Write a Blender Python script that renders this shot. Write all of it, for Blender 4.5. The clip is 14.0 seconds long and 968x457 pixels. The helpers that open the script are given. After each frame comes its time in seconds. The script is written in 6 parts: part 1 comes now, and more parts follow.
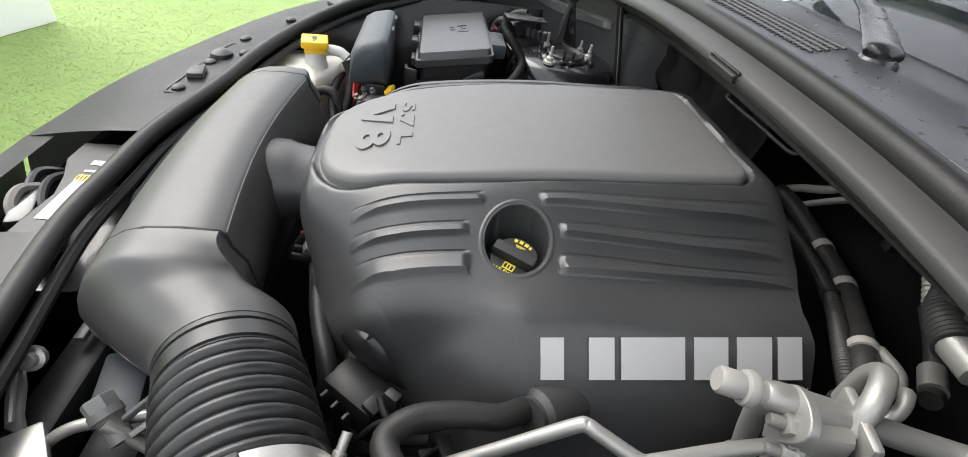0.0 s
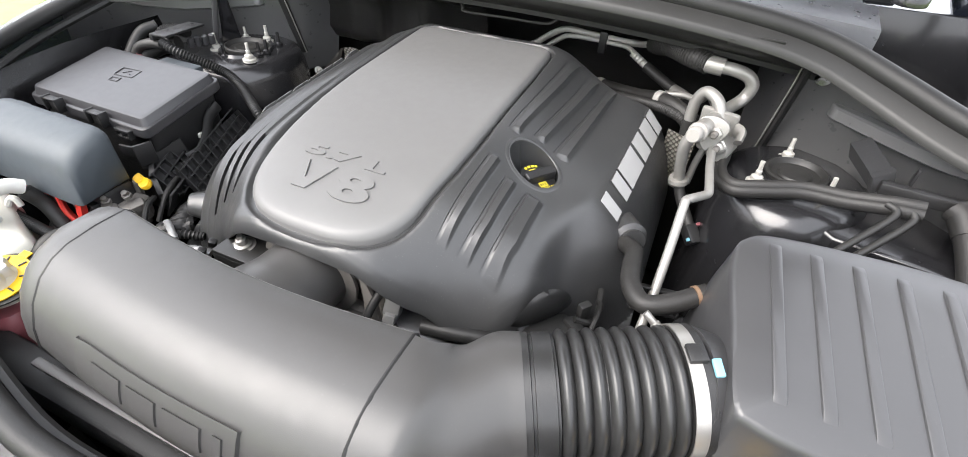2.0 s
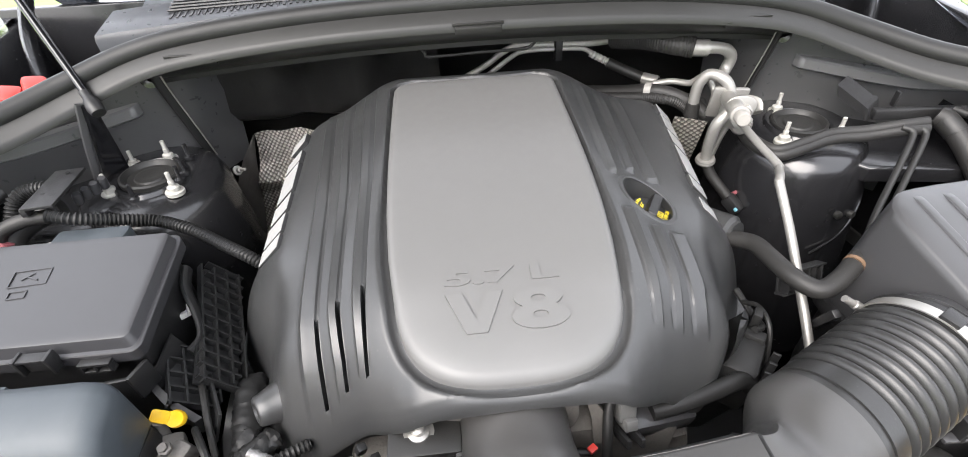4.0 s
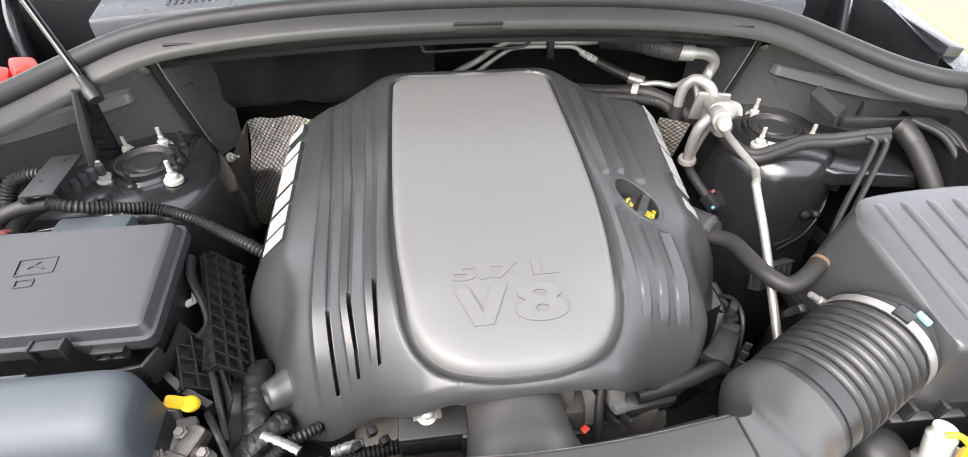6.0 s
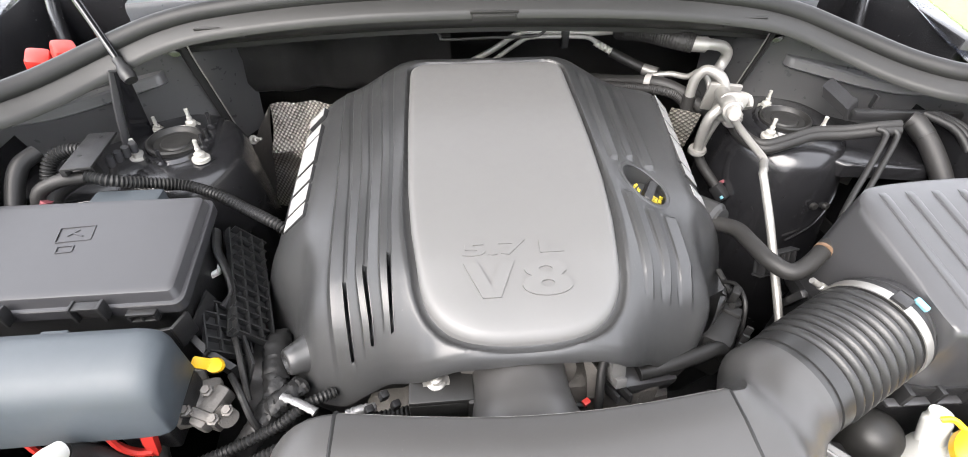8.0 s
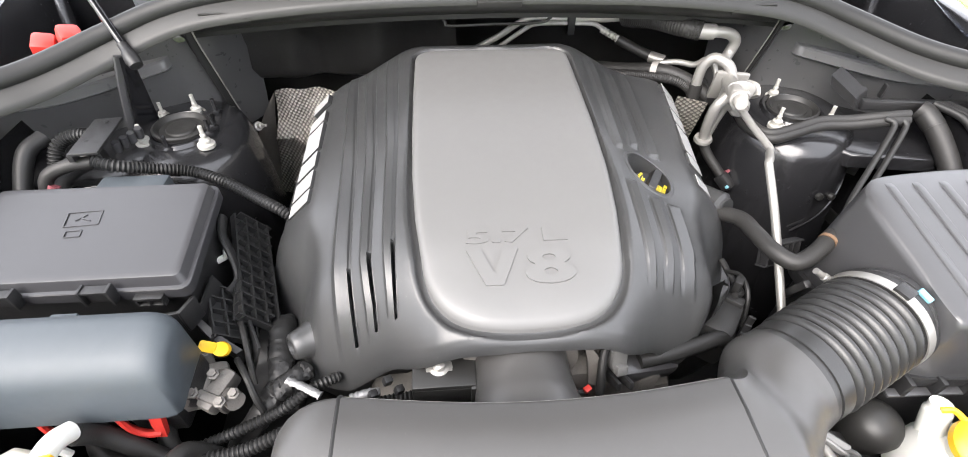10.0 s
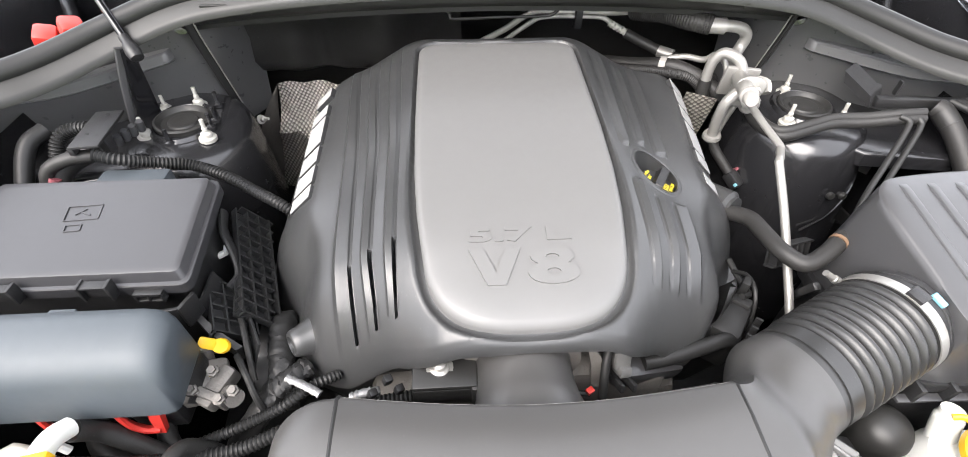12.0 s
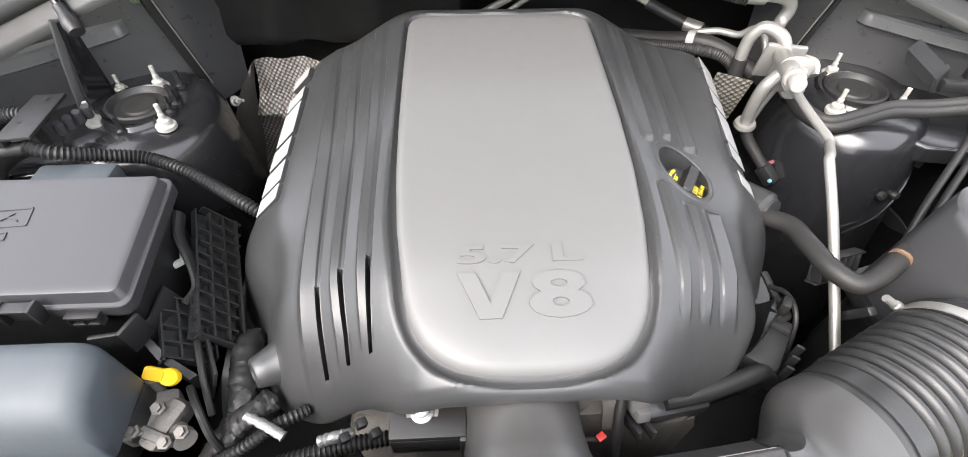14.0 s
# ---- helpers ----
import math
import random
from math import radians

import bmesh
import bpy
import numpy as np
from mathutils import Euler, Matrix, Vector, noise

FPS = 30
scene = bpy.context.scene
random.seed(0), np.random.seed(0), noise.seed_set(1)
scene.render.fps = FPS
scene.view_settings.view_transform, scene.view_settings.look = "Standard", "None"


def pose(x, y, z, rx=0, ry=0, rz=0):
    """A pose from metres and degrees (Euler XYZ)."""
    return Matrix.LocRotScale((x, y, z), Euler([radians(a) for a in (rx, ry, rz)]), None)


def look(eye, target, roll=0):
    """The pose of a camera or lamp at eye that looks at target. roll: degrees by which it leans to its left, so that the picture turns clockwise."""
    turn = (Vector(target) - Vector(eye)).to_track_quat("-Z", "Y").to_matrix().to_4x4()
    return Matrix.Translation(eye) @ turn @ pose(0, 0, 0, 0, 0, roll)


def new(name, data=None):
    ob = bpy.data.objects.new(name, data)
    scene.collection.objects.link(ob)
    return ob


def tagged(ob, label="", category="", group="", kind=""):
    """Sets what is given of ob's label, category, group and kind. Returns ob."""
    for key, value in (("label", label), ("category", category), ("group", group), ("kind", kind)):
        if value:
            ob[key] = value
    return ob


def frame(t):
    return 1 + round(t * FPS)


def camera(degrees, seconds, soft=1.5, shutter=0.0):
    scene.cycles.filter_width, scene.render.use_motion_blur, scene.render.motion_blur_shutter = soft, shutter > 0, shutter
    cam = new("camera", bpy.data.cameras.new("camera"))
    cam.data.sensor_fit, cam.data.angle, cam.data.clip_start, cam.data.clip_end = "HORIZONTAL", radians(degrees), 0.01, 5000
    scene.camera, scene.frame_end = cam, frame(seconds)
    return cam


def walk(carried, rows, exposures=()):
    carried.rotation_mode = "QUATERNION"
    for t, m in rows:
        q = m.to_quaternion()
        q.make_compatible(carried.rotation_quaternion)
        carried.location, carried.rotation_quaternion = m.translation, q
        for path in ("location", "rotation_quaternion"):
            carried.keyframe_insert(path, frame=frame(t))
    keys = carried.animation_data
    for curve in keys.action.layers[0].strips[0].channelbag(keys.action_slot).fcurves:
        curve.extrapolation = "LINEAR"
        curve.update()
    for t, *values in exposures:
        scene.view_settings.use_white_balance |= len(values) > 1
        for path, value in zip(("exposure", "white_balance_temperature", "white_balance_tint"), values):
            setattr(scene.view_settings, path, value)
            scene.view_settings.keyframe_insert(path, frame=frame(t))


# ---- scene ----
cam = camera(90.3, 14.0, 0.9)
PATH = [
    (0, (0.616, -0.228, 1.332), (-0.934, 0.055, 0.1), 10.5),
    (0.5, (0.626, -0.241, 1.365), (-0.912, 0.092, 0.132), 10.8),
    (1, (0.631, -0.385, 1.387), (-0.743, 0.348, 0.131), 12.8),
    (1.5, (0.553, -0.587, 1.351), (-0.458, 0.624, 0.121), 8.8),
    (2, (0.368, -0.694, 1.357), (-0.217, 0.741, 0.092), 3.1),
    (2.5, (0.182, -0.723, 1.371), (-0.171, 0.766, 0.083), -2.3),
    (3, (0.037, -0.758, 1.378), (-0.053, 0.786, 0.11), -2.0),
    (3.2, (0.0, -0.731, 1.392), (-0.032, 0.812, 0.119), -3.0),
    (5.3, (-0.084, -0.584, 1.404), (0.134, 0.886, 0.066), 0.6),
    (5.5, (-0.091, -0.61, 1.42), (0.125, 0.852, 0.072), 0.7),
    (6, (-0.097, -0.634, 1.435), (0.11, 0.83, 0.088), 1.2),
    (6.5, (-0.099, -0.644, 1.433), (0.089, 0.815, 0.078), 1.6),
    (7, (-0.095, -0.668, 1.439), (0.073, 0.789, 0.079), 1.4),
    (7.5, (-0.096, -0.673, 1.442), (0.057, 0.784, 0.08), 1.1),
    (8, (-0.096, -0.668, 1.439), (0.052, 0.786, 0.074), 1.0),
    (10.5, (-0.095, -0.67, 1.44), (0.027, 0.747, 0.034), 1.0),
    (11, (-0.094, -0.669, 1.437), (0.022, 0.746, 0.028), 1.0),
    (11.5, (-0.093, -0.664, 1.438), (0.019, 0.745, 0.023), 1.0),
    (12, (-0.091, -0.658, 1.437), (0.014, 0.746, 0.016), 0.9),
    (12.5, (-0.088, -0.641, 1.435), (0.01, 0.753, 0.005), 0.7),
    (13, (-0.079, -0.589, 1.409), (0.011, 0.784, -0.043), 0.7),
    (13.5, (-0.07, -0.566, 1.4), (0.009, 0.777, -0.08), 0.5),
    (14, (-0.069, -0.553, 1.395), (0.001, 0.77, -0.103), 0.5),
]
walk(cam, [(t, look(eye, target, roll)) for t, eye, target, roll in PATH],
     [(0.0, 0.23, 6450, 10), (0.6, 0.25, 6450, 10), (1.5, 0.80, 6450, 12), (2.5, 0.99, 6450, 12), (3.2, 0.82, 6450, 12), (5.3, 1.16, 6500, 13), (14.0, 1.22, 6500, 13)])

# ---- world and light ----
world = bpy.data.worlds.new("sky")
scene.world = world
world.use_nodes = True
wn = world.node_tree.nodes
sky = wn.new("ShaderNodeTexSky")
sky.sky_type = "NISHITA"
sky.sun_disc = False
sky.sun_elevation, sky.sun_rotation = radians(47), radians(221)
sky.dust_density, sky.air_density, sky.ozone_density = 4.0, 1.0, 0.6
soft_white = wn.new("ShaderNodeMix")
soft_white.data_type = "RGBA"
soft_white.inputs["Factor"].default_value = 0.75
soft_white.inputs["B"].default_value = (9.0, 9.2, 9.5, 1)
world.node_tree.links.new(sky.outputs["Color"], soft_white.inputs["A"])
world.node_tree.links.new(soft_white.outputs["Result"], wn["Background"].inputs["Color"])
wn["Background"].inputs["Strength"].default_value = 0.25
sun = new("sun", bpy.data.lights.new("sun", "SUN"))
sun.data.energy, sun.data.angle, sun.data.color = 3.8, radians(50), (1.0, 0.97, 0.92)
sun.matrix_world = look((-2.4, -2.8, 4.0), (0, 0, 0))


# ---- mesh helpers ----
def thing(name, at, label, category, group=""):
    ob = new(name)
    ob.location = at
    ob.empty_display_size = 0.05
    return tagged(ob, label, category, group)


def origin_of(ob):
    m = Matrix.Translation(ob.location)
    return origin_of(ob.parent) @ ob.matrix_parent_inverse @ m if ob.parent else m


def part(name, bm, material, parent=None, label="", sharp=40):
    """One bmesh as one mesh object, in world coordinates, under a thing or a part."""
    bmesh.ops.recalc_face_normals(bm, faces=bm.faces)
    limit = radians(sharp)
    for f in bm.faces:
        f.smooth = True
    for e in bm.edges:
        e.smooth = len(e.link_faces) == 2 and e.calc_face_angle(0) < limit
    me = bpy.data.meshes.new(name)
    bm.to_mesh(me)
    bm.free()
    me.materials.append(material)
    ob = new(name, me)
    if parent is not None:
        ob.parent = parent
        ob.matrix_parent_inverse = origin_of(parent).inverted()
    if label:
        ob["label"] = label
    return ob


def box(size, at, bevel=0.004, turn=(0, 0, 0), segments=2, bm=None, taper=1.0):
    """A bevelled block: size and centre in metres, turn in degrees; taper narrows its top."""
    own = bmesh.new()
    bmesh.ops.create_cube(own, size=1)
    for v in own.verts:
        k = taper if v.co.z > 0 else 1.0
        v.co = Vector((v.co.x * size[0] * k, v.co.y * size[1] * k, v.co.z * size[2]))
    if bevel:
        bmesh.ops.bevel(own, geom=list(own.edges), offset=bevel, segments=segments, affect="EDGES", profile=0.5)
    own.transform(pose(*at, *turn))
    return merge(bm, own)


def merge(bm, own):
    if bm is None:
        return own
    me = bpy.data.meshes.new("tmp")
    own.to_mesh(me)
    own.free()
    bm.from_mesh(me)
    bpy.data.meshes.remove(me)
    return bm


def curve_points(points, steps=6, closed=False):
    """A smooth line through the points."""
    p = [Vector(q) for q in points]
    if steps <= 1 or len(p) < 3:
        return p
    n, out = len(p), []
    for i in range(n if closed else n - 1):
        a = p[(i - 1) % n] if closed or i > 0 else p[0] * 2 - p[1]
        b, c = p[i], p[(i + 1) % n]
        d = p[(i + 2) % n] if closed or i + 2 < n else p[-1] * 2 - p[-2]
        for k in range(steps):
            t = k / steps
            out.append(0.5 * (2 * b + (c - a) * t + (2 * a - 5 * b + 4 * c - d) * t * t + (3 * b - a - 3 * c + d) * t ** 3))
    if not closed:
        out.append(p[-1])
    return out


def tube(points, radius, sides=12, steps=6, flat=1.0, caps=True, bm=None):
    """A round hose through the points; radius may be a number or a function of the share of its length; flat squashes it."""
    own = bmesh.new()
    p = curve_points(points, steps)
    run = [0.0]
    for a, b in zip(p, p[1:]):
        run.append(run[-1] + (b - a).length)
    rings, side = [], None
    for i, c in enumerate(p):
        d = (p[min(i + 1, len(p) - 1)] - p[max(i - 1, 0)]).normalized()
        if side is None:
            side = d.orthogonal().normalized() if abs(d.z) > 0.95 else d.cross(Vector((0, 0, 1))).normalized()
        side = (side - d * side.dot(d)).normalized()
        up = side.cross(d)
        r = radius(run[i] / run[-1]) if callable(radius) else radius
        rings.append([own.verts.new(c + (side * math.cos(a) + up * math.sin(a) * flat) * r) for a in (2 * math.pi * k / sides for k in range(sides))])
    for a, b in zip(rings, rings[1:]):
        for k in range(sides):
            own.faces.new((a[k], a[(k + 1) % sides], b[(k + 1) % sides], b[k]))
    if caps:
        own.faces.new(rings[0])
        own.faces.new(rings[-1])
    return merge(bm, own)


def corrugated(points, radius, pitch, depth, sides=14, bm=None):
    """A ribbed conduit."""
    p = curve_points(points, 10)
    length = sum((b - a).length for a, b in zip(p, p[1:]))
    n = max(8, int(length / pitch) * 4)
    line, run, k = [p[0]], 0.0, 0
    marks = [length * i / n for i in range(1, n)]
    for a, b in zip(p, p[1:]):
        d = (b - a).length
        while k < len(marks) and marks[k] <= run + d:
            line.append(a.lerp(b, (marks[k] - run) / d))
            k += 1
        run += d
    line.append(p[-1])
    return tube(line, lambda s: radius - depth * (0.5 - 0.5 * math.cos(2 * math.pi * s * length / pitch)), sides, 1, bm=bm)


def lathe(profile, at, axis=(0, 0, 1), sides=28, bm=None, squash=(1, 1)):
    """A turned body: profile of (radius, height) along the axis."""
    own = bmesh.new()
    rings = []
    for r, h in profile:
        if r < 1e-6:
            rings.append([own.verts.new((0, 0, h))])
        else:
            rings.append([own.verts.new((r * squash[0] * math.cos(2 * math.pi * k / sides), r * squash[1] * math.sin(2 * math.pi * k / sides), h)) for k in range(sides)])
    for a, b in zip(rings, rings[1:]):
        for k in range(sides):
            q = [a[k % len(a)], a[(k + 1) % len(a)], b[(k + 1) % len(b)], b[k % len(b)]]
            q = list(dict.fromkeys(q))
            if len(q) > 2:
                own.faces.new(q)
    for ring in (rings[0], rings[-1]):
        if len(ring) > 2:
            own.faces.new(ring)
    turn = Vector((0, 0, 1)).rotation_difference(Vector(axis)).to_matrix().to_4x4()
    own.transform(Matrix.Translation(at) @ turn)
    return merge(bm, own)


def loft(sections, closed=True, caps=True, bm=None):
    """A skin over sections of equally many points."""
    own = bmesh.new()
    rows = [[own.verts.new(q) for q in s] for s in sections]
    n = len(rows[0])
    for a, b in zip(rows, rows[1:]):
        for k in range(n if closed else n - 1):
            own.faces.new((a[k], a[(k + 1) % n], b[(k + 1) % n], b[k]))
    if caps and closed:
        own.faces.new(rows[0])
        own.faces.new(rows[-1])
    return merge(bm, own)


def plate(outline, low, high, bevel=0.0, bm=None):
    """A flat plate with the outline (x, y), from the height low to high."""
    own = bmesh.new()
    face = own.faces.new([own.verts.new((x, y, low)) for x, y in outline])
    up = bmesh.ops.extrude_face_region(own, geom=[face])
    top = [v for v in up["geom"] if isinstance(v, bmesh.types.BMVert)]
    for v in top:
        v.co.z = high
    if bevel:
        rim = [e for e in own.edges if e.verts[0] in top and e.verts[1] in top]
        bmesh.ops.bevel(own, geom=rim, offset=bevel, segments=3, affect="EDGES", profile=0.5)
    return merge(bm, own)


def rounded(x0, y0, x1, y1, r, n=5):
    """The outline of a rectangle with rounded corners."""
    out = []
    for cx, cy, a0 in ((x1 - r, y1 - r, 0), (x0 + r, y1 - r, 90), (x0 + r, y0 + r, 180), (x1 - r, y0 + r, 270)):
        out += [(cx + r * math.cos(radians(a0 + 90 * k / n)), cy + r * math.sin(radians(a0 + 90 * k / n))) for k in range(n + 1)]
    return out


def sheet(rows, thick=0.0, bm=None):
    """An open skin over rows of points, given a thickness along z where thick is set."""
    own = loft(rows, closed=False, caps=False)
    if thick:
        bmesh.ops.solidify(own, geom=list(own.faces), thickness=thick)
    return merge(bm, own)


def lettering(body, width, height, depth, m, material, parent, name, fat=0.0, bevel=0.0, shear=0.0):
    """Raised characters, width by height, on the plane of the pose m (x along the line, y up it, z out of it)."""
    cu = bpy.data.curves.new(name, "FONT")
    cu.body, cu.size, cu.extrude, cu.offset, cu.resolution_u, cu.shear = body, 1.0, 0.1, fat, 6, shear
    tmp = new("tmp", cu)
    me = bpy.data.meshes.new_from_object(tmp.evaluated_get(bpy.context.evaluated_depsgraph_get()))
    bpy.data.objects.remove(tmp)
    bpy.data.curves.remove(cu)
    bm = bmesh.new()
    bm.from_mesh(me)
    bpy.data.meshes.remove(me)
    bmesh.ops.remove_doubles(bm, verts=bm.verts, dist=1e-4)
    xs, ys = [v.co.x for v in bm.verts], [v.co.y for v in bm.verts]
    cx, cy = (max(xs) + min(xs)) / 2, (max(ys) + min(ys)) / 2
    sx, sy = width / (max(xs) - min(xs)), height / (max(ys) - min(ys))
    for v in bm.verts:
        v.co = Vector(((v.co.x - cx) * sx, (v.co.y - cy) * sy, v.co.z * depth * 5))
    bm.transform(m)
    left = set(bm.faces)
    while left:
        seed = [left.pop()]
        one = list(seed)
        while seed:
            for e in seed.pop().edges:
                for f in e.link_faces:
                    if f in left:
                        left.remove(f)
                        seed.append(f)
                        one.append(f)
        piece, made = bmesh.new(), {}
        for f in one:
            for v in f.verts:
                if v not in made:
                    made[v] = piece.verts.new(v.co)
            piece.faces.new([made[v] for v in f.verts])
        part(name, piece, material, parent, sharp=30)
    bm.free()



def axes(at, right, up):
    """A pose at a place with its x axis to the right and its y axis up a line of writing."""
    r = Vector(right).normalized()
    n = r.cross(Vector(up)).normalized()
    u = n.cross(r)
    return Matrix.Translation(at) @ Matrix((r, u, n)).transposed().to_4x4()


def smooth_table(xs, ys):
    """The same table, drawn through its points as a soft curve."""
    p = curve_points([(x, y, 0) for x, y in zip(xs, ys)], 12)
    return [q.x for q in p], [q.y for q in p]


def ring_of(points, n=44):
    """Points round a closed outline, evenly by its length."""
    p = [Vector(q) for q in points]
    p.append(p[0])
    run = [0.0]
    for u, v in zip(p, p[1:]):
        run.append(run[-1] + (v - u).length)
    out = []
    for i in range(n):
        s = run[-1] * i / n
        k = max(j for j in range(len(p) - 1) if run[j] <= s)
        out.append(p[k].lerp(p[k + 1], (s - run[k]) / (run[k + 1] - run[k])))
    return out


# ---- materials ----
def material(name, colour, rough=0.5, metal=0.0, var=0.15, scale=30.0, bump=0.1, grain=600.0, dust=0.0, dust_colour=(0.30, 0.29, 0.27), coat=0.0, see=0.0, spec=0.5, sub=0.0):
    """Colour varied at two scales, fine relief, and a scatter of dust."""
    mt = bpy.data.materials.new(name)
    mt.use_nodes = True
    nt = mt.node_tree
    bsdf = nt.nodes["Principled BSDF"]
    tc = nt.nodes.new("ShaderNodeTexCoord")

    def noise_at(size, detail=4.0):
        n = nt.nodes.new("ShaderNodeTexNoise")
        n.inputs["Scale"].default_value, n.inputs["Detail"].default_value = size, detail
        nt.links.new(tc.outputs["Object"], n.inputs["Vector"])
        return n

    def mixed(fac, a, b):
        mx = nt.nodes.new("ShaderNodeMix")
        mx.data_type = "RGBA"
        nt.links.new(fac, mx.inputs["Factor"])
        for key, val in (("A", a), ("B", b)):
            if isinstance(val, tuple):
                mx.inputs[key].default_value = (*val, 1)
            else:
                nt.links.new(val, mx.inputs[key])
        return mx.outputs["Result"]

    coarse, fine = noise_at(scale), noise_at(scale * 9, 6.0)
    dark, light = tuple(c * (1 - var) for c in colour), tuple(min(1, c * (1 + var)) for c in colour)
    base = mixed(coarse.outputs["Fac"], dark, light)
    base = mixed(fine.outputs["Fac"], base, tuple(min(1, c * (1 + var * 0.4)) for c in colour))
    rough_in = nt.nodes.new("ShaderNodeMapRange")
    rough_in.inputs["To Min"].default_value, rough_in.inputs["To Max"].default_value = max(0.02, rough - 0.08), min(1, rough + 0.08)
    nt.links.new(noise_at(scale * 2.3).outputs["Fac"], rough_in.inputs["Value"])
    nt.links.new(rough_in.outputs["Result"], bsdf.inputs["Roughness"])
    if dust:
        speck, cloud = noise_at(420, 2.0), noise_at(11, 5.0)
        ramp = nt.nodes.new("ShaderNodeMapRange")
        ramp.inputs["From Min"].default_value, ramp.inputs["From Max"].default_value = 0.66, 0.80
        nt.links.new(speck.outputs["Fac"], ramp.inputs["Value"])
        both = nt.nodes.new("ShaderNodeMath")
        both.operation = "MULTIPLY_ADD"
        nt.links.new(ramp.outputs["Result"], both.inputs[0])
        both.inputs[1].default_value = dust
        film = nt.nodes.new("ShaderNodeMapRange")
        film.inputs["From Min"].default_value, film.inputs["From Max"].default_value = 0.35, 0.85
        film.inputs["To Max"].default_value = dust * 0.22
        nt.links.new(cloud.outputs["Fac"], film.inputs["Value"])
        nt.links.new(film.outputs["Result"], both.inputs[2])
        base = mixed(both.outputs["Value"], base, dust_colour)
    nt.links.new(base, bsdf.inputs["Base Color"])
    bsdf.inputs["Metallic"].default_value = metal
    bsdf.inputs["Specular IOR Level"].default_value = spec
    bsdf.inputs["Coat Weight"].default_value = coat
    bsdf.inputs["Coat Roughness"].default_value = 0.08
    bsdf.inputs["Transmission Weight"].default_value = see
    if sub:
        bsdf.inputs["Subsurface Weight"].default_value = sub
        bsdf.inputs["Subsurface Radius"].default_value = (0.01, 0.01, 0.008)
    if bump:
        bp = nt.nodes.new("ShaderNodeBump")
        bp.inputs["Strength"].default_value, bp.inputs["Distance"].default_value = bump, 0.001
        nt.links.new(noise_at(grain, 3.0).outputs["Fac"], bp.inputs["Height"])
        nt.links.new(bp.outputs["Normal"], bsdf.inputs["Normal"])
    return mt


COVER = material("satin black plastic", (0.0265, 0.027, 0.0275), 0.34, var=0.12, bump=0.14, grain=1200, dust=0.15)
SILVER = material("graphite silver panel", (0.098, 0.097, 0.095), 0.48, metal=0.06, var=0.05, bump=0.10, grain=1500, dust=0.05)
BADGE = material("bright badge foil", (0.34, 0.34, 0.335), 0.42, metal=0.2, var=0.03, bump=0.05)
DUCT = material("charcoal moulded duct", (0.041, 0.040, 0.039), 0.40, var=0.10, bump=0.08, grain=1400, dust=0.04)
PLASTIC = material("black plastic", (0.012, 0.012, 0.0125), 0.42, var=0.2, bump=0.3, grain=700, dust=0.10, spec=0.4)
GREYPLASTIC = material("weathered grey black plastic", (0.034, 0.034, 0.0355), 0.33, var=0.12, bump=0.04, grain=900, dust=0.03, coat=0.08)
BLUEGREY = material("blue grey moulded plastic", (0.036, 0.044, 0.051), 0.56, var=0.10, bump=0.05, grain=900, dust=0.03)
LIDBLACK = material("smooth lid plastic", (0.0245, 0.0245, 0.0265), 0.34, var=0.10, bump=0.03, grain=900, dust=0.02)
PLASTICGREY = material("mid grey plastic", (0.10, 0.10, 0.098), 0.38, var=0.12, bump=0.1)
RUBBER = material("black rubber", (0.012, 0.012, 0.012), 0.46, var=0.25, bump=0.2, grain=500, dust=0.05, spec=0.25)
BELLOWS = material("moulded bellows rubber", (0.017, 0.017, 0.017), 0.34, var=0.2, bump=0.12, grain=500, dust=0.08, spec=0.45)
HOSE = material("dusty rubber hose", (0.015, 0.0145, 0.014), 0.50, var=0.25, bump=0.3, grain=400, dust=0.12, spec=0.3)
PAINT = material("dark blue black paint", (0.012, 0.015, 0.024), 0.25, var=0.08, bump=0.0, coat=1.0)
INNER = material("black enamelled sheet", (0.010, 0.010, 0.011), 0.24, var=0.25, bump=0.06, grain=60, dust=0.03, coat=0.25)
SHEETGREY = material("grey black trim", (0.015, 0.0148, 0.0142), 0.45, var=0.2, bump=0.15, grain=700, dust=0.05, spec=0.35)
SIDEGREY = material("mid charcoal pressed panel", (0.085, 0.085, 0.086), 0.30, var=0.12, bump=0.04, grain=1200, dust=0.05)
GLOSS = material("glossy black enamel", (0.006, 0.006, 0.007), 0.12, var=0.1, bump=0.0)
FELT = material("charcoal firewall liner", (0.020, 0.0197, 0.019), 0.34, var=0.4, bump=0.5, grain=70, dust=0.22)
COWL = material("grey cowl plastic", (0.080, 0.083, 0.092), 0.30, var=0.08, bump=0.04, grain=1200, dust=0.04)
WIPER = material("satin black wiper enamel", (0.007, 0.007, 0.008), 0.28, var=0.1, bump=0.0)
PANELGREY = material("charcoal panel plastic", (0.060, 0.060, 0.061), 0.32, var=0.12, bump=0.04, grain=1200, dust=0.05)
ALU = material("dull aluminium", (0.25, 0.243, 0.228), 0.42, metal=0.55, var=0.16, scale=60, bump=0.25, grain=300)
CAST = material("dusty cast aluminium", (0.128, 0.120, 0.110), 0.65, metal=0.35, var=0.4, scale=60, bump=0.8, grain=250, dust=0.25)
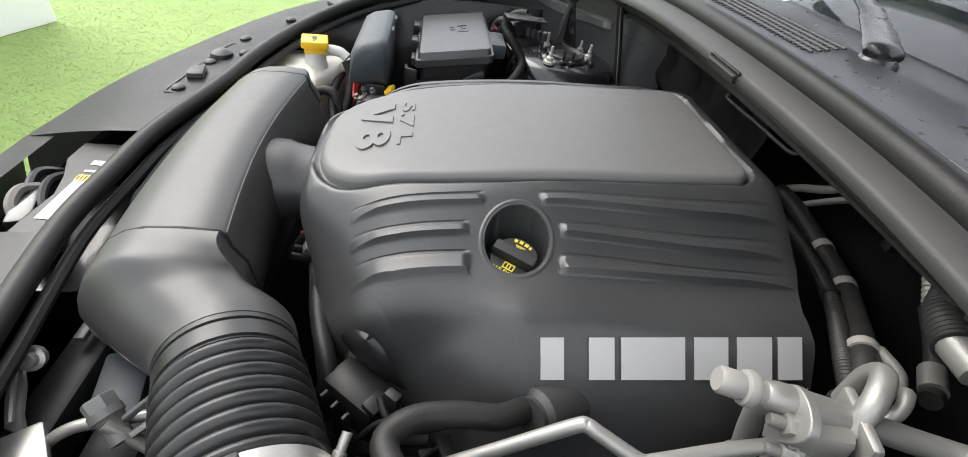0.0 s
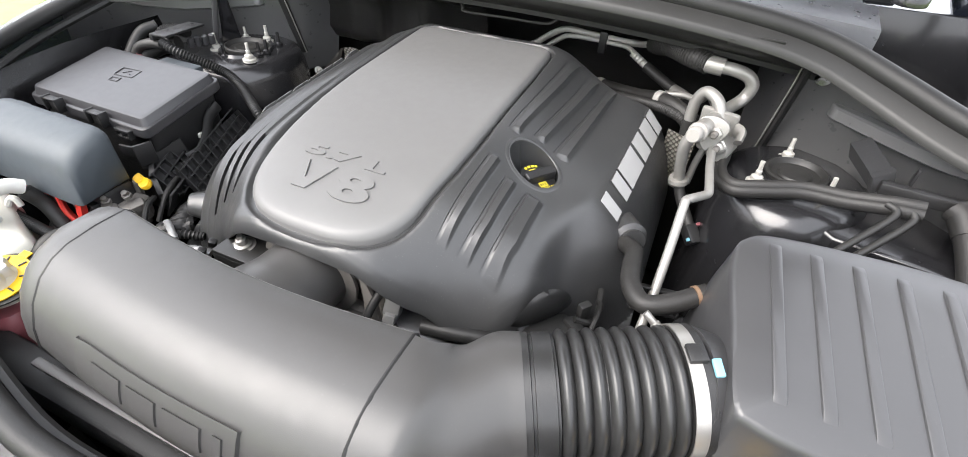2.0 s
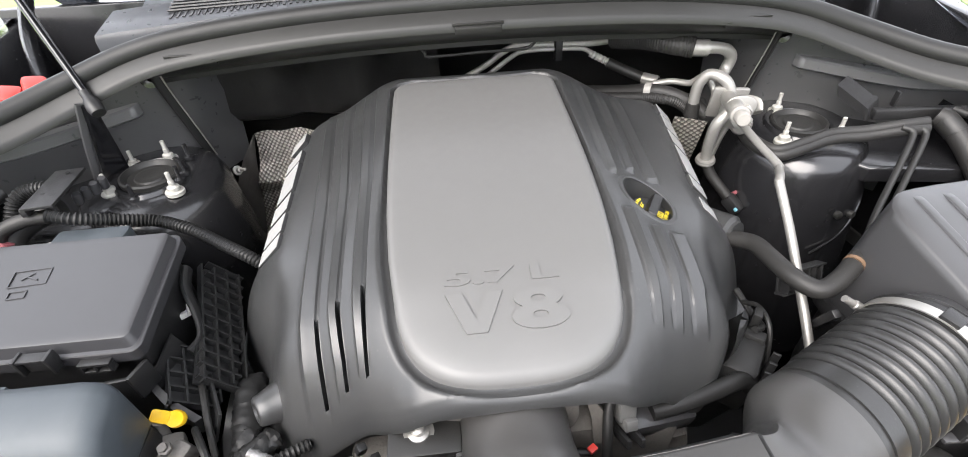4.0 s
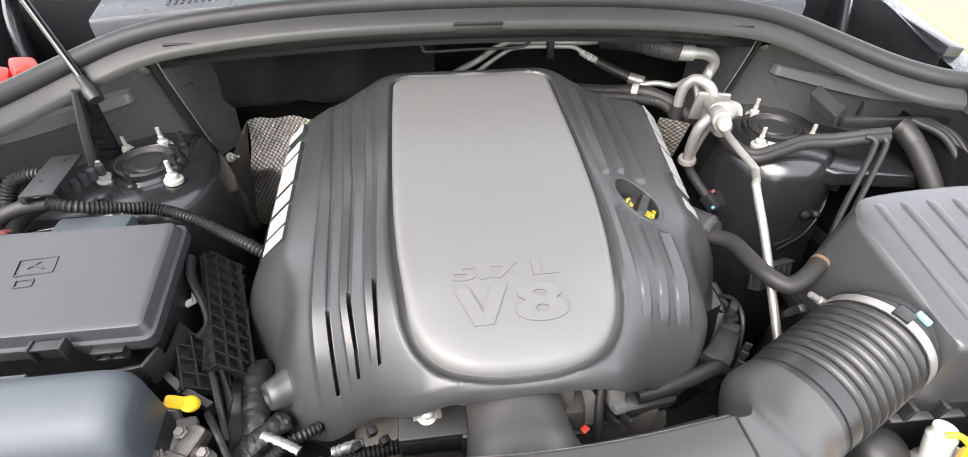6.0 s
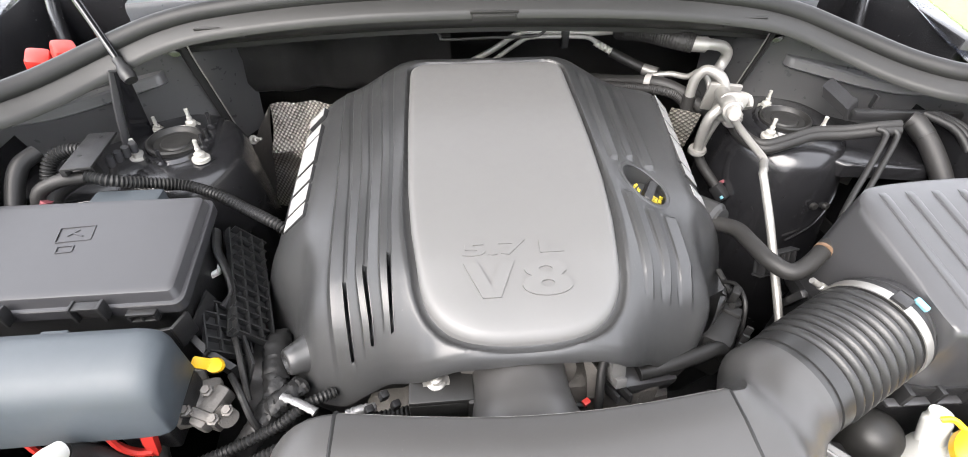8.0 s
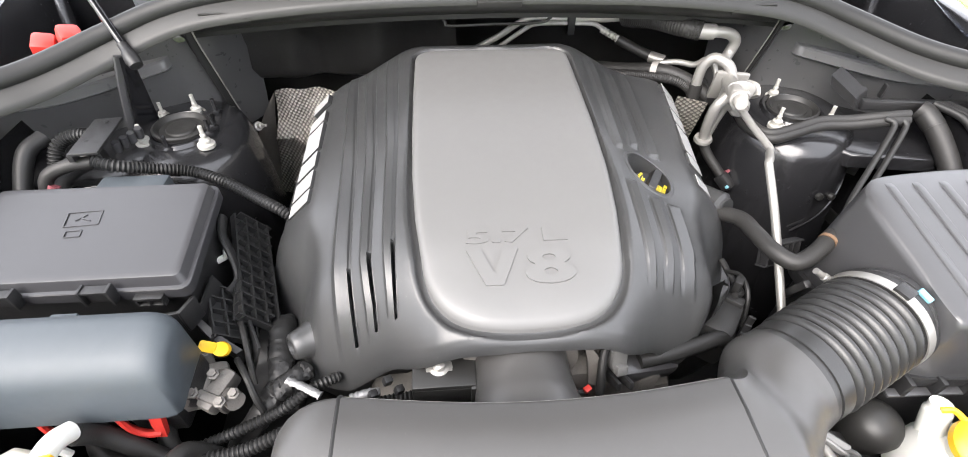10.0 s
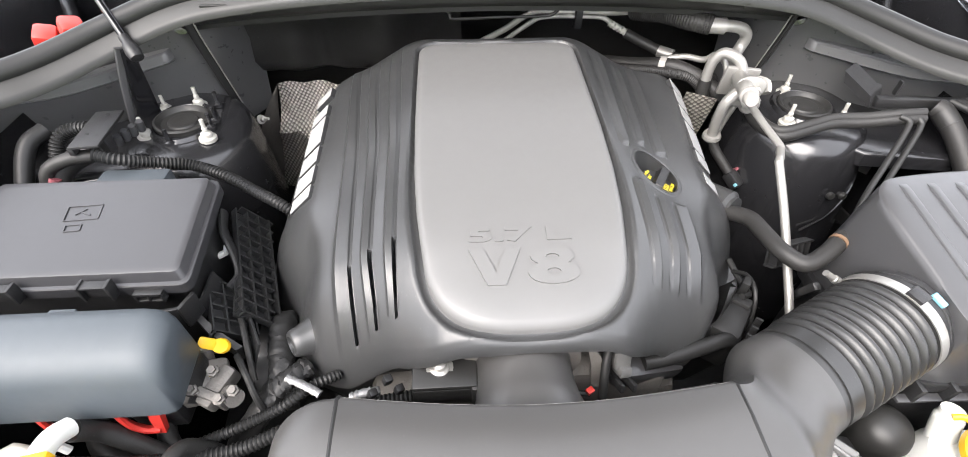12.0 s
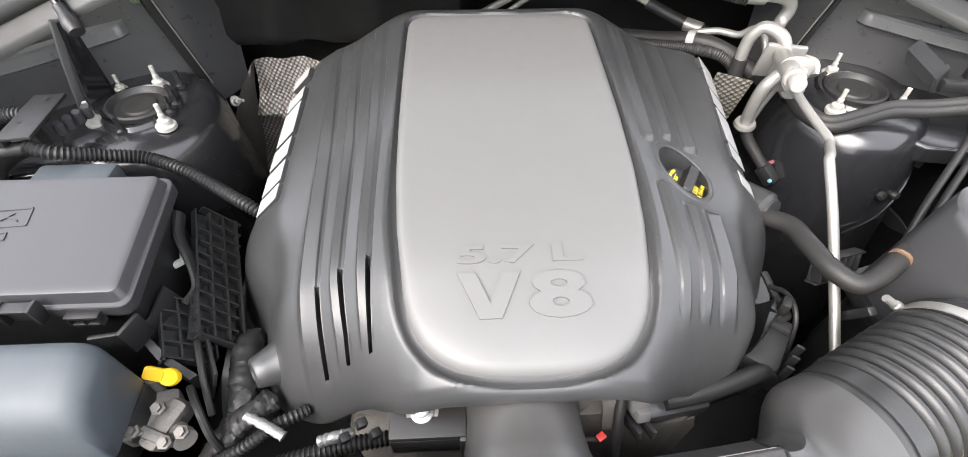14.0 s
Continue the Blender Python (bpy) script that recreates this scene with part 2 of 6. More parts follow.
STEEL = material("zinc plated steel", (0.36, 0.35, 0.33), 0.34, metal=0.7, var=0.15, scale=80, bump=0.15)
ZINC = material("pale zinc", (0.40, 0.392, 0.36), 0.45, metal=0.35, var=0.12, scale=80, bump=0.15)
FOIL = material("embossed heat shield", (0.58, 0.55, 0.49), 0.38, metal=0.6, var=0.15, bump=0.1)
WHITEP = material("off white plastic", (0.52, 0.52, 0.49), 0.42, var=0.06, bump=0.1, sub=0.15)
BOTTLE = material("cloudy bottle plastic", (0.55, 0.54, 0.48), 0.38, var=0.08, bump=0.1, sub=0.3)
YELLOW = material("yellow plastic", (0.70, 0.42, 0.010), 0.42, var=0.08, bump=0.1)
LEMON = material("lemon printed ink", (0.62, 0.50, 0.03), 0.5, var=0.05, bump=0.0)
RED = material("red plastic", (0.45, 0.030, 0.022), 0.42, var=0.12, bump=0.1)
MAROON = material("faded maroon coolant", (0.20, 0.06, 0.07), 0.35, var=0.15, bump=0.05)
LABEL = material("white label paper", (0.66, 0.66, 0.66), 0.55, var=0.04, bump=0.02)
INK = material("black ink", (0.02, 0.02, 0.02), 0.5, var=0.1, bump=0.0)
TAPE = material("silver foil tape", (0.19, 0.19, 0.19), 0.42, metal=0.7, var=0.5, scale=160, bump=0.9, grain=300)
PALE = material("pale grey beige cap plastic", (0.23, 0.22, 0.205), 0.45, var=0.12, bump=0.15)
TEAL = material("pale blue plastic clip", (0.14, 0.32, 0.38), 0.4, var=0.1)
RUST = material("dull orange paint", (0.12, 0.072, 0.042), 0.6, var=0.4, scale=120)
WALLW = material("white painted wall", (0.80, 0.80, 0.79), 0.7, var=0.05, scale=3, bump=0.2, grain=80)


# ---- special materials ----
def turf_material():
    mt = material("artificial turf", (0.185, 0.265, 0.075), 0.85, var=0.5, scale=5, bump=1.0, grain=90)
    return mt


def mesh_foil():
    """Heat shield metal with rows of round dimples."""
    nt = FOIL.node_tree
    tc = nt.nodes.new("ShaderNodeTexCoord")
    vo = nt.nodes.new("ShaderNodeTexVoronoi")
    vo.voronoi_dimensions = "2D"
    vo.inputs["Scale"].default_value, vo.inputs["Randomness"].default_value = 140.0, 0.05
    turn = nt.nodes.new("ShaderNodeMapping")
    turn.inputs["Rotation"].default_value = (radians(-80), 0, radians(35))
    nt.links.new(tc.outputs["Object"], turn.inputs["Vector"])
    bp = nt.nodes.new("ShaderNodeBump")
    bp.inputs["Strength"].default_value, bp.inputs["Distance"].default_value = 1.0, 0.003
    nt.links.new(turn.outputs["Vector"], vo.inputs["Vector"])
    nt.links.new(vo.outputs["Distance"], bp.inputs["Height"])
    bsdf = nt.nodes["Principled BSDF"]
    nt.links.new(bp.outputs["Normal"], bsdf.inputs["Normal"])
    # darker colour away from the centre of each dimple
    cell_border = nt.nodes.new("ShaderNodeMapRange")
    cell_border.inputs["From Min"].default_value, cell_border.inputs["From Max"].default_value = 0.30, 0.48
    cell_border.inputs["To Max"].default_value = 0.75
    nt.links.new(vo.outputs["Distance"], cell_border.inputs["Value"])
    mx = nt.nodes.new("ShaderNodeMix")
    mx.data_type = "RGBA"
    mx.inputs["A"].default_value, mx.inputs["B"].default_value = (0.62, 0.59, 0.53, 1), (0.10, 0.09, 0.08, 1)
    nt.links.new(cell_border.outputs["Result"], mx.inputs["Factor"])
    nt.links.new(mx.outputs["Result"], bsdf.inputs["Base Color"])


mesh_foil()
TURF = turf_material()


def blade_material():
    """Grass fibres, each of its own green."""
    mt = material("turf fibre", (0.20, 0.29, 0.075), 0.6, var=0.25, scale=4, bump=0.0)
    nt = mt.node_tree
    geo = nt.nodes.new("ShaderNodeNewGeometry")
    ramp = nt.nodes.new("ShaderNodeValToRGB")
    ramp.color_ramp.elements[0].color = (0.17, 0.26, 0.065, 1)
    ramp.color_ramp.elements[1].color = (0.30, 0.38, 0.13, 1)
    nt.links.new(geo.outputs["Random Per Island"], ramp.inputs["Fac"])
    nt.links.new(ramp.outputs["Color"], nt.nodes["Principled BSDF"].inputs["Base Color"])
    return mt


BLADE = blade_material()
GLASS = material("tinted windscreen glass", (0.02, 0.025, 0.03), 0.06, var=0.05, bump=0.0, coat=1.0, see=0.35)

# ---- the ground ----
gr = bmesh.new()
bmesh.ops.create_grid(gr, x_segments=8, y_segments=8, size=150)
tagged(part("ground", gr, TURF), "bright green artificial turf lawn", "ground", kind="structure")
rng = np.random.default_rng(5)
n = 60000
px, py = rng.uniform(-4.2, -0.95, n), rng.uniform(-3.6, -0.2, n)
turn, tall, bend = rng.uniform(0, math.pi, n), rng.uniform(0.003, 0.008, n), rng.normal(0, 0.014, (n, 2))
wx, wy = np.cos(turn) * 0.0028, np.sin(turn) * 0.0028
corners = np.stack([np.stack([px - wx, py - wy, px * 0], 1), np.stack([px + wx, py + wy, px * 0], 1), np.stack([px + bend[:, 0], py + bend[:, 1], tall], 1)], 1).reshape(-1, 3)
me = bpy.data.meshes.new("turf_fibres")
me.from_pydata(corners.tolist(), [], [(i, i + 1, i + 2) for i in range(0, 3 * n, 3)])
me.materials.append(BLADE)
tagged(new("turf_fibres", me), "short pale and dark green turf fibres", "turf", kind="stuff")
tagged(part("wall_white", box((1.6, 0.15, 2.2), (-2.22, -2.99, 1.1), 0.01, (0, 0, -15.5)), WALLW), "white painted garden wall standing on the turf", "wall", kind="structure")

# ---- the car's shell round the engine bay ----
car = thing("car_body", (0, 0, 0), "dark blue car front with its hood open over the engine bay", "car")


def mirrored(points, s):
    return [(s * x, y, z) for x, y, z in points]


# firewall liner, with a shallow bulge over the transmission tunnel
rows = []
for y, z in ((0.262, 1.088), (0.30, 1.082), (0.36, 1.070), (0.42, 1.035), (0.455, 0.96), (0.47, 0.84), (0.475, 0.60), (0.475, 0.36)):
    rows.append([(x, y - 0.045 * math.exp(-((x + 0.30) / 0.10) ** 2) * (0.5 if z < 1.0 else 0.2) - 0.02 * math.sin(x * 9) * (z < 1.05), z) for x in np.linspace(-0.63, 0.63, 43)])
part("firewall", sheet(rows, 0.006), FELT, car, "charcoal felt firewall liner")

rows = []
for x in np.linspace(-0.50, -0.07, 23):
    w = 0.010 * math.sin(x * 31) + 0.006 * math.sin(x * 67 + 1)
    e = max(0.0, x + 0.15)
    rows.append([(x, y + w * k + 0.10 * e * k, z + 0.12 * e * k) for y, z, k in ((0.290, 1.082, 0), (0.325, 1.060, 0.4), (0.338, 1.010, 1), (0.330, 0.965, 1.2), (0.338, 0.940, 0.9), (0.355, 0.930, 0.8), (0.40, 0.928, 0.4))])
part("liner_fold", sheet(rows, 0.006), FELT, car, "folded charcoal felt liner edge")

# cowl beam and its lip
beam = [(0.285, 1.078), (0.262, 1.083), (0.180, 1.122), (0.172, 1.133), (0.172, 1.140), (0.178, 1.146), (0.196, 1.156), (0.206, 1.160), (0.220, 1.152), (0.224, 1.135), (0.230, 1.09)]
rows = []
for x in np.linspace(-0.56, 0.56, 41):
    k = (x / 0.45) ** 2
    rows.append([(x, y, z + 0.006 - 0.018 * k) for y, z in beam])
part("cowl_beam", loft(rows, closed=True), SHEETGREY, car, "long grey black cowl beam")
for cx, cz in ((-0.452, 1.130), (0.0, 1.149), (0.449, 1.130)):
    c = box((0.075, 0.010, 0.012), (cx, 0.166, cz - 0.004), 0.002, (20, 0, 0))
    c = box((0.082, 0.004, 0.005), (cx, 0.166, cz + 0.004), 0.001, (20, 0, 0), bm=c)
    part("cowl_clip", c, SHEETGREY, car)

# hood seal over the cowl and down both sides
half = [(0.0, 0.206, 1.176), (0.25, 0.205, 1.171), (0.44, 0.199, 1.156), (0.55, 0.187, 1.138), (0.64, 0.150, 1.112), (0.72, 0.090, 1.090), (0.775, 0.045, 1.083), (0.815, 0.025, 1.083)]
line = [(-x, y, z) for x, y, z in reversed(half[1:])] + half
part("cowl_seal", tube(line, 0.0165, 14, 5), RUBBER, car, "rounded black rubber hood seal")
path = curve_points(line, 5)
rows = []
for i, q in enumerate(path):
    d = (path[min(i + 1, len(path) - 1)] - path[max(i - 1, 0)]).normalized()
    n = Vector((d.y, -d.x, 0)).normalized()
    rows.append([q + n * 0.004 + Vector((0, 0, -0.008)), q + n * 0.013 + Vector((0, 0, -0.006)), q + n * 0.036 + Vector((0, 0, -0.020)), q + n * 0.040 + Vector((0, 0, -0.025)), q + n * 0.040 + Vector((0, 0, -0.034))])
part("seal_carrier", sheet(rows), SHEETGREY, car, "flat grey black flange under the seal")

# side closing panels with their pressed rails
for s in (-1, 1):
    foot = [(0.49, 0.36), (0.53, 0.285), (0.575, 0.245), (0.64, 0.200), (0.72, 0.140), (0.79, 0.095), (0.86, 0.050), (0.895, -0.06)]
    tops = [1.128, 1.130, 1.128, 1.105, 1.082, 1.068, 1.055, 1.045]
    pts = curve_points([(s * x, y, t) for (x, y), t in zip(foot, tops)], 5)
    rows = [[(p.x, p.y - (p.z - z) * 0.10 * k, z) for p in pts for z in (p.z - 0.26 * f,)] for f, k in ((0, 0), (0.25, 1), (0.5, 1), (0.75, 1.2), (1, 1.6))]
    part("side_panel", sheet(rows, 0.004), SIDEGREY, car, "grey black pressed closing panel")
    rail = mirrored([(0.600, 0.220, 1.032), (0.636, 0.190, 1.031), (0.690, 0.140, 1.030), (0.740, 0.102, 1.030), (0.790, 0.082, 1.032), (0.850, 0.062, 1.036)], s)
    rail = curve_points(rail, 6)
    secs = []
    for i, q in enumerate(rail):
        d = (rail[min(i + 1, len(rail) - 1)] - rail[max(i - 1, 0)]).normalized()
        n = Vector((d.y, -d.x, 0)).normalized()
        n = n if n.y < 0 else -n
        wide = 0.013 * min(1.0, 0.25 + i / 2)
        secs.append([q - n * 0.006 + Vector((0, 0, 0.012)), q + n * (wide - 0.003) + Vector((0, 0, 0.011)), q + n * wide + Vector((0, 0, 0.008)), q + n * (wide + 0.001) + Vector((0, 0, -0.008)), q + n * (wide - 0.003) + Vector((0, 0, -0.011)), q - n * 0.006 + Vector((0, 0, -0.012))])
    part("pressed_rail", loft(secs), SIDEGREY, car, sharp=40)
    part("panel_bolt", lathe([(0.014, 0), (0.014, 0.003), (0.007, 0.004), (0.007, 0.012), (0.0, 0.013)], (s * 0.574, 0.238, 1.074), (s * -0.3, -0.9, 0.25), 12), INNER, car)
    seam = mirrored([(0.541, 0.200, 1.112), (0.540, 0.208, 1.07), (0.536, 0.226, 1.00), (0.530, 0.246, 0.915)], s)
    part("seam_strip", tube(seam, 0.009, 8, 4, flat=0.6), RUBBER, car)
    part("seam_edge", tube([(x - s * 0.010, y - 0.003, z) for x, y, z in seam], 0.0014, 6, 4), ALU, car, "pale bare edge of the seam")

# strut towers
for s, side in ((-1, "right"), (1, "left")):
    prof = [(0.0, -0.001), (0.046, -0.001), (0.050, 0.004), (0.056, 0.004), (0.060, -0.002), (0.098, -0.004), (0.112, -0.012), (0.122, -0.035), (0.135, -0.12), (0.150, -0.26), (0.165, -0.45)]
    t = lathe(list(reversed(prof)), (s * 0.572, 0.111, 0.956), (s * -0.05, 0.0, 1), 40, squash=(0.93, 1.1))
    tower = part("strut_tower", t, INNER, car, "glossy black strut tower")
    shelf = plate([(s * x, y) for x, y in ((0.56, 0.215), (0.50, 0.20), (0.52, 0.11), (0.62, -0.02), (0.80, -0.05), (0.82, 0.03), (0.72, 0.14), (0.62, 0.20))], 0.915, 0.942, 0.006)
    part("tower_shelf", shelf, INNER, car)
    weld = [Vector((s * 0.572, 0.111, 0)) + Vector((s * 0.93 * r * math.cos(t), 1.1 * r * math.sin(t), z)) for t, r, z in ((-0.30, 0.1285, 0.905), (-0.62, 0.1325, 0.880), (-0.95, 0.1375, 0.850), (-1.30, 0.1425, 0.815), (-1.65, 0.1465, 0.785))]
    part("weld_seam", tube(weld, 0.0022, 6, 5), INNER, tower)
    for t, r, z in ((-1.15, 0.139, 0.850), (-1.45, 0.1385, 0.862)):
        part("body_plug", lathe([(0.007, -0.004), (0.007, 0.003), (0.003, 0.005), (0.0, 0.005)], (s * (0.572 + 0.93 * r * math.cos(t)), 0.111 + 1.1 * r * math.sin(t), z), (s * math.cos(t), math.sin(t), 0.12), 10), SHEETGREY, tower)
    part("mount_cup", lathe([(0.047, 0.0), (0.047, 0.007), (0.043, 0.009), (0.039, 0.006), (0.036, 0.0015), (0.026, 0.001), (0.024, 0.004), (0.018, 0.005), (0.010, 0.003), (0.0, 0.003)], (s * 0.572, 0.111, 0.956), (s * -0.05, 0, 1), 36), SHEETGREY, tower, "dusty rubber strut mount cup")
    for x, y in (((0.612, 0.060), (0.562, 0.166), (0.513, 0.060)) if s > 0 else ((0.618, 0.070), (0.564, 0.168), (0.513, 0.060))):
        b = lathe([(0.0145, -0.004), (0.0145, 0.002), (0.009, 0.003), (0.009, 0.010), (0.0045, 0.013), (0.0045, 0.020), (0.0034, 0.021), (0.0034, 0.036), (0.0, 0.0365)], (s * x, y, 0.956), (s * -0.05, 0, 1), 12)
        part("stud", b, ZINC, tower, "pale zinc plated stud and flange nut")
    if s < 0:
        for x, y in ((-0.572, 0.048), (-0.518, 0.094), (-0.518, 0.116), (-0.530, 0.168)):
            part("pin", lathe([(0.0085, -0.003), (0.0085, 0.003), (0.0036, 0.005), (0.0036, 0.026), (0, 0.0265)], (x, y, 0.956), (0.05, 0, 1), 10), INNER, tower)
        part("small_nut", lathe([(0.0105, -0.003), (0.0105, 0.002), (0.0065, 0.003), (0.0065, 0.008), (0.0030, 0.009), (0.0030, 0.026), (0, 0.0265)], (-0.622, 0.160, 0.956), (0.05, 0, 1), 10), ZINC, tower, "small pale nut")
    wall = [[(s * 0.80, 0.10, 1.0), (s * 0.80, -0.2, 0.99), (s * 0.775, -0.5, 0.93), (s * 0.70, -0.62, 0.88)],
            [(s * 0.775, 0.10, 0.90), (s * 0.765, -0.2, 0.88), (s * 0.74, -0.5, 0.84), (s * 0.68, -0.61, 0.82)],
            [(s * 0.72, 0.10, 0.60), (s * 0.70, -0.2, 0.55), (s * 0.70, -0.5, 0.55), (s * 0.66, -0.60, 0.55)],
            [(s * 0.66, 0.10, 0.30), (s * 0.64, -0.2, 0.30), (s * 0.64, -0.5, 0.30), (s * 0.62, -0.60, 0.30)]]
    part("inner_fender", sheet([curve_points(r, 4) for r in wall], 0.004), INNER, car)

# hinge pockets behind the side panels, and the bay's side walls
for s in (-1, 1):
    part("hinge_pocket", plate([(s * x, y) for x, y in ((0.56, 0.56), (0.56, 0.33), (0.66, 0.225), (0.74, 0.165), (0.81, 0.12), (0.91, 0.10), (0.91, 0.56))], 0.95, 0.97), FELT, car)
    part("pocket_wall", box((0.03, 0.46, 0.20), (s * 0.912, 0.34, 1.005), 0.004, (0, s * 4, s * -13)), INNER, car)
    part("pocket_wall", box((0.42, 0.02, 0.20), (s * 0.78, 0.55, 1.03), 0.004), INNER, car)
    part("dash_side", box((0.02, 0.16, 0.70), (s * 0.645, 0.46, 0.68), 0.004), FELT, car)
    part("bay_side", box((0.02, 0.95, 0.56), (s * 0.83, -0.25, 0.58), 0.004, (0, 0, s * -8)), INNER, car)
    part("hinge_arm", tube([(s * 0.80, 0.30, 1.04), (s * 0.82, 0.36, 1.12), (s * 0.80, 0.40, 1.20)], 0.010, 8, 4, flat=2), INNER, car)
part("bay_front", box((1.5, 0.02, 0.5), (0, -0.83, 0.55), 0.004), INNER, car)
# floor of the bay
part("under_tray", box((1.74, 1.42, 0.02), (0, -0.15, 0.31), 0.004), PLASTIC, car)

# front closing panel: from the seal outwards to the shut line
inner = [(-0.97, 0.56, 1.115), (-0.90, 0.32, 1.107), (-0.845, 0.13, 1.090), (-0.850, -0.02, 1.055), (-0.845, -0.16, 1.015), (-0.80, -0.30, 0.985), (-0.735, -0.42, 0.955), (-0.62, -0.52, 0.922), (-0.47, -0.577, 0.905), (-0.32, -0.610, 0.897), (-0.13, -0.646, 0.893)]
outer = [(-1.03, 0.56, 1.10), (-0.985, 0.32, 1.090), (-0.955, 0.13, 1.070), (-0.965, -0.05, 1.035), (-0.970, -0.22, 0.985), (-0.955, -0.38, 0.955), (-0.90, -0.53, 0.925), (-0.77, -0.665, 0.895), (-0.56, -0.770, 0.875), (-0.36, -0.835, 0.865), (-0.13, -0.860, 0.862)]
for s in (-1, 1):
    a = curve_points([(-s * x, y, z) for x, y, z in inner], 5)
    b = curve_points([(-s * x, y, z) for x, y, z in outer], 5)
    rows = []
    for p, q in zip(a, b):
        d = q - p
        rows.append([p + d * f + Vector((0, 0, 0.006 * math.sin(math.pi * f))) for f in np.linspace(0, 1, 9)] + [q + Vector((0, 0, -0.01)) + d * 0.03, q + Vector((0, 0, -0.12)) + d * 0.15, q + Vector((0, 0, -0.40)) + d * 0.2, q + Vector((0, 0, 0.26 - q.z)) + d * 0.12])
    painted = rows[:29]
    part("fender", sheet(painted, 0.003), PAINT, car, "dark blue glossy fender edge")
    part("front_panel", sheet(rows[28:], 0.003), PANELGREY, car, "charcoal plastic front closing panel")
rows = []
for x in np.linspace(-0.13, 0.13, 9):
    rows.append([(x, -0.647, 0.893), (x, -0.656, 0.894), (x, -0.676, 0.888)])
part("front_panel_bridge", sheet(rows, 0.003), GREYPLASTIC, car)
rows = []
for x in np.linspace(-0.13, 0.13, 9):
    rows.append([(x, -0.815, 0.868), (x, -0.86, 0.862), (x, -0.875, 0.845), (x, -0.90, 0.74), (x, -0.91, 0.40)])
part("front_panel_nose", sheet(rows, 0.003), GREYPLASTIC, car)

# seal on the radiator closing panel, running on over the right and left fenders
line = [(-0.815, 0.025, 1.083)] + [(x, y - 0.008, z + (0.006 if x > -0.4 else 0.012)) for x, y, z in inner[4:]]
line = line + [(0.0, -0.657, 0.899)] + [(-x, y, z) for x, y, z in reversed(line)]
part("front_seal", tube(line, 0.014, 12, 5), RUBBER, car, "rounded black rubber front seal")
line = [(x * 0.985, y + 0.016, z - 0.022) for x, y, z in line]
part("front_seal_foot", tube(line, 0.008, 8, 5), RUBBER, car)

# radiator support, radiator tank and fins
part("radiator_support", box((1.15, 0.045, 0.06), (0, -0.590, 0.795), 0.008), RUBBER, car)
part("radiator_tank", box((0.98, 0.06, 0.09), (0.0, -0.515, 0.765), 0.015), RUBBER, car, "black radiator tank")
fins = bmesh.new()
for i in range(70):
    fins = box((0.004, 0.05, 0.35), (-0.47 + i * 0.0136, -0.545, 0.58), 0, bm=fins)
tagged(part("radiator_core", fins, RUBBER, car), kind="stuff")
part("tank_end", box((0.085, 0.050, 0.05), (0.285, -0.535, 0.795), 0.006, (0, 0, 12)), BLUEGREY, car, "blue grey radiator tank end")
part("fan_shroud", loft([[(x, -0.48 + d, z) for x, z in rounded(-0.46, 0.42, 0.46, 0.79, 0.08)] for d in (0, 0.05)]), PLASTIC, car)

# cowl cover behind the seal
rows = []
for x in np.linspace(-0.61, 0.61, 33):
    k = (x / 0.8) ** 2
    rows.append([(x, y - 0.06 * k, z - 0.03 * k) for y, z in ((0.246, 1.12), (0.247, 1.168), (0.252, 1.176), (0.33, 1.192), (0.340, 1.187), (0.37, 1.176), (0.42, 1.174), (0.470, 1.186))])
part("cowl_cover", sheet(rows, 0.003), COWL, car, "charcoal plastic cowl cover")
slats = bmesh.new()
for i in range(46):
    slats = box((0.004, 0.050, 0.004), (-0.50 + i * 0.0108, 0.296 - 0.06 * ((-0.50 + i * 0.0108) / 0.8) ** 2, 1.184 - 0.03 * ((-0.50 + i * 0.0108) / 0.8) ** 2), 0, (11, 0, 0), bm=slats)
for j in range(5):
    slats = tube([(-0.51, 0.254 + j * 0.011 + 0.017, 1.175 + j * 0.0022), (-0.25, 0.275 + j * 0.011, 1.180 + j * 0.0022), (0.0, 0.278 + j * 0.011, 1.182 + j * 0.0022)], 0.002, 6, 3, bm=slats)
tagged(part("cowl_grille", slats, PLASTIC, car), kind="stuff")
rows = []
for x in np.linspace(-0.78, 0.78, 25):
    k = (x / 0.8) ** 2
    rows.append([(x, 0.455 + 0.06 * k + 0.92 * f, 1.188 - 0.02 * k + 0.52 * f) for f in np.linspace(0, 1, 6)])
part("windscreen", sheet(rows, 0.005), GLASS, car, "raked tinted windscreen")
part("dashboard", box((1.5, 0.7, 0.4), (0, 1.05, 0.93), 0.03), PLASTIC, car)

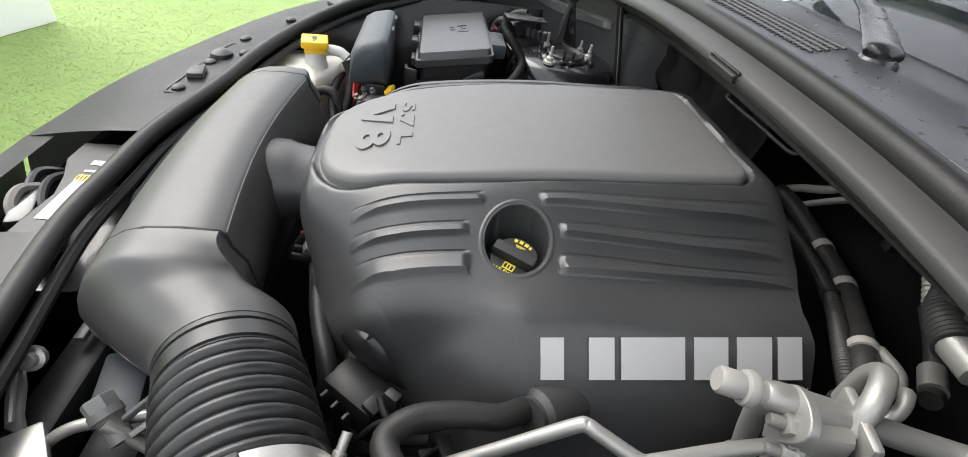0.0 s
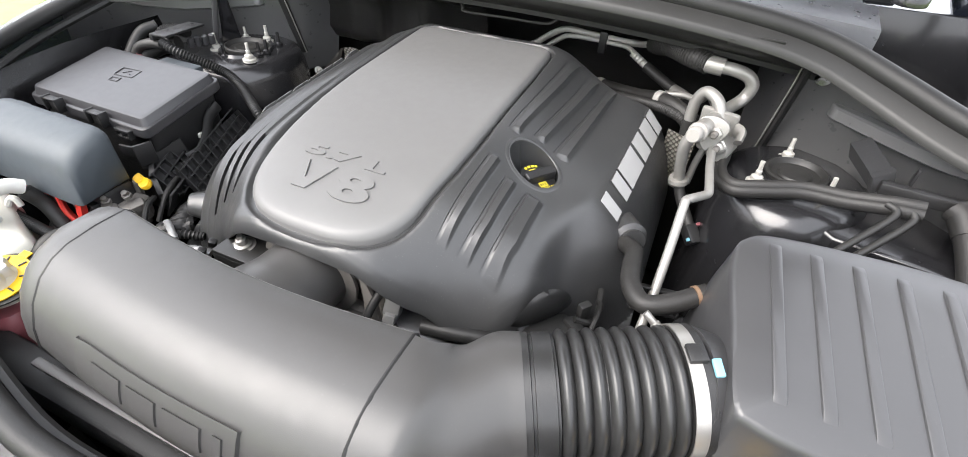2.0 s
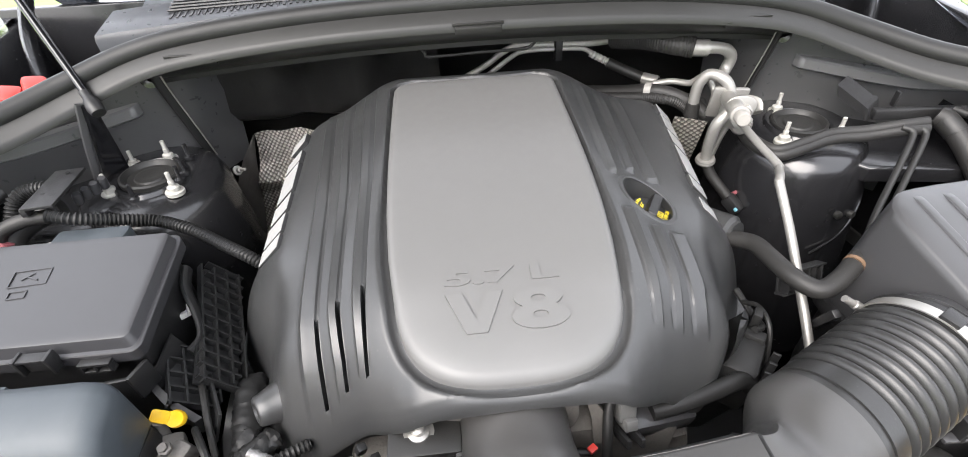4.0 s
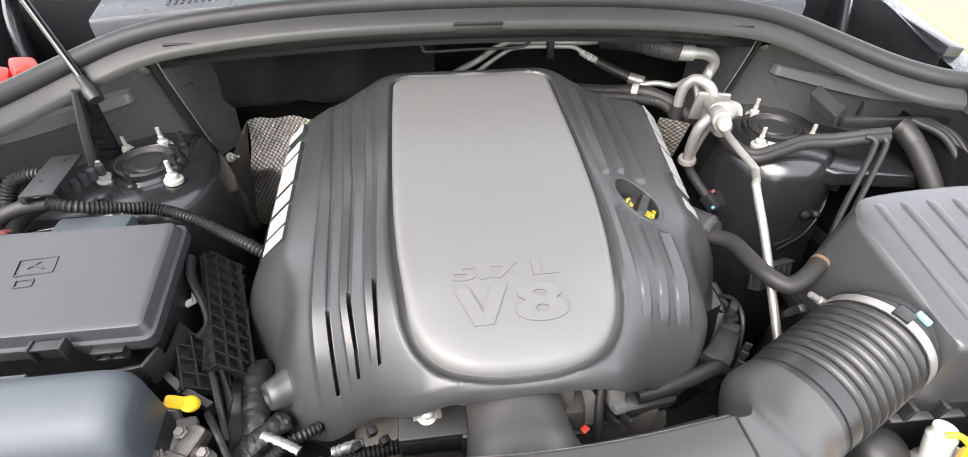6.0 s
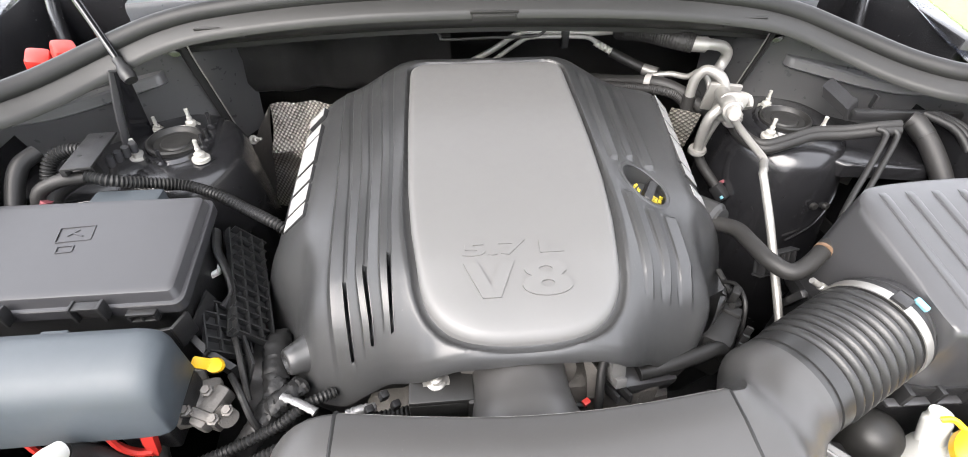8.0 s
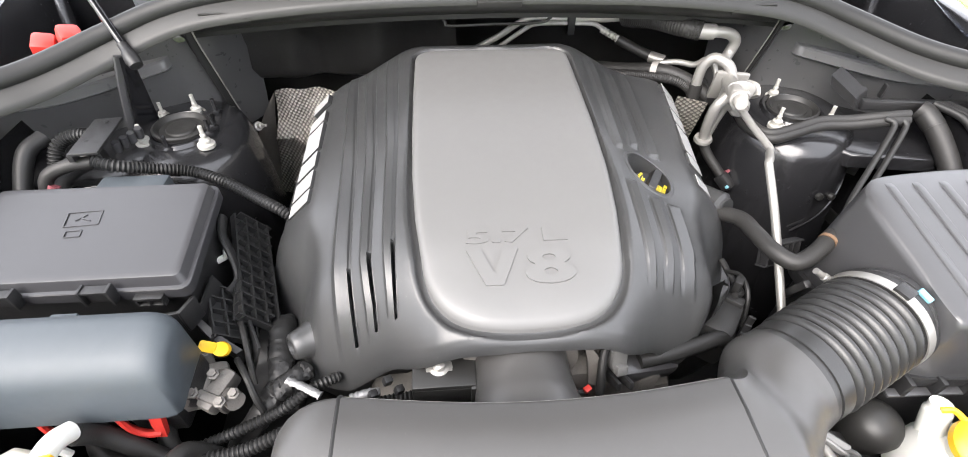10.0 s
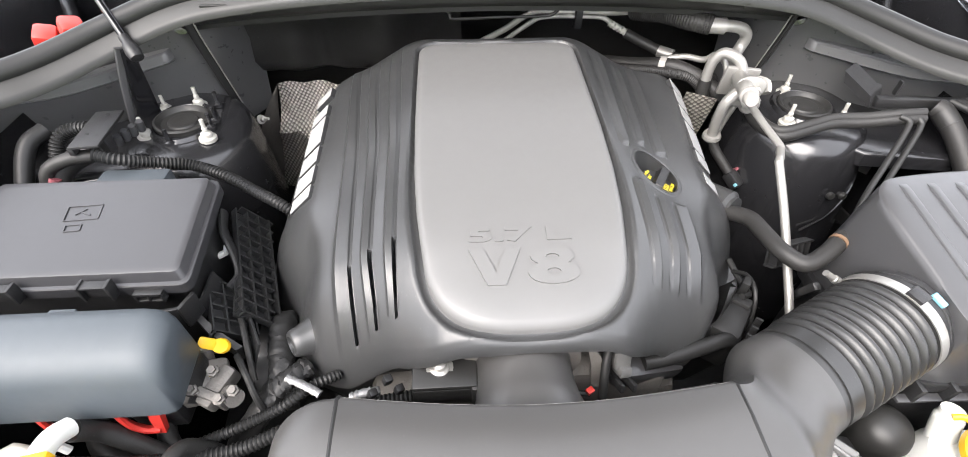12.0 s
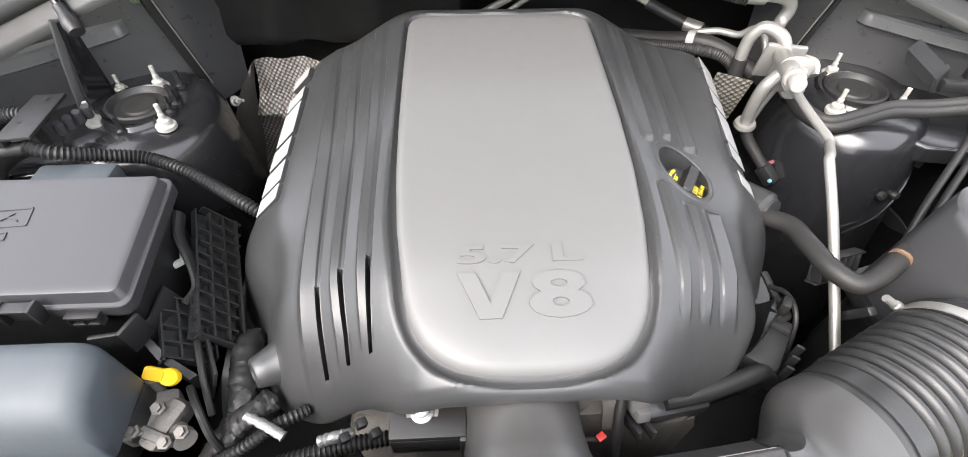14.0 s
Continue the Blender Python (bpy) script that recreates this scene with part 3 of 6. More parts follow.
# plain body behind the windscreen, and the wheels it stands on
secs = []
for y, w, top in ((0.56, 0.97, 1.10), (0.9, 0.97, 1.12), (2.2, 0.97, 1.12), (3.2, 0.95, 1.12), (3.8, 0.88, 1.05)):
    secs.append([(x, y, z) for x, z in ((-w, 0.30), (-w, 0.9), (-w * 0.97, top), (w * 0.97, top), (w, 0.9), (w, 0.30))])
part("body_rear", loft(secs), PAINT, car, sharp=30)
secs = []
for y, w, top in ((1.38, 0.66, 1.70), (1.6, 0.68, 1.76), (2.6, 0.68, 1.75), (3.5, 0.62, 1.62)):
    secs.append([(x, y, z) for x, z in ((-0.9, 1.10), (-w, top - 0.03), (-w * 0.9, top), (w * 0.9, top), (w, top - 0.03), (0.9, 1.10))])
part("cabin", loft(secs), PAINT, car, sharp=30)
for wx in (-0.84, 0.84):
    part("pillar", tube([(wx * 1.0, 0.56, 1.14), (wx * 0.90, 1.0, 1.45), (wx * 0.80, 1.40, 1.70)], 0.045, 10, 4), PAINT, car)
    for wy in (0.02, 2.93):
        tyre = part("wheel", lathe([(0.24, -0.11), (0.35, -0.10), (0.385, -0.06), (0.385, 0.06), (0.35, 0.10), (0.24, 0.11)], (wx, wy, 0.385), (1, 0, 0), 40), RUBBER, car)
        part("rim", lathe([(0.0, -0.09), (0.20, -0.08), (0.24, -0.105), (0.24, 0.105), (0.20, 0.08), (0.0, 0.09)], (wx, wy, 0.385), (1, 0, 0), 30), ALU, tyre)

# hood raised on its gas strut
rows = []
for x in np.linspace(-0.80, 0.80, 13):
    k = (x / 0.8) ** 2
    rows.append([(x, 0.42 - 0.62 * f, 1.44 + 0.95 * f - 0.10 * k * f) for f in np.linspace(0, 1, 7)])
part("hood", sheet(rows, 0.03), INNER, car, "raised hood seen from below")
strut = thing("hood_gas_strut", (-0.612, 0.128, 0.96), "thin black gas strut on a folded steel bracket", "gas strut")
part("rod", tube([(-0.592, 0.108, 1.088), (-0.672, 0.200, 1.182), (-0.752, 0.292, 1.276)], 0.0060, 12, 2), GLOSS, strut)
part("socket", lathe([(0.0, -0.013), (0.010, -0.011), (0.012, 0.0), (0.010, 0.013), (0.0075, 0.018), (0.0075, 0.030)], (-0.592, 0.107, 1.087), (-0.53, 0.61, 0.62), 16), PLASTIC, strut)
bk = loft([[(-0.612, 0.108, 1.090), (-0.594, 0.104, 1.088), (-0.592, 0.108, 1.088), (-0.610, 0.112, 1.090)],
           [(-0.652, 0.118, 0.955), (-0.628, 0.146, 0.955), (-0.626, 0.150, 0.955), (-0.650, 0.122, 0.955)]])
part("bracket", bk, GLOSS, strut)
part("bracket_flange", tube([(-0.616, 0.112, 1.092), (-0.634, 0.106, 1.03), (-0.650, 0.098, 0.956)], 0.006, 8, 3, flat=0.6), GREYPLASTIC, strut)
part("bracket_foot", box((0.05, 0.05, 0.006), (-0.648, 0.116, 0.953), 0.002), INNER, strut)




# ---- engine cover ----
X0 = -0.0105
TOP = smooth_table((-0.410, -0.379, -0.364, -0.339, -0.318, -0.287, -0.258, -0.204, -0.131, -0.04, 0.07, 0.14, 0.19, 0.222, 0.25), (0.957, 0.970, 0.978, 0.987, 0.993, 1.0005, 1.008, 1.0175, 1.0285, 1.038, 1.045, 1.050, 1.052, 1.049, 1.030))
DROP = smooth_table((0, 0.05, 0.10, 0.125, 0.137, 0.15, 0.1675, 0.2015, 0.2355, 0.26, 0.285, 0.30, 0.315, 0.3465, 0.365, 0.38, 0.395, 0.41), (0, 0.0, 0.0, 0.0, 0.0012, 0.0045, 0.0115, 0.031, 0.051, 0.0605, 0.0685, 0.074, 0.0845, 0.1155, 0.141, 0.172, 0.214, 0.26))
# how the front corners fall away: by the length, and by the distance from the middle
FALL = smooth_table((-0.42, -0.40, -0.38, -0.36, -0.34, -0.32, -0.30, -0.28, -0.25, -0.22, -0.19, -0.16, -0.13), (0.16, 0.130, 0.100, 0.074, 0.051, 0.033, 0.019, 0.010, 0.003, 0.0006, 0.0, 0.0, 0.0))
SPREAD = smooth_table((0, 0.06, 0.10, 0.12, 0.14, 0.162, 0.19, 0.22, 0.26, 0.32, 0.41), (0, 0.0, 0.15, 0.35, 0.65, 1.0, 1.4, 1.75, 2.1, 2.4, 2.6))
ROLL = ((0, 0.004, 0.010, 0.018), (0.013, 0.006, 0.0015, 0.0))
PX, PY, PR = 0.204, -0.113, 0.0378


FRONT = smooth_table((0, 0.06, 0.11, 0.14, 0.17, 0.20, 0.24, 0.28, 0.31), (-0.379, -0.379, -0.377, -0.366, -0.352, -0.346, -0.341, -0.325, -0.300))


def panel_half(y):
    return float(np.interp(y, (-0.36, -0.30, -0.21, -0.14, -0.04, 0.07, 0.2), (0.117, 0.122, 0.1335, 0.138, 0.140, 0.1405, 0.139)))


def eased(v, low, high):
    t = max(0.0, min(1.0, (v - low) / (high - low)))
    return t * t * (3 - 2 * t)


def cover_front(d):
    """The front edge of the cover, drawn back at its corners, more so on the left."""
    return float(np.interp(abs(d), *FRONT)) + (0.050 * eased(d, 0.215, 0.30) if d > 0 else 0.0)


def cover_rear(a):
    return float(np.interp(a, (0, 0.15, 0.24, 0.30, 0.41), (0.220, 0.224, 0.222, 0.196, 0.186)))


def panel_front(u):
    return -0.3635 + 0.080 * (1 - math.sqrt(max(0.0, 1 - abs(u) ** 3.2)))


def panel_rear(u):
    return 0.198 - 0.030 * (1 - math.sqrt(max(0.0, 1 - (max(0.0, abs(u) - 0.72) / 0.28) ** 2.2)))


RIM_U = np.sin(np.linspace(-math.pi / 2, math.pi / 2, 121))
RIM = [(X0 + u * panel_half(f(u)), f(u)) for f in (panel_front, panel_rear) for u in RIM_U]
RIM = np.array(RIM + [(X0 + e * panel_half(y), y) for e in (-1, 1) for y in np.linspace(-0.2835, 0.168, 120)])


def panel_gap(x, y):
    """How far a point lies outside the centre panel (inside: minus)."""
    d = float(np.min(np.hypot(RIM[:, 0] - x, RIM[:, 1] - y)))
    u = abs(x - X0) / panel_half(y)
    return -d if u < 1 and panel_front(u) < y < panel_rear(u) else d


RIBS = (0.1675, 0.2005, 0.2325)


def rib_lines(y):
    at = (-0.36, -0.30, -0.25, -0.17, -0.06, 0.11, 0.2)
    return [float(np.interp(y, at, q)) for q in ((0.160, 0.162, 0.1645, 0.167, 0.168, 0.178, 0.182), (0.187, 0.190, 0.1975, 0.199, 0.2015, 0.2175, 0.222), (0.215, 0.220, 0.2255, 0.2297, 0.2355, 0.252, 0.26))]


def flank_at(k, y, left=False):
    """The distance from the middle at which the grid line k runs."""
    out = 0.41 - (0.112 * eased(-y, 0.15, 0.27) if left else 0.0)
    return float(np.interp(k, (0, 0.14, *RIBS, 0.262, 0.41), (0, 0.14, *rib_lines(y), min(0.285, out - 0.022), out)))


def rib_height(k, y, right):
    """Stepped ribs: a level tread that stands proud of the slope and ends in a riser; the right bank has slots in the treads."""
    z = 0.0
    for i, c in enumerate(RIBS):
        spans = ((-0.318 - 0.008 * i, 0.215),) if right else ((-0.304 + 0.003 * i, (-0.152, -0.168, -0.166)[i]), ((-0.084, -0.062, -0.064)[i], 0.205))
        e = k - c
        for y0, y1 in spans:
            lead = (0.040 if right else 0.030) if y0 < -0.2 else 0.004
            fade = max(0.0, min(1.0, (y - y0) / lead, (y1 - y) / (0.06 if y1 > 0 else 0.006)))
            if fade > 0 and -0.0075 < e < 0.0125:
                t = (e + 0.0075) / 0.0155
                z += fade ** 0.6 * 0.0078 * (t if t < 1 else max(0.0, 1 - (e - 0.008) / 0.003))
                if e < -0.0035:
                    z -= fade ** 0.6 * 0.0016
        if right:
            y0, y1 = (-0.322, -0.321, -0.3225)[i], (-0.238, -0.240, -0.2485)[i]
            fade = max(0.0, min(1.0, (y - y0) / 0.006, (y1 - y) / 0.004))
            if fade > 0 and -0.0060 < e < -0.0008:
                z -= 0.032 * fade
    return z


def cover_height(x, y, detail=True):
    a = abs(x - X0)
    # the flank is drawn in at the front corners, and swells at the left rear
    b = a + 0.062 * eased(-y, 0.10, 0.24) * eased(a, 0.24, 0.305)
    if x > X0:
        b -= (0.036 - 0.35 * max(0.0, a - 0.335)) * eased(y, -0.06, 0.16) * eased(a, 0.26, 0.32)
    else:
        b += 0.010 * eased(a, 0.265, 0.31) * eased(y, -0.16, -0.08)
    z = float(np.interp(y, *TOP)) - float(np.interp(b, *DROP)) - float(np.interp(y, *FALL)) * float(np.interp(a, *SPREAD)) - float(np.interp(y - cover_front(x - X0), *ROLL))
    if not detail:
        return z
    d = panel_gap(x, y) if a < 0.165 else 1.0
    d = d / (1 - 0.45 * eased(y, -0.22, -0.02)) if d > 0 else d
    z -= float(np.interp(d, (-0.008, 0.002, 0.006, 0.010, 0.014), (0.013, 0.0115, 0.0085, 0.002, 0.0)))
    return 0.947 if math.hypot(x - PX, y - PY) < PR - 0.0009 else z


def at_pocket(x, y):
    """Draws points near the cap's pocket on to its round walls."""
    r = math.hypot(x - PX, y - PY)
    to = PR - 0.0017 if PR - 0.0048 < r <= PR - 0.0007 else PR if PR - 0.0007 < r < PR + 0.0030 else r
    return PX + (x - PX) * to / max(r, 1e-6), PY + (y - PY) * to / max(r, 1e-6)


def raised(outline, holes, m, depth, material, parent, name):
    """A raised character from its outline and its counters, on the plane of the pose m."""
    bm = bmesh.new()
    edges = []
    for loop in (outline, *holes):
        vs = [bm.verts.new((x, y, 0)) for x, y in loop]
        edges += [bm.edges.new((p, q)) for p, q in zip(vs, vs[1:] + vs[:1])]
    bmesh.ops.triangle_fill(bm, edges=edges, use_beauty=True)
    up = bmesh.ops.extrude_face_region(bm, geom=list(bm.faces))
    for v in up["geom"]:
        if isinstance(v, bmesh.types.BMVert):
            v.co.z += depth
            v.co.x, v.co.y = v.co.x * 0.995, v.co.y * 0.995
    bm.transform(m)
    return part(name, bm, material, parent, sharp=30)


def figure_eight(w, h):
    """Outline and counters of a broad 8."""
    side = []
    for t in np.linspace(-0.5, 0.5, 41):
        low = 0.5 * math.sqrt(max(0.0, 1 - ((t + 0.195) / 0.305) ** 2))
        high = 0.43 * math.sqrt(max(0.0, 1 - ((t - 0.245) / 0.255) ** 2))
        side.append((max(low, high) * w, t * h))
    outline = side[1:-1] + [(0, 0.5 * h)] + [(-x, y) for x, y in reversed(side[1:-1])] + [(0, -0.5 * h)]
    ring = np.linspace(0, 2 * math.pi, 24, endpoint=False)
    return outline, [[(0.135 * w * math.cos(t), (c + r * math.sin(t)) * h) for t in ring] for c, r in ((-0.175, 0.095), (0.225, 0.085))]


def engine_cover():
    ob = thing("engine_cover", (X0, 0, 0.82), "satin black engine cover with a graphite silver centre panel", "engine cover")
    ks = set(np.linspace(0, 0.060, 8)) | set(np.arange(0.064, 0.158, 0.0019)) | set(np.linspace(0.248, 0.34, 26)) | set(np.linspace(0.345, 0.41, 18))
    for c in RIBS:
        ks |= {c + e for e in (-0.0110, -0.0078, -0.0072, -0.0062, -0.0058, -0.0036, -0.0012, -0.0006, 0.0015, 0.004, 0.006, 0.0074, 0.0080, 0.0088, 0.0098, 0.0108, 0.0114, 0.014)}
    ks = sorted(ks)
    ks = [-k for k in reversed(ks[1:])] + ks
    fs = list(np.arange(0, 0.12, 0.0020)) + list(np.arange(0.12, 0.34, 0.0032)) + list(np.arange(0.342, 0.56, 0.007)) + list(np.arange(0.562, 0.604, 0.0035))
    rows = []
    for f in fs:
        row = []
        for k in ks:
            y0 = cover_front(math.copysign(min(0.31, flank_at(abs(k), -0.33, k > 0)), k))
            y = y0 + (cover_rear(flank_at(abs(k), 0.2)) - y0) * f / fs[-1]
            a = flank_at(abs(k), y, k > 0)
            x = X0 + math.copysign(a, k)
            pocket = math.hypot(x - PX, y - PY) < PR + 0.006
            x, y = at_pocket(x, y)
            row.append((x, y, cover_height(x, y) + (0 if pocket else rib_height(abs(k), y, k < 0))))
        rows.append(row)
    bm = loft(rows, closed=False, caps=False)
    rim = [e for e in bm.edges if e.is_boundary]

    def foot(v):
        a = abs(v.co.x - X0)
        if v.co.y < cover_front(v.co.x - X0) + 0.004:
            return min(v.co.z - 0.004, float(np.interp(a, (0, 0.10, 0.14, 0.17, 0.20, 0.24, 0.28), (0.951, 0.945, 0.922, 0.882, 0.852, 0.828, 0.81))))
        if v.co.y > cover_rear(a) - 0.004:
            return v.co.z - 0.03
        if v.co.x > 0 and v.co.y < -0.17:
            return v.co.z - 0.014
        return min(v.co.z - 0.01, 0.79 + 0.02 * math.sin(v.co.y * 40))
    for drop in (True, False):
        ext = bmesh.ops.extrude_edge_only(bm, edges=rim)
        vs = [g for g in ext["geom"] if isinstance(g, bmesh.types.BMVert)]
        rim = [g for g in ext["geom"] if isinstance(g, bmesh.types.BMEdge) and g.is_boundary]
        for v in vs:
            if drop:
                v.co.z = foot(v)
            else:
                v.co.x, v.co.y = X0 + (v.co.x - X0) * 0.98, v.co.y + (0.006 if v.co.y < 0 else -0.006)
    part("shell", bm, COVER, ob, sharp=32)
    turn = np.linspace(0, 2 * math.pi, 49)
    ring = [(PX + PR * math.cos(t), PY + PR * math.sin(t)) for t in turn]
    part("pocket_rim", tube([(x, y, cover_height(x, y, False) - 0.0002) for x, y in ring], 0.0016, 8, 1), COVER, ob)
    wall = loft([[(x, y, cover_height(x, y, False)) for x, y in ring], [(PX + (x - PX) * 0.95, PY + (y - PY) * 0.95, 0.9465) for x, y in ring]], closed=False, caps=False)
    part("pocket_wall", wall, COVER, ob)

    def over(t, r):
        return cover_height(PX + r * math.cos(t), PY + r * math.sin(t), False)
    skirt = loft([[(PX + r * math.cos(t), PY + r * math.sin(t), over(t, PR + 0.0072) * w + over(t, PR) * (1 - w) + h) for t in turn] for r, w, h in ((PR - 0.0002, 0, -0.004), (PR, 0, 0.0005), (PR + 0.0016, 0.3, 0.0016), (PR + 0.0044, 0.65, 0.0012), (PR + 0.0072, 1, -0.001))], closed=False, caps=False)
    part("pocket_lip", skirt, COVER, ob)
    # silver panel, rounded over at its border
    line = [(X0 + u * panel_half(panel_front(u)), panel_front(u), 0) for u in RIM_U] + [(X0 + panel_half(y), y, 0) for y in np.linspace(-0.28, 0.165, 60)]
    line += [(X0 + u * panel_half(panel_rear(u)), panel_rear(u), 0) for u in RIM_U[::-1]] + [(X0 - panel_half(y), y, 0) for y in np.linspace(0.165, -0.28, 60)]
    line = ring_of(line, 300)
    inward = [Vector((p.y - q.y, q.x - p.x, 0)).normalized() for p, q in zip(line[-2:] + line[:-2], line[2:] + line[:2])]
    inward = [(inward[i - 3] + inward[i] + inward[(i + 3) % 300]).normalized() for i in range(300)]

    def panel_level(x, y):
        return float(np.interp(y, *TOP)) - 0.6 * float(np.interp(y, *FALL)) * float(np.interp(abs(x - X0), *SPREAD)) + 0.002
    rings = []
    for d, low in ((0, 0.021), (0, 0.0085), (0.0006, 0.0066), (0.0016, 0.0048), (0.0030, 0.0030), (0.0048, 0.0016), (0.0070, 0.0006), (0.0100, 0.0)):
        rings.append([(p.x + n.x * d, p.y + n.y * d, panel_level(p.x + n.x * d, p.y + n.y * d) - low) for p, n in zip(line, inward)])
    for k in (0.96, 0.91, 0.85, 0.78, 0.70, 0.62, 0.54, 0.46, 0.38, 0.30, 0.22, 0.14, 0.07, 0.02):
        rings.append([(X0 + (x - X0) * k, -0.08 + (y + 0.08) * k, panel_level(X0 + (x - X0) * k, -0.08 + (y + 0.08) * k)) for x, y, _ in rings[7]])
    part("centre_panel", loft(rings), SILVER, ob, "graphite silver centre panel", sharp=60)
    # raised writing on the panel
    top = [float(np.interp(y, *TOP)) for y in (-0.317, -0.2925, -0.269, -0.250)]
    slope = Vector((0, 0.048, top[2] - top[0]))
    m = axes((-0.0490, -0.2925, top[1] + 0.0018), (1, 0, 0), slope)
    w, h = 0.063, 0.0475
    vee = [((x - 0.5) * w, (y - 0.5) * h) for x, y in ((0, 1), (0.29, 1), (0.5, 0.34), (0.71, 1), (1, 1), (0.67, 0), (0.33, 0))]
    raised(vee, [], m, 0.0028, SILVER, ob, "raised_writing")
    raised(*figure_eight(0.0612, 0.0485), axes((0.0194, -0.2930, top[1] + 0.0018), (1, 0, 0), slope), 0.0028, SILVER, ob, "raised_writing")
    lettering("5.7 L", 0.127, 0.0205, 0.0024, axes((-0.0168, -0.2502, top[3] + 0.0024), (1, 0, 0), Vector((0, 0.02, 0.0040))), SILVER, ob, "raised_writing", 0.035)
    # badge bars on both flanks, bright faces on black feet
    for s in (-1, 1):
        if s > 0:
            low, high = (Vector((0.336, -0.0906, 0.9176)), Vector((0.354, 0.1730, 0.9563))), (Vector((0.306, -0.0924, 0.9477)), Vector((0.324, 0.1733, 0.9868)))
        else:
            low, high = (Vector((-0.352, 0.190, 0.944)), Vector((-0.351, -0.100, 0.919))), (Vector((-0.318, 0.182, 0.978)), Vector((-0.313, -0.104, 0.958)))
        for c0, c1 in ((0, 0.09), (0.185, 0.283), (0.308, 0.553), (0.588, 0.718), (0.752, 0.885), (0.908, 1.0)):
            quad = [low[0].lerp(low[1], c0), low[0].lerp(low[1], c1), high[0].lerp(high[1], c1), high[0].lerp(high[1], c0)]
            n = (quad[1] - quad[0]).cross(quad[3] - quad[0]).normalized()
            n = n if n.z > 0 else -n
            foot_bar = part("badge_bar", loft([[q - n * 0.012 for q in quad], [q - n * 0.0004 for q in quad]]), COVER, ob)
            part("bright_face", loft([[q - n * 0.0006 for q in quad], [q + n * 0.0004 for q in quad]]), BADGE, foot_bar, "bright silver face")
    return ob


cover = engine_cover()
cap = thing("oil_filler_cap", (0.211, -0.113, 0.945), "black oil filler cap with lemon yellow print", "oil cap")
cap_m = Matrix.Translation((0.2105, -0.1130, 0.9650)) @ Vector((0, 0, 1)).rotation_difference(Vector((0.30, -0.10, 0.95))).to_matrix().to_4x4() @ pose(0, 0, 0, 0, 0, 58)


def on_cap(bm):
    bm.transform(cap_m)
    return bm


part("disc", on_cap(lathe([(0.0, -0.016), (0.024, -0.016), (0.0285, -0.006), (0.0285, 0.004), (0.0270, 0.0065), (0.0, 0.007)], (0, 0, 0), (0, 0, 1), 40)), PLASTIC, cap)
g = loft([[(x * k, y * j, z) for x, y in rounded(-0.0275, -0.0085, 0.0275, 0.0085, 0.004, 3)] for k, j, z in ((1.0, 1.0, 0.006), (0.99, 0.86, 0.015), (0.96, 0.80, 0.0185), (0.90, 0.70, 0.0200), (0.3, 0.2, 0.0202))])
part("grip", on_cap(g), PLASTIC, cap)
for k in (-1, 1):
    part("grip_edge", on_cap(tube([(-0.024, k * 0.0058, 0.0196), (0, k * 0.0058, 0.0200), (0.024, k * 0.0058, 0.0196)], 0.0008, 6, 2)), PLASTIC, cap)
lettering("SAE 5W-20", 0.034, 0.0058, 0.0004, cap_m @ pose(0.0, -0.0220, 0.0074), LEMON, cap, "yellow_print", 0.02)
can = bmesh.new()
for w, l, x, y in ((0.0125, 0.0012, 0, -0.0100), (0.0125, 0.0012, 0, -0.0172), (0.0012, 0.0084, -0.0062, -0.0136), (0.0012, 0.0084, 0.0062, -0.0136), (0.0014, 0.0058, -0.0018, -0.0136), (0.0014, 0.0058, 0.0018, -0.0136)):
    can = box((w, l, 0.0006), (x, y, 0.0074), 0, bm=can)
part("oil_can_symbol", on_cap(can), LEMON, cap)
q = bmesh.new()
for w, l, x, y in ((0.004, 0.0040, -0.0085, 0.0215), (0.0045, 0.0040, -0.002, 0.0225), (0.0045, 0.0040, 0.005, 0.0220), (0.003, 0.0036, 0.0105, 0.0205), (0.012, 0.0012, 0.0, 0.0165), (0.008, 0.0030, -0.001, 0.0135)):
    q = box((w, l, 0.0006), (x, y, 0.0074), 0, bm=q)
part("yellow_bars", on_cap(q), LEMON, cap)

# ---- engine below the cover ----
eng = thing("engine", (0, 0, 0.35), "dark cast engine block with intake and wiring under its cover", "engine")
part("block", box((0.46, 0.58, 0.36), (0, -0.06, 0.60), 0.03), CAST, eng)
for s in (-1, 1):
    part("cylinder_head", box((0.16, 0.52, 0.14), (s * 0.25, -0.04, 0.78), 0.02, (0, s * 38, 0)), PLASTIC, eng)
    pipes = bmesh.new()
    for j in range(4):
        y = -0.22 + j * 0.13
        pipes = tube([(s * 0.27, y, 0.76), (s * 0.36, y + 0.01, 0.72), (s * 0.39, y + 0.03, 0.62)], 0.019, 10, 4, bm=pipes)
    part("exhaust_manifold", pipes, CAST, eng)
    for j in range(4):
        part("ignition_coil", box((0.035, 0.05, 0.04), (s * 0.325, -0.22 + j * 0.12, 0.80), 0.006, (0, s * 35, 0)), PLASTIC, eng)
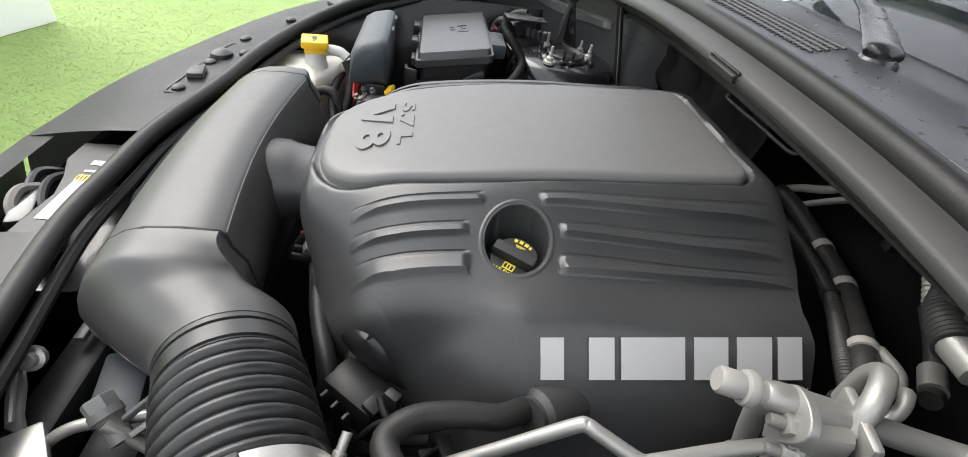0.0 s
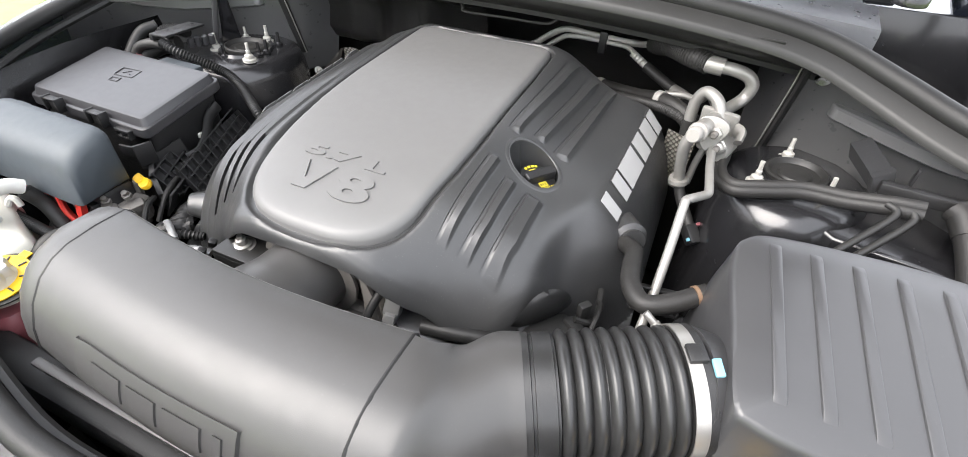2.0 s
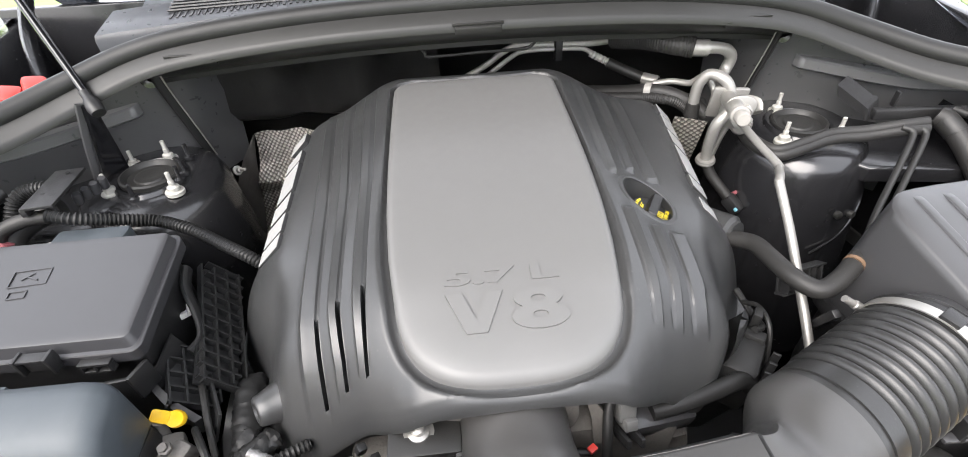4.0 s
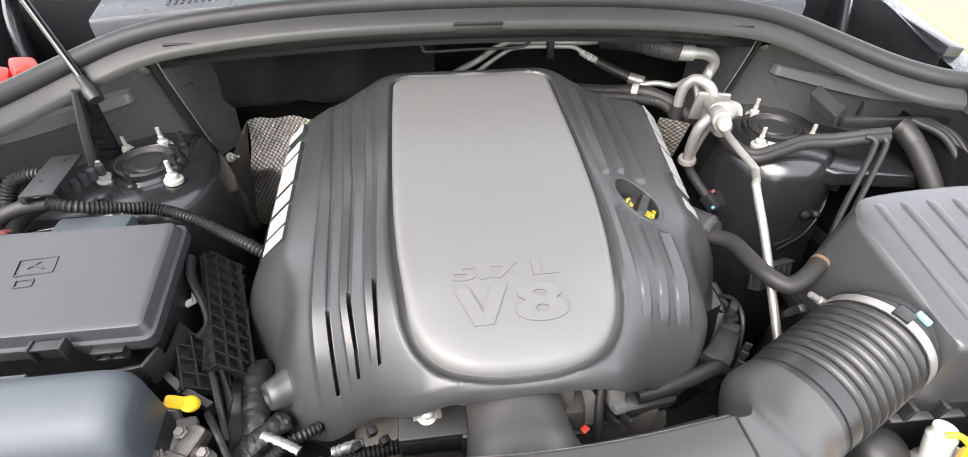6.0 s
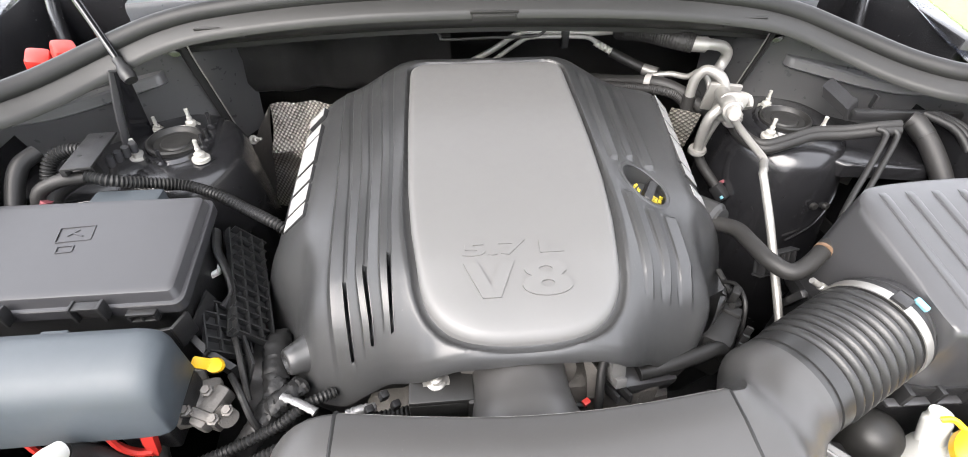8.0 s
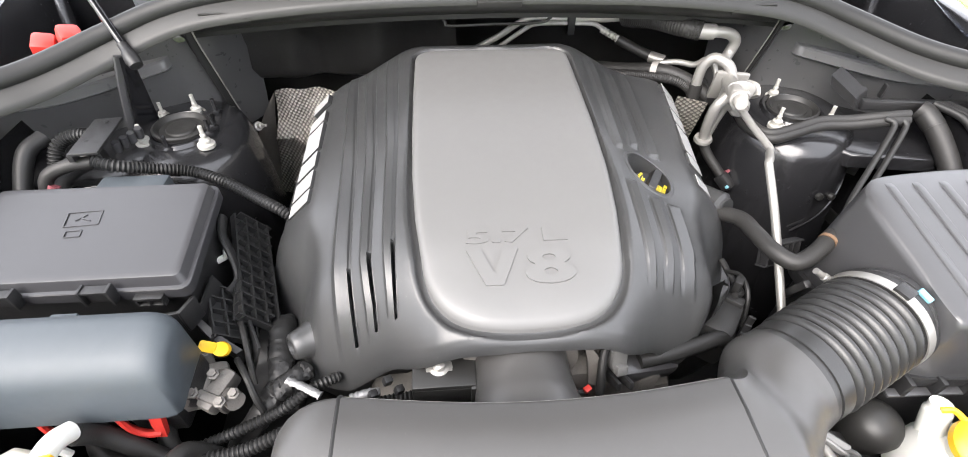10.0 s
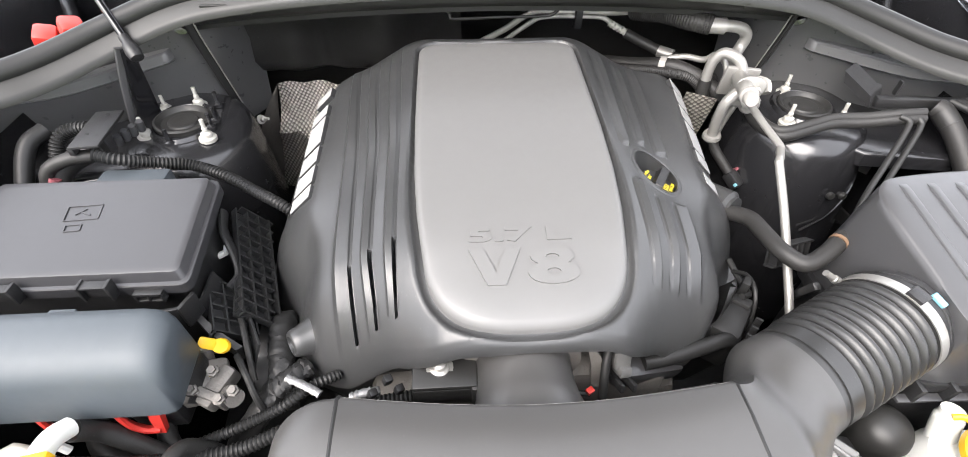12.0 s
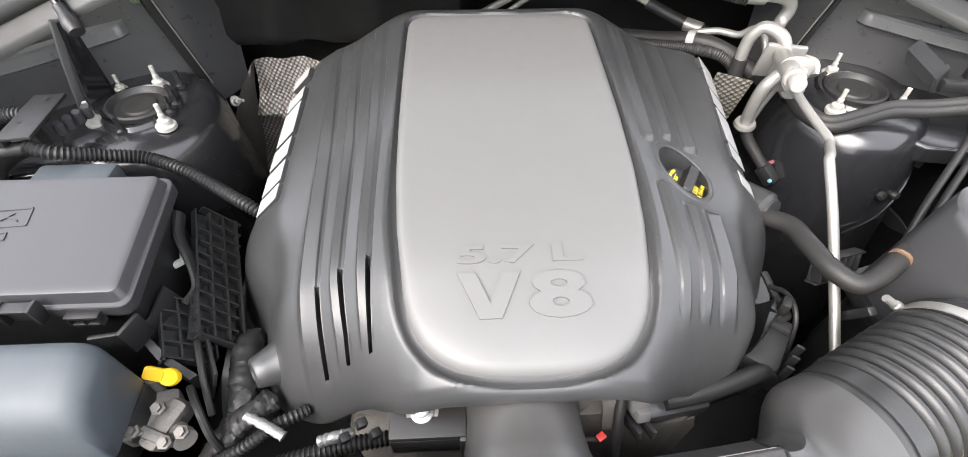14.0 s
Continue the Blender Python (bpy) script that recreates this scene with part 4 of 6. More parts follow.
part("intake_neck", lathe([(0.061, 0.0), (0.0595, 0.02), (0.0585, 0.04), (0.0592, 0.06), (0.062, 0.078), (0.066, 0.09), (0.067, 0.14)], (-0.018, -0.335, 0.893), (0, -1, 0.03), 40, squash=(1, 0.9)), DUCT, eng, "black rubber intake neck")
part("neck_flange", lathe([(0.062, 0.0), (0.074, 0.0), (0.074, 0.006), (0.063, 0.008)], (-0.018, -0.352, 0.892), (0, -1, 0.03), 40, squash=(1, 0.9)), CAST, eng, "dusty aluminium throttle flange")
part("throttle_body", box((0.14, 0.06, 0.12), (-0.01, -0.31, 0.87), 0.012), CAST, eng)
con = box((0.022, 0.020, 0.030), (0.110, -0.352, 0.886), 0.003, (-25, 8, 10))
con = box((0.016, 0.024, 0.014), (0.111, -0.363, 0.874), 0.002, (-25, 8, 10), bm=con)
con = box((0.026, 0.007, 0.007), (0.110, -0.352, 0.902), 0.001, (-25, 8, 10), bm=con)
part("coil_connector", con, PLASTICGREY, eng, "mid grey wiring connector")
for k in (-0.008, 0.008):
    part("connector_body", box((0.006, 0.030, 0.012), (0.111 + k, -0.377, 0.864), 0.002, (-25, 8, 10)), PLASTIC, eng)
part("connector_lead", tube([(0.108, -0.342, 0.904), (0.100, -0.344, 0.908), (0.090, -0.356, 0.896), (0.084, -0.380, 0.872), (0.082, -0.40, 0.84)], 0.006, 10, 6), RUBBER, eng)
part("red_clip", box((0.010, 0.008, 0.006), (0.067, -0.385, 0.862), 0.001, (0, 0, 30)), RED, eng)
part("clip_tube", tube([(0.067, -0.386, 0.856), (0.052, -0.386, 0.860), (0.040, -0.382, 0.858)], 0.004, 8, 4), RUBBER, eng)
web = loft([[(0.062, -0.352, 0.915), (0.070, -0.352, 0.915), (0.070, -0.356, 0.915), (0.062, -0.356, 0.915)], [(0.070, -0.356, 0.885), (0.088, -0.356, 0.885), (0.088, -0.362, 0.885), (0.070, -0.362, 0.885)], [(0.074, -0.366, 0.845), (0.100, -0.366, 0.845), (0.100, -0.372, 0.845), (0.074, -0.372, 0.845)]])
part("bracket_web", web, CAST, eng, "dusty cast bracket web")
part("manifold_casting", box((0.11, 0.05, 0.035), (0.155, -0.335, 0.835), 0.010, (8, 14, 12)), GREYPLASTIC, eng, "grey intake manifold end")
part("front_cover", box((0.34, 0.06, 0.22), (0.02, -0.33, 0.74), 0.02), CAST, eng)
# sensor housing at the front corner, behind a rounded ear of the cover
hs = box((0.078, 0.050, 0.085), (0.302, -0.276, 0.812), 0.012, (0, 0, 51))
part("sensor_block", hs, RUBBER, eng, "black sensor housing")
for k in range(3):
    part("housing_rib", box((0.004, 0.010, 0.055), (0.315 + 0.013 * k, -0.312 + 0.013 * k, 0.825), 0.001, (0, 0, 51)), PLASTIC, eng)
part("housing_clip", box((0.018, 0.012, 0.028), (0.333, -0.238, 0.868), 0.003, (0, 0, 51)), RUBBER, eng)
part("sensor_plug", box((0.020, 0.028, 0.018), (0.326, -0.256, 0.850), 0.004, (0, 10, 50)), RUBBER, eng)
part("sensor_lead", tube([(0.325, -0.252, 0.862), (0.345, -0.24, 0.852), (0.350, -0.21, 0.842), (0.345, -0.17, 0.85)], 0.005, 8), RUBBER, eng)
part("wrapped_lead", tube([(0.148, -0.348, 0.858), (0.190, -0.342, 0.860), (0.235, -0.330, 0.858), (0.280, -0.315, 0.848), (0.305, -0.315, 0.815)], 0.011, 10, 5), RUBBER, eng)
along, out, base = Vector((0.62, 0.78, 0)), Vector((0.78, -0.62, 0)), Vector((0.2765, -0.2605, 0.848))
rows = []
for f in (0.0, 0.25, 0.5, 0.7, 0.84, 0.93, 0.98, 1.0):
    half, rise = 0.047 * math.sqrt(1 - f * f) + 0.003, 0.063 * f
    rows.append([base + along * (half * q) + out * (0.008 + 0.012 * math.sin(2.4 * f) - 0.007 * q * q) + Vector((0, 0, rise)) for q in np.linspace(-1, 1, 13)])
part("cover_ear", sheet(rows, 0.005), COVER, eng, "black rounded mounting ear")
br = box((0.078, 0.046, 0.010), (-0.114, -0.370, 0.902), 0.003)
br = box((0.010, 0.050, 0.05), (-0.078, -0.372, 0.880), 0.003, bm=br)
br = box((0.078, 0.008, 0.034), (-0.114, -0.390, 0.884), 0.003, bm=br)
part("bolt_bracket", br, SHEETGREY, eng, "black moulded bolt bracket")
for x, y, z in ((-0.185, -0.368, 0.886), (-0.172, -0.374, 0.872), (-0.205, -0.376, 0.868)):
    part("bracket_nub", box((0.011, 0.010, 0.012), (x, y, z), 0.002, (10, 20, 30)), PLASTIC, eng)
part("bolt_head", lathe([(0.0165, -0.001), (0.0165, 0.0), (0.012, 0.0), (0.012, 0.003), (0.0075, 0.004), (0.0075, 0.012), (0.004, 0.013), (0.004, 0.018), (0, 0.018)], (-0.120, -0.367, 0.9075), (0, -0.1, 1), 18), STEEL, eng, "bright steel bolt head")
# mounting boss at the cover's front corner, and the wrapped wiring round it
part("cover_boss", lathe([(0.036, -0.034), (0.027, -0.016), (0.021, 0.004), (0.0185, 0.014), (0.0165, 0.016), (0.012, 0.0165), (0.011, 0.012), (0.0, 0.012)], (-0.309, -0.289, 0.860), (-0.80, -0.55, 0.22), 28), COVER, eng, "conical mounting boss of the cover")
crumple = np.random.default_rng(11)
for k, (pts, r) in enumerate((([(-0.354, -0.225, 0.825), (-0.351, -0.258, 0.836), (-0.345, -0.290, 0.834), (-0.340, -0.320, 0.830), (-0.348, -0.348, 0.822), (-0.37, -0.372, 0.80), (-0.40, -0.39, 0.76)], 0.021), ([(-0.300, -0.318, 0.842), (-0.318, -0.335, 0.846), (-0.340, -0.350, 0.838)], 0.017))):
    wrap = tube(pts, lambda f, r=r, k=k: r * 0.8 * (1 + 0.10 * math.sin(f * 9 + k) + 0.06 * math.sin(f * 23)), 16, 9, flat=0.75)
    for v in wrap.verts:
        v.co += Vector(crumple.uniform(-0.0016, 0.0016, 3))
    part("taped_loom", wrap, RUBBER, eng, "loom wrapped in dusty black tape", sharp=35)
part("foil_sleeve", tube([(-0.318, -0.345, 0.862), (-0.292, -0.358, 0.863), (-0.272, -0.369, 0.860)], lambda f: 0.0054 + 0.0010 * math.sin(f * 40), 10, 6, flat=0.6), TAPE, eng, "crinkled foil sleeve")
part("foil_sleeve", tube([(-0.233, -0.377, 0.862), (-0.215, -0.373, 0.864), (-0.198, -0.369, 0.860)], lambda f: 0.0065 + 0.0008 * math.sin(f * 30), 10, 6), TAPE, eng)
part("branch_conduit", corrugated([(-0.42, -0.405, 0.820), (-0.364, -0.385, 0.826), (-0.322, -0.371, 0.838), (-0.288, -0.354, 0.852), (-0.255, -0.335, 0.846)], 0.008, 0.0055, 0.0022), RUBBER, eng, "ribbed black wiring conduit")
part("loom", corrugated([(-0.15, -0.365, 0.835), (-0.22, -0.375, 0.835), (-0.30, -0.395, 0.835), (-0.37, -0.42, 0.83), (-0.46, -0.435, 0.845), (-0.60, -0.43, 0.85)], 0.0095, 0.0055, 0.0020), RUBBER, eng, "ribbed black wiring conduit")


# ---- intake resonator, bellows and air box ----
def duct_section(x, yr, yf, top, low, lean=0.0):
    """Cross-section of the resonator: flat lid, rolled front, rounded rear shoulder."""
    h = top - low
    pts = [(yr + 0.012, low), (yr + 0.018, low + h * 0.35), (yr + 0.012, low + h * 0.66), (yr - 0.002, top - 0.020), (yr - 0.0055, top - 0.0045), (yr - 0.010, top),
           (yr - 0.045, top + 0.001), (yf + 0.076, top - 0.002), (yf + 0.056, top - 0.009), (yf + 0.037, top - 0.022), (yf + 0.019, top - 0.044), (yf + 0.006, top - 0.072), (yf, top - 0.096), (yf + 0.004, low + 0.012), (yf + 0.014, low)]
    return [(x + lean * (y - yr), y, z) for y, z in pts]


def lid_level(f):
    """The height of the resonator's lid, which falls a little towards its outlet."""
    return 0.981 - 0.013 * f


res = thing("intake_resonator", (0, -0.5, 0.83), "charcoal moulded intake resonator box with a raised front badge", "intake duct")
secs = []
for u in (1.0, 0.985, 0.95, 0.88, 0.76, 0.60, 0.40, 0.20, 0.0):
    x, sh = -0.218 - 0.066 * u, 0.050 * (1 - math.sqrt(max(0.0, 1 - u ** 2.4)))
    secs.append(duct_section(x, -0.427 - sh * 0.8, -0.581 + sh * 0.7, 0.981 - sh * 0.8, 0.842 + sh * 0.5))
part("end_cap", loft(secs), DUCT, res, sharp=50)
secs = []
for x in np.linspace(-0.2155, 0.1930, 24):
    f = (x + 0.2155) / 0.4085
    bow = math.sin(math.pi * f)
    secs.append(duct_section(x, -0.426 - 0.016 * bow, -0.582 - 0.012 * bow - 0.008 * f, lid_level(f), 0.842))
part("lid_section", loft(secs), DUCT, res, sharp=50)
A, B = Vector((0.303, -0.405, 0.889)), Vector((0.466, -0.333, 0.909))
axis = (B - A).normalized()
side = axis.cross(Vector((0, 0, 1))).normalized()
over = side.cross(axis)


def neck_ring(f):
    """Round neck section, started at the same corner as the box section."""
    c = A.lerp(B, (f - 1) * 0.70 + 0.02)
    return [c + (side * -math.cos(t) + over * math.sin(t)) * (0.0672 + 0.010 * (1 - f)) for t in (2 * math.pi * (i / 44) - 0.85 for i in range(44))]


secs = []
for f in np.linspace(0, 1, 30):
    x = 0.1955 + 0.118 * f
    shrink = 0.016 * eased(f, 0.30, 0.60)
    base = ring_of(duct_section(x, -0.427 - shrink, -0.590 + 0.010 * f + shrink, 0.968 - 0.006 * f - shrink * 0.5, 0.842 + 0.006 * f))
    late = eased(f, 0.34, 0.90)
    soon = eased(f, 0.02, 0.86)
    secs.append([u.lerp(v, late + (soon - late) * eased(u.y, -0.520, -0.440)) for u, v in zip(base, neck_ring(f))])
part("outlet_section", loft(secs), DUCT, res, sharp=55)
lip = [min(ring, key=lambda q: q.y + q.z) + Vector((0, -0.001, 0)) for ring in secs[:25]]
part("outlet_lip", tube(lip[::2], 0.0032, 8, 3), DUCT, res)
for x, yr, yf, up in ((-0.217, -0.425, -0.582, 0.981), (0.194, -0.426, -0.590, 0.968)):
    pts = duct_section(x, yr - 0.001, yf + 0.001, up - 0.0022, 0.842)[2:]
    part("seam", tube(pts, 0.0030, 8, 1), RUBBER, res)
for x0, x1 in ((-0.212, 0.190),):
    edge = [(x, -0.4325 - 0.016 * math.sin(math.pi * (x + 0.2155) / 0.4085), lid_level((x + 0.2155) / 0.4085) - 0.0055) for x in np.linspace(x0, x1, 20)]
    part("lid_edge", tube(edge, 0.0016, 6, 1), PALE, res, "thin pale strip along the rear edge of the lid")
part("lower_flange", box((0.50, 0.012, 0.008), (0.0, -0.588, 0.842), 0.002), DUCT, res)


def badge_pad(x0, x1, v0, v1, rise):
    """A thin pad that follows the rolled front edge of the lid."""
    rows = []
    for x in np.linspace(x0, x1, 12):
        f = (x + 0.2155) / 0.4085
        bow = math.sin(math.pi * f)
        yf, top = -0.582 - 0.012 * bow - 0.008 * f, lid_level(f)
        face = [Vector((0, q.y, q.z)) for q in curve_points([(0, yf + 0.056, top - 0.009), (0, yf + 0.037, top - 0.022), (0, yf + 0.019, top - 0.044), (0, yf + 0.006, top - 0.072), (0, yf, top - 0.096)], 8)]
        e = min(x - x0, x1 - x)
        lift = rise if e > 0.0015 else -0.001
        ys = [face[int(round(32 * v))] for v in np.linspace(v0, v1, 6)]
        row = [(x, ys[0].y + 0.001, ys[0].z - 0.001)] + [(x, q.y - 0.6 * lift, q.z + 0.8 * lift) for q in ys] + [(x, ys[-1].y + 0.001, ys[-1].z - 0.001)]
        rows.append(row)
    rows.insert(1, [(p[0] + 0.0012, q[1], q[2]) for p, q in zip(rows[0], rows[1])])
    rows.insert(-1, [(p[0] - 0.0012, q[1], q[2]) for p, q in zip(rows[-1], rows[-2])])
    return loft(rows, closed=False, caps=False)


part("badge_plate", badge_pad(-0.130, 0.094, 0.46, 0.92, 0.0028), DUCT, res, "raised badge plate", sharp=25)
for x, w in ((-0.078, 0.046), (-0.026, 0.042), (0.028, 0.050), (0.072, 0.016)):
    part("badge_block", badge_pad(x - w / 2, x + w / 2, 0.58, 0.84, 0.0052), DUCT, res, "moulded raised badge block", sharp=25)

bel = thing("intake_bellows", (0.38, -0.40, 0.83), "ribbed black rubber intake bellows with a steel clamp", "air hose")


def bellows_radius(f):
    """A smooth cuff, then eight ribs, then the seat of the clamp."""
    if f < 0.210:
        return 0.0642 if 0.062 < f < 0.080 or f > 0.192 else 0.0665
    if f > 0.90:
        return 0.0675
    w = abs(math.sin(math.pi * (f - 0.21) / 0.69 * 8))
    return 0.0598 + 0.0088 * w ** 0.7


part("tube", tube([A.lerp(B, k / 240) for k in range(241)], bellows_radius, 48, 1), BELLOWS, bel, sharp=70)
part("clamp_band", tube([A.lerp(B, k) for k in (0.900, 0.975)], 0.0692, 48, 1), STEEL, bel, "bright steel clamp band")
top = A.lerp(B, 0.935)
part("band_screw", lathe([(0.006, -0.012), (0.006, 0.004), (0.0045, 0.005), (0.0045, 0.02), (0, 0.02)], (0.420, -0.277, 0.926), (-0.75, 0.25, 0.45), 12), STEEL, bel)
for nm, k, mat, size in (("clamp_catch", 0.08, PLASTIC, (0.018, 0.020, 0.007)), ("clamp_clip", 0.30, TEAL, (0.009, 0.018, 0.005))):
    c = box(size, (0, 0, 0), 0.0015)
    rad = over * math.cos(k) + side * math.sin(k)
    c.transform(axes(top + axis * (0.004 + 0.016 * (mat is TEAL)) + rad * 0.0705, axis, rad.cross(axis) * -1))
    part(nm, c, mat, bel, "small teal clip" if mat is TEAL else "")

air = thing("air_filter_box", (0.60, -0.30, 0.75), "grey black air filter box with a ridged lid", "air box")
lid_out = [(0.471, -0.226), (0.480, -0.194), (0.52, -0.178), (0.66, -0.172), (0.74, -0.185), (0.765, -0.22), (0.765, -0.36), (0.745, -0.398), (0.68, -0.406), (0.55, -0.402), (0.505, -0.395), (0.490, -0.382), (0.481, -0.31)]
lid_c = Vector((0.60, -0.30, 0))


def lid_top(y):
    return 1.004 + 0.25 * (y + 0.27)


def lid_ring(grow, z, slip=0.0):
    """A ring of the lid; its top falls towards the front, and slip draws the skirt out over the inlet side."""
    out = []
    for x, y in (p[:2] for p in curve_points([(a, b, 0) for a, b in lid_out], 4, True)):
        k = max(0.0, min(1.0, (0.56 - x) / 0.08)) * max(0.0, min(1.0, (y + 0.34) / 0.06))
        yy = lid_c.y + (y - lid_c.y) * grow
        out.append((lid_c.x + (x - lid_c.x) * grow - slip * k, yy, z + 0.25 * (yy + 0.27) * max(0.0, (z - 0.862) / 0.142)))
    return out


lid = loft([lid_ring(1.02, 0.862, 0.015), lid_ring(1.02, 0.875, 0.015), lid_ring(1.01, 0.955, 0.006), lid_ring(1.005, 0.990), lid_ring(0.995, 1.001), lid_ring(0.96, 1.004), lid_ring(0.6, 1.004), lid_ring(0.1, 1.004)])
part("lid", lid, GREYPLASTIC, air, sharp=50)
for i in range(6):
    x0 = 0.510 + i * 0.040
    y0, y1 = -0.192, -0.372 - 0.002 * i
    rows = []
    for f in (0, 0.02, 0.06, 0.5, 0.94, 0.98, 1):
        h = 0.0035 * min(1.0, min(f, 1 - f) / 0.05 + 0.05)
        y = y0 + (y1 - y0) * f
        c = x0 + 0.017 * f
        rows.append([(c + dx, y, lid_top(y) + h * k - 0.001) for dx, k in ((-0.0065, 0), (-0.0056, 0.8), (-0.0044, 1), (0.0044, 1), (0.0056, 0.8), (0.0065, 0))])
    part("ridge", loft(rows, closed=False, caps=False), GREYPLASTIC, air, sharp=28)
part("flange", loft([lid_ring(1.05, 0.845, 0.02), lid_ring(1.06, 0.848, 0.02), lid_ring(1.06, 0.860, 0.02), lid_ring(1.05, 0.864, 0.02)]), PLASTIC, air)
part("lower_box", loft([lid_ring(0.95, 0.62), lid_ring(1.02, 0.70), lid_ring(1.03, 0.845)]), PLASTIC, air)
for i in range(6):
    part("flange_clip", box((0.008, 0.024, 0.034), (0.490 + i * 0.044, -0.402 - 0.002 * i, 0.850), 0.002, (0, 0, -3)), PLASTIC, air)
part("flange_lip", box((0.26, 0.012, 0.006), (0.600, -0.412, 0.838), 0.002, (0, 0, -2)), GREYPLASTIC, air)
part("inlet_collar", tube([A.lerp(B, k) for k in (0.97, 1.0, 1.02, 1.03)], lambda f: 0.0690 - 0.004 * (f > 0.9), 40, 1), PLASTIC, air)
part("inlet_cone", tube([(0.458, -0.338, 0.917), (0.472, -0.332, 0.915), (0.50, -0.32, 0.91), (0.54, -0.305, 0.900)], lambda f: 0.0640 - 0.020 * f, 36, 4), GREYPLASTIC, air)

# ---- fuse box and control unit on the right side ----
fuse = thing("fuse_box", (-0.58, -0.18, 0.80), "black power distribution box with a clipped lid", "fuse box")


def lid_plane(y):
    """The fuse box lid slopes down towards the front."""
    return 0.963 + 0.18 * (y + 0.2416)


secs = []
for grow, z in ((0.008, -0.032), (0.010, -0.030), (0.010, -0.015), (0.0090, -0.0138), (0.0050, -0.0135), (0.0042, -0.0120), (0.0012, -0.0022), (0.0003, -0.0006), (-0.0015, 0.0), (-0.010, 0.0), (-0.03, 0.0)):
    secs.append([(x, y, z + lid_plane(y)) for x, y in rounded(-0.735 - grow, -0.2440 - grow, -0.448 + grow, -0.092 + grow, 0.008 + max(0, grow) * 0.5, 4)])
part("lid", loft(secs), LIDBLACK, fuse, sharp=30)
part("body", loft([[(x, y, z + (0.18 * (y + 0.17) if z > 0.9 else 0)) for x, y in rounded(-0.735 - g, -0.238 - g, -0.455 + g, -0.095 + g, 0.012)] for g, z in ((-0.02, 0.72), (0.0, 0.80), (0.004, 0.945))]), PLASTIC, fuse)
for x in (-0.660, -0.545):
    c = box((0.030, 0.008, 0.022), (x, -0.257, 0.947), 0.002)
    c = box((0.036, 0.013, 0.004), (x, -0.259, 0.958), 0.001, bm=c)
    for k in (-0.017, 0.017):
        c = box((0.004, 0.016, 0.026), (x + k, -0.259, 0.949), 0.001, bm=c)
    part("latch", c, PLASTIC, fuse)
clipb = box((0.036, 0.010, 0.005), (-0.489, -0.258, 0.938), 0.001)
clipb = box((0.036, 0.010, 0.004), (-0.489, -0.258, 0.926), 0.001, bm=clipb)
for k in (-0.016, 0, 0.016):
    clipb = box((0.003, 0.010, 0.016), (-0.489 + k, -0.258, 0.932), 0.0005, bm=clipb)
part("lower_latch", clipb, PLASTIC, fuse)
corner = box((0.006, 0.030, 0.040), (-0.448, -0.262, 0.905), 0.002, (0, 0, -20))
corner = box((0.040, 0.006, 0.030), (-0.468, -0.272, 0.905), 0.002, (0, 0, 8), bm=corner)
part("corner_hook", corner, PLASTIC, fuse)
sy = bmesh.new()
for w, l, x, y in ((0.044, 0.0016, 0, 0.014), (0.044, 0.0016, 0, -0.010), (0.0016, 0.024, -0.022, 0.002), (0.0016, 0.024, 0.022, 0.002), (0.020, 0.0016, -0.006, -0.018), (0.020, 0.0016, -0.006, -0.028), (0.0016, 0.010, -0.016, -0.023), (0.0016, 0.010, 0.004, -0.023)):
    sy = box((w, l, 0.0012), (x, y, 0), 0, bm=sy)
sy = box((0.016, 0.002, 0.0012), (-0.003, 0.004, 0), 0, (0, 0, 35), bm=sy)
sy = box((0.014, 0.002, 0.0012), (0.004, 0.000, 0), 0, (0, 0, -25), bm=sy)
sy.transform(pose(-0.600, -0.150, 0.9802, 10.2, 0, 4))
part("lid_symbol", sy, LIDBLACK, fuse)
part("terminal_cover", box((0.10, 0.05, 0.035), (-0.575, -0.070, 0.958), 0.006), BLUEGREY, fuse)
part("rear_lip", box((0.04, 0.025, 0.03), (-0.760, -0.16, 0.94), 0.004), PLASTIC, fuse)

ecu = thing("control_unit_cover", (-0.53, -0.36, 0.86), "smooth blue grey plastic cover with rounded ends", "plastic cover")
secs = []
for x, sh in ((-0.690, 0.030), (-0.685, 0.014), (-0.673, 0.004), (-0.650, 0.0), (-0.450, 0.0), (-0.436, 0.0015), (-0.427, 0.005), (-0.421, 0.011), (-0.418, 0.020)):
    secs.append([(x, y, z) for y, z in ((-0.312 - sh * 0.4, 0.885 + sh), (-0.312 - sh * 0.5, 0.976 - sh), (-0.316 - sh * 0.5, 0.983 - sh), (-0.330 - sh * 0.4, 0.985 - sh), (-0.364, 0.977 - sh), (-0.382 + sh * 0.3, 0.966 - sh), (-0.391 + sh * 0.5, 0.946 - sh * 0.4), (-0.396 + sh * 0.5, 0.884 + sh * 0.4))])
part("shell", loft(secs), BLUEGREY, ecu, sharp=60)
for x in (-0.635, -0.545):
    part("top_tab", box((0.030, 0.012, 0.006), (x, -0.313, 0.974), 0.002), BLUEGREY, ecu)
part("base", box((0.25, 0.05, 0.06), (-0.545, -0.338, 0.862), 0.01), PLASTIC, ecu)
redc = thing("connector_pair", (-0.50, -0.37, 0.83), "black wiring plugs with bright red lock levers", "connector")
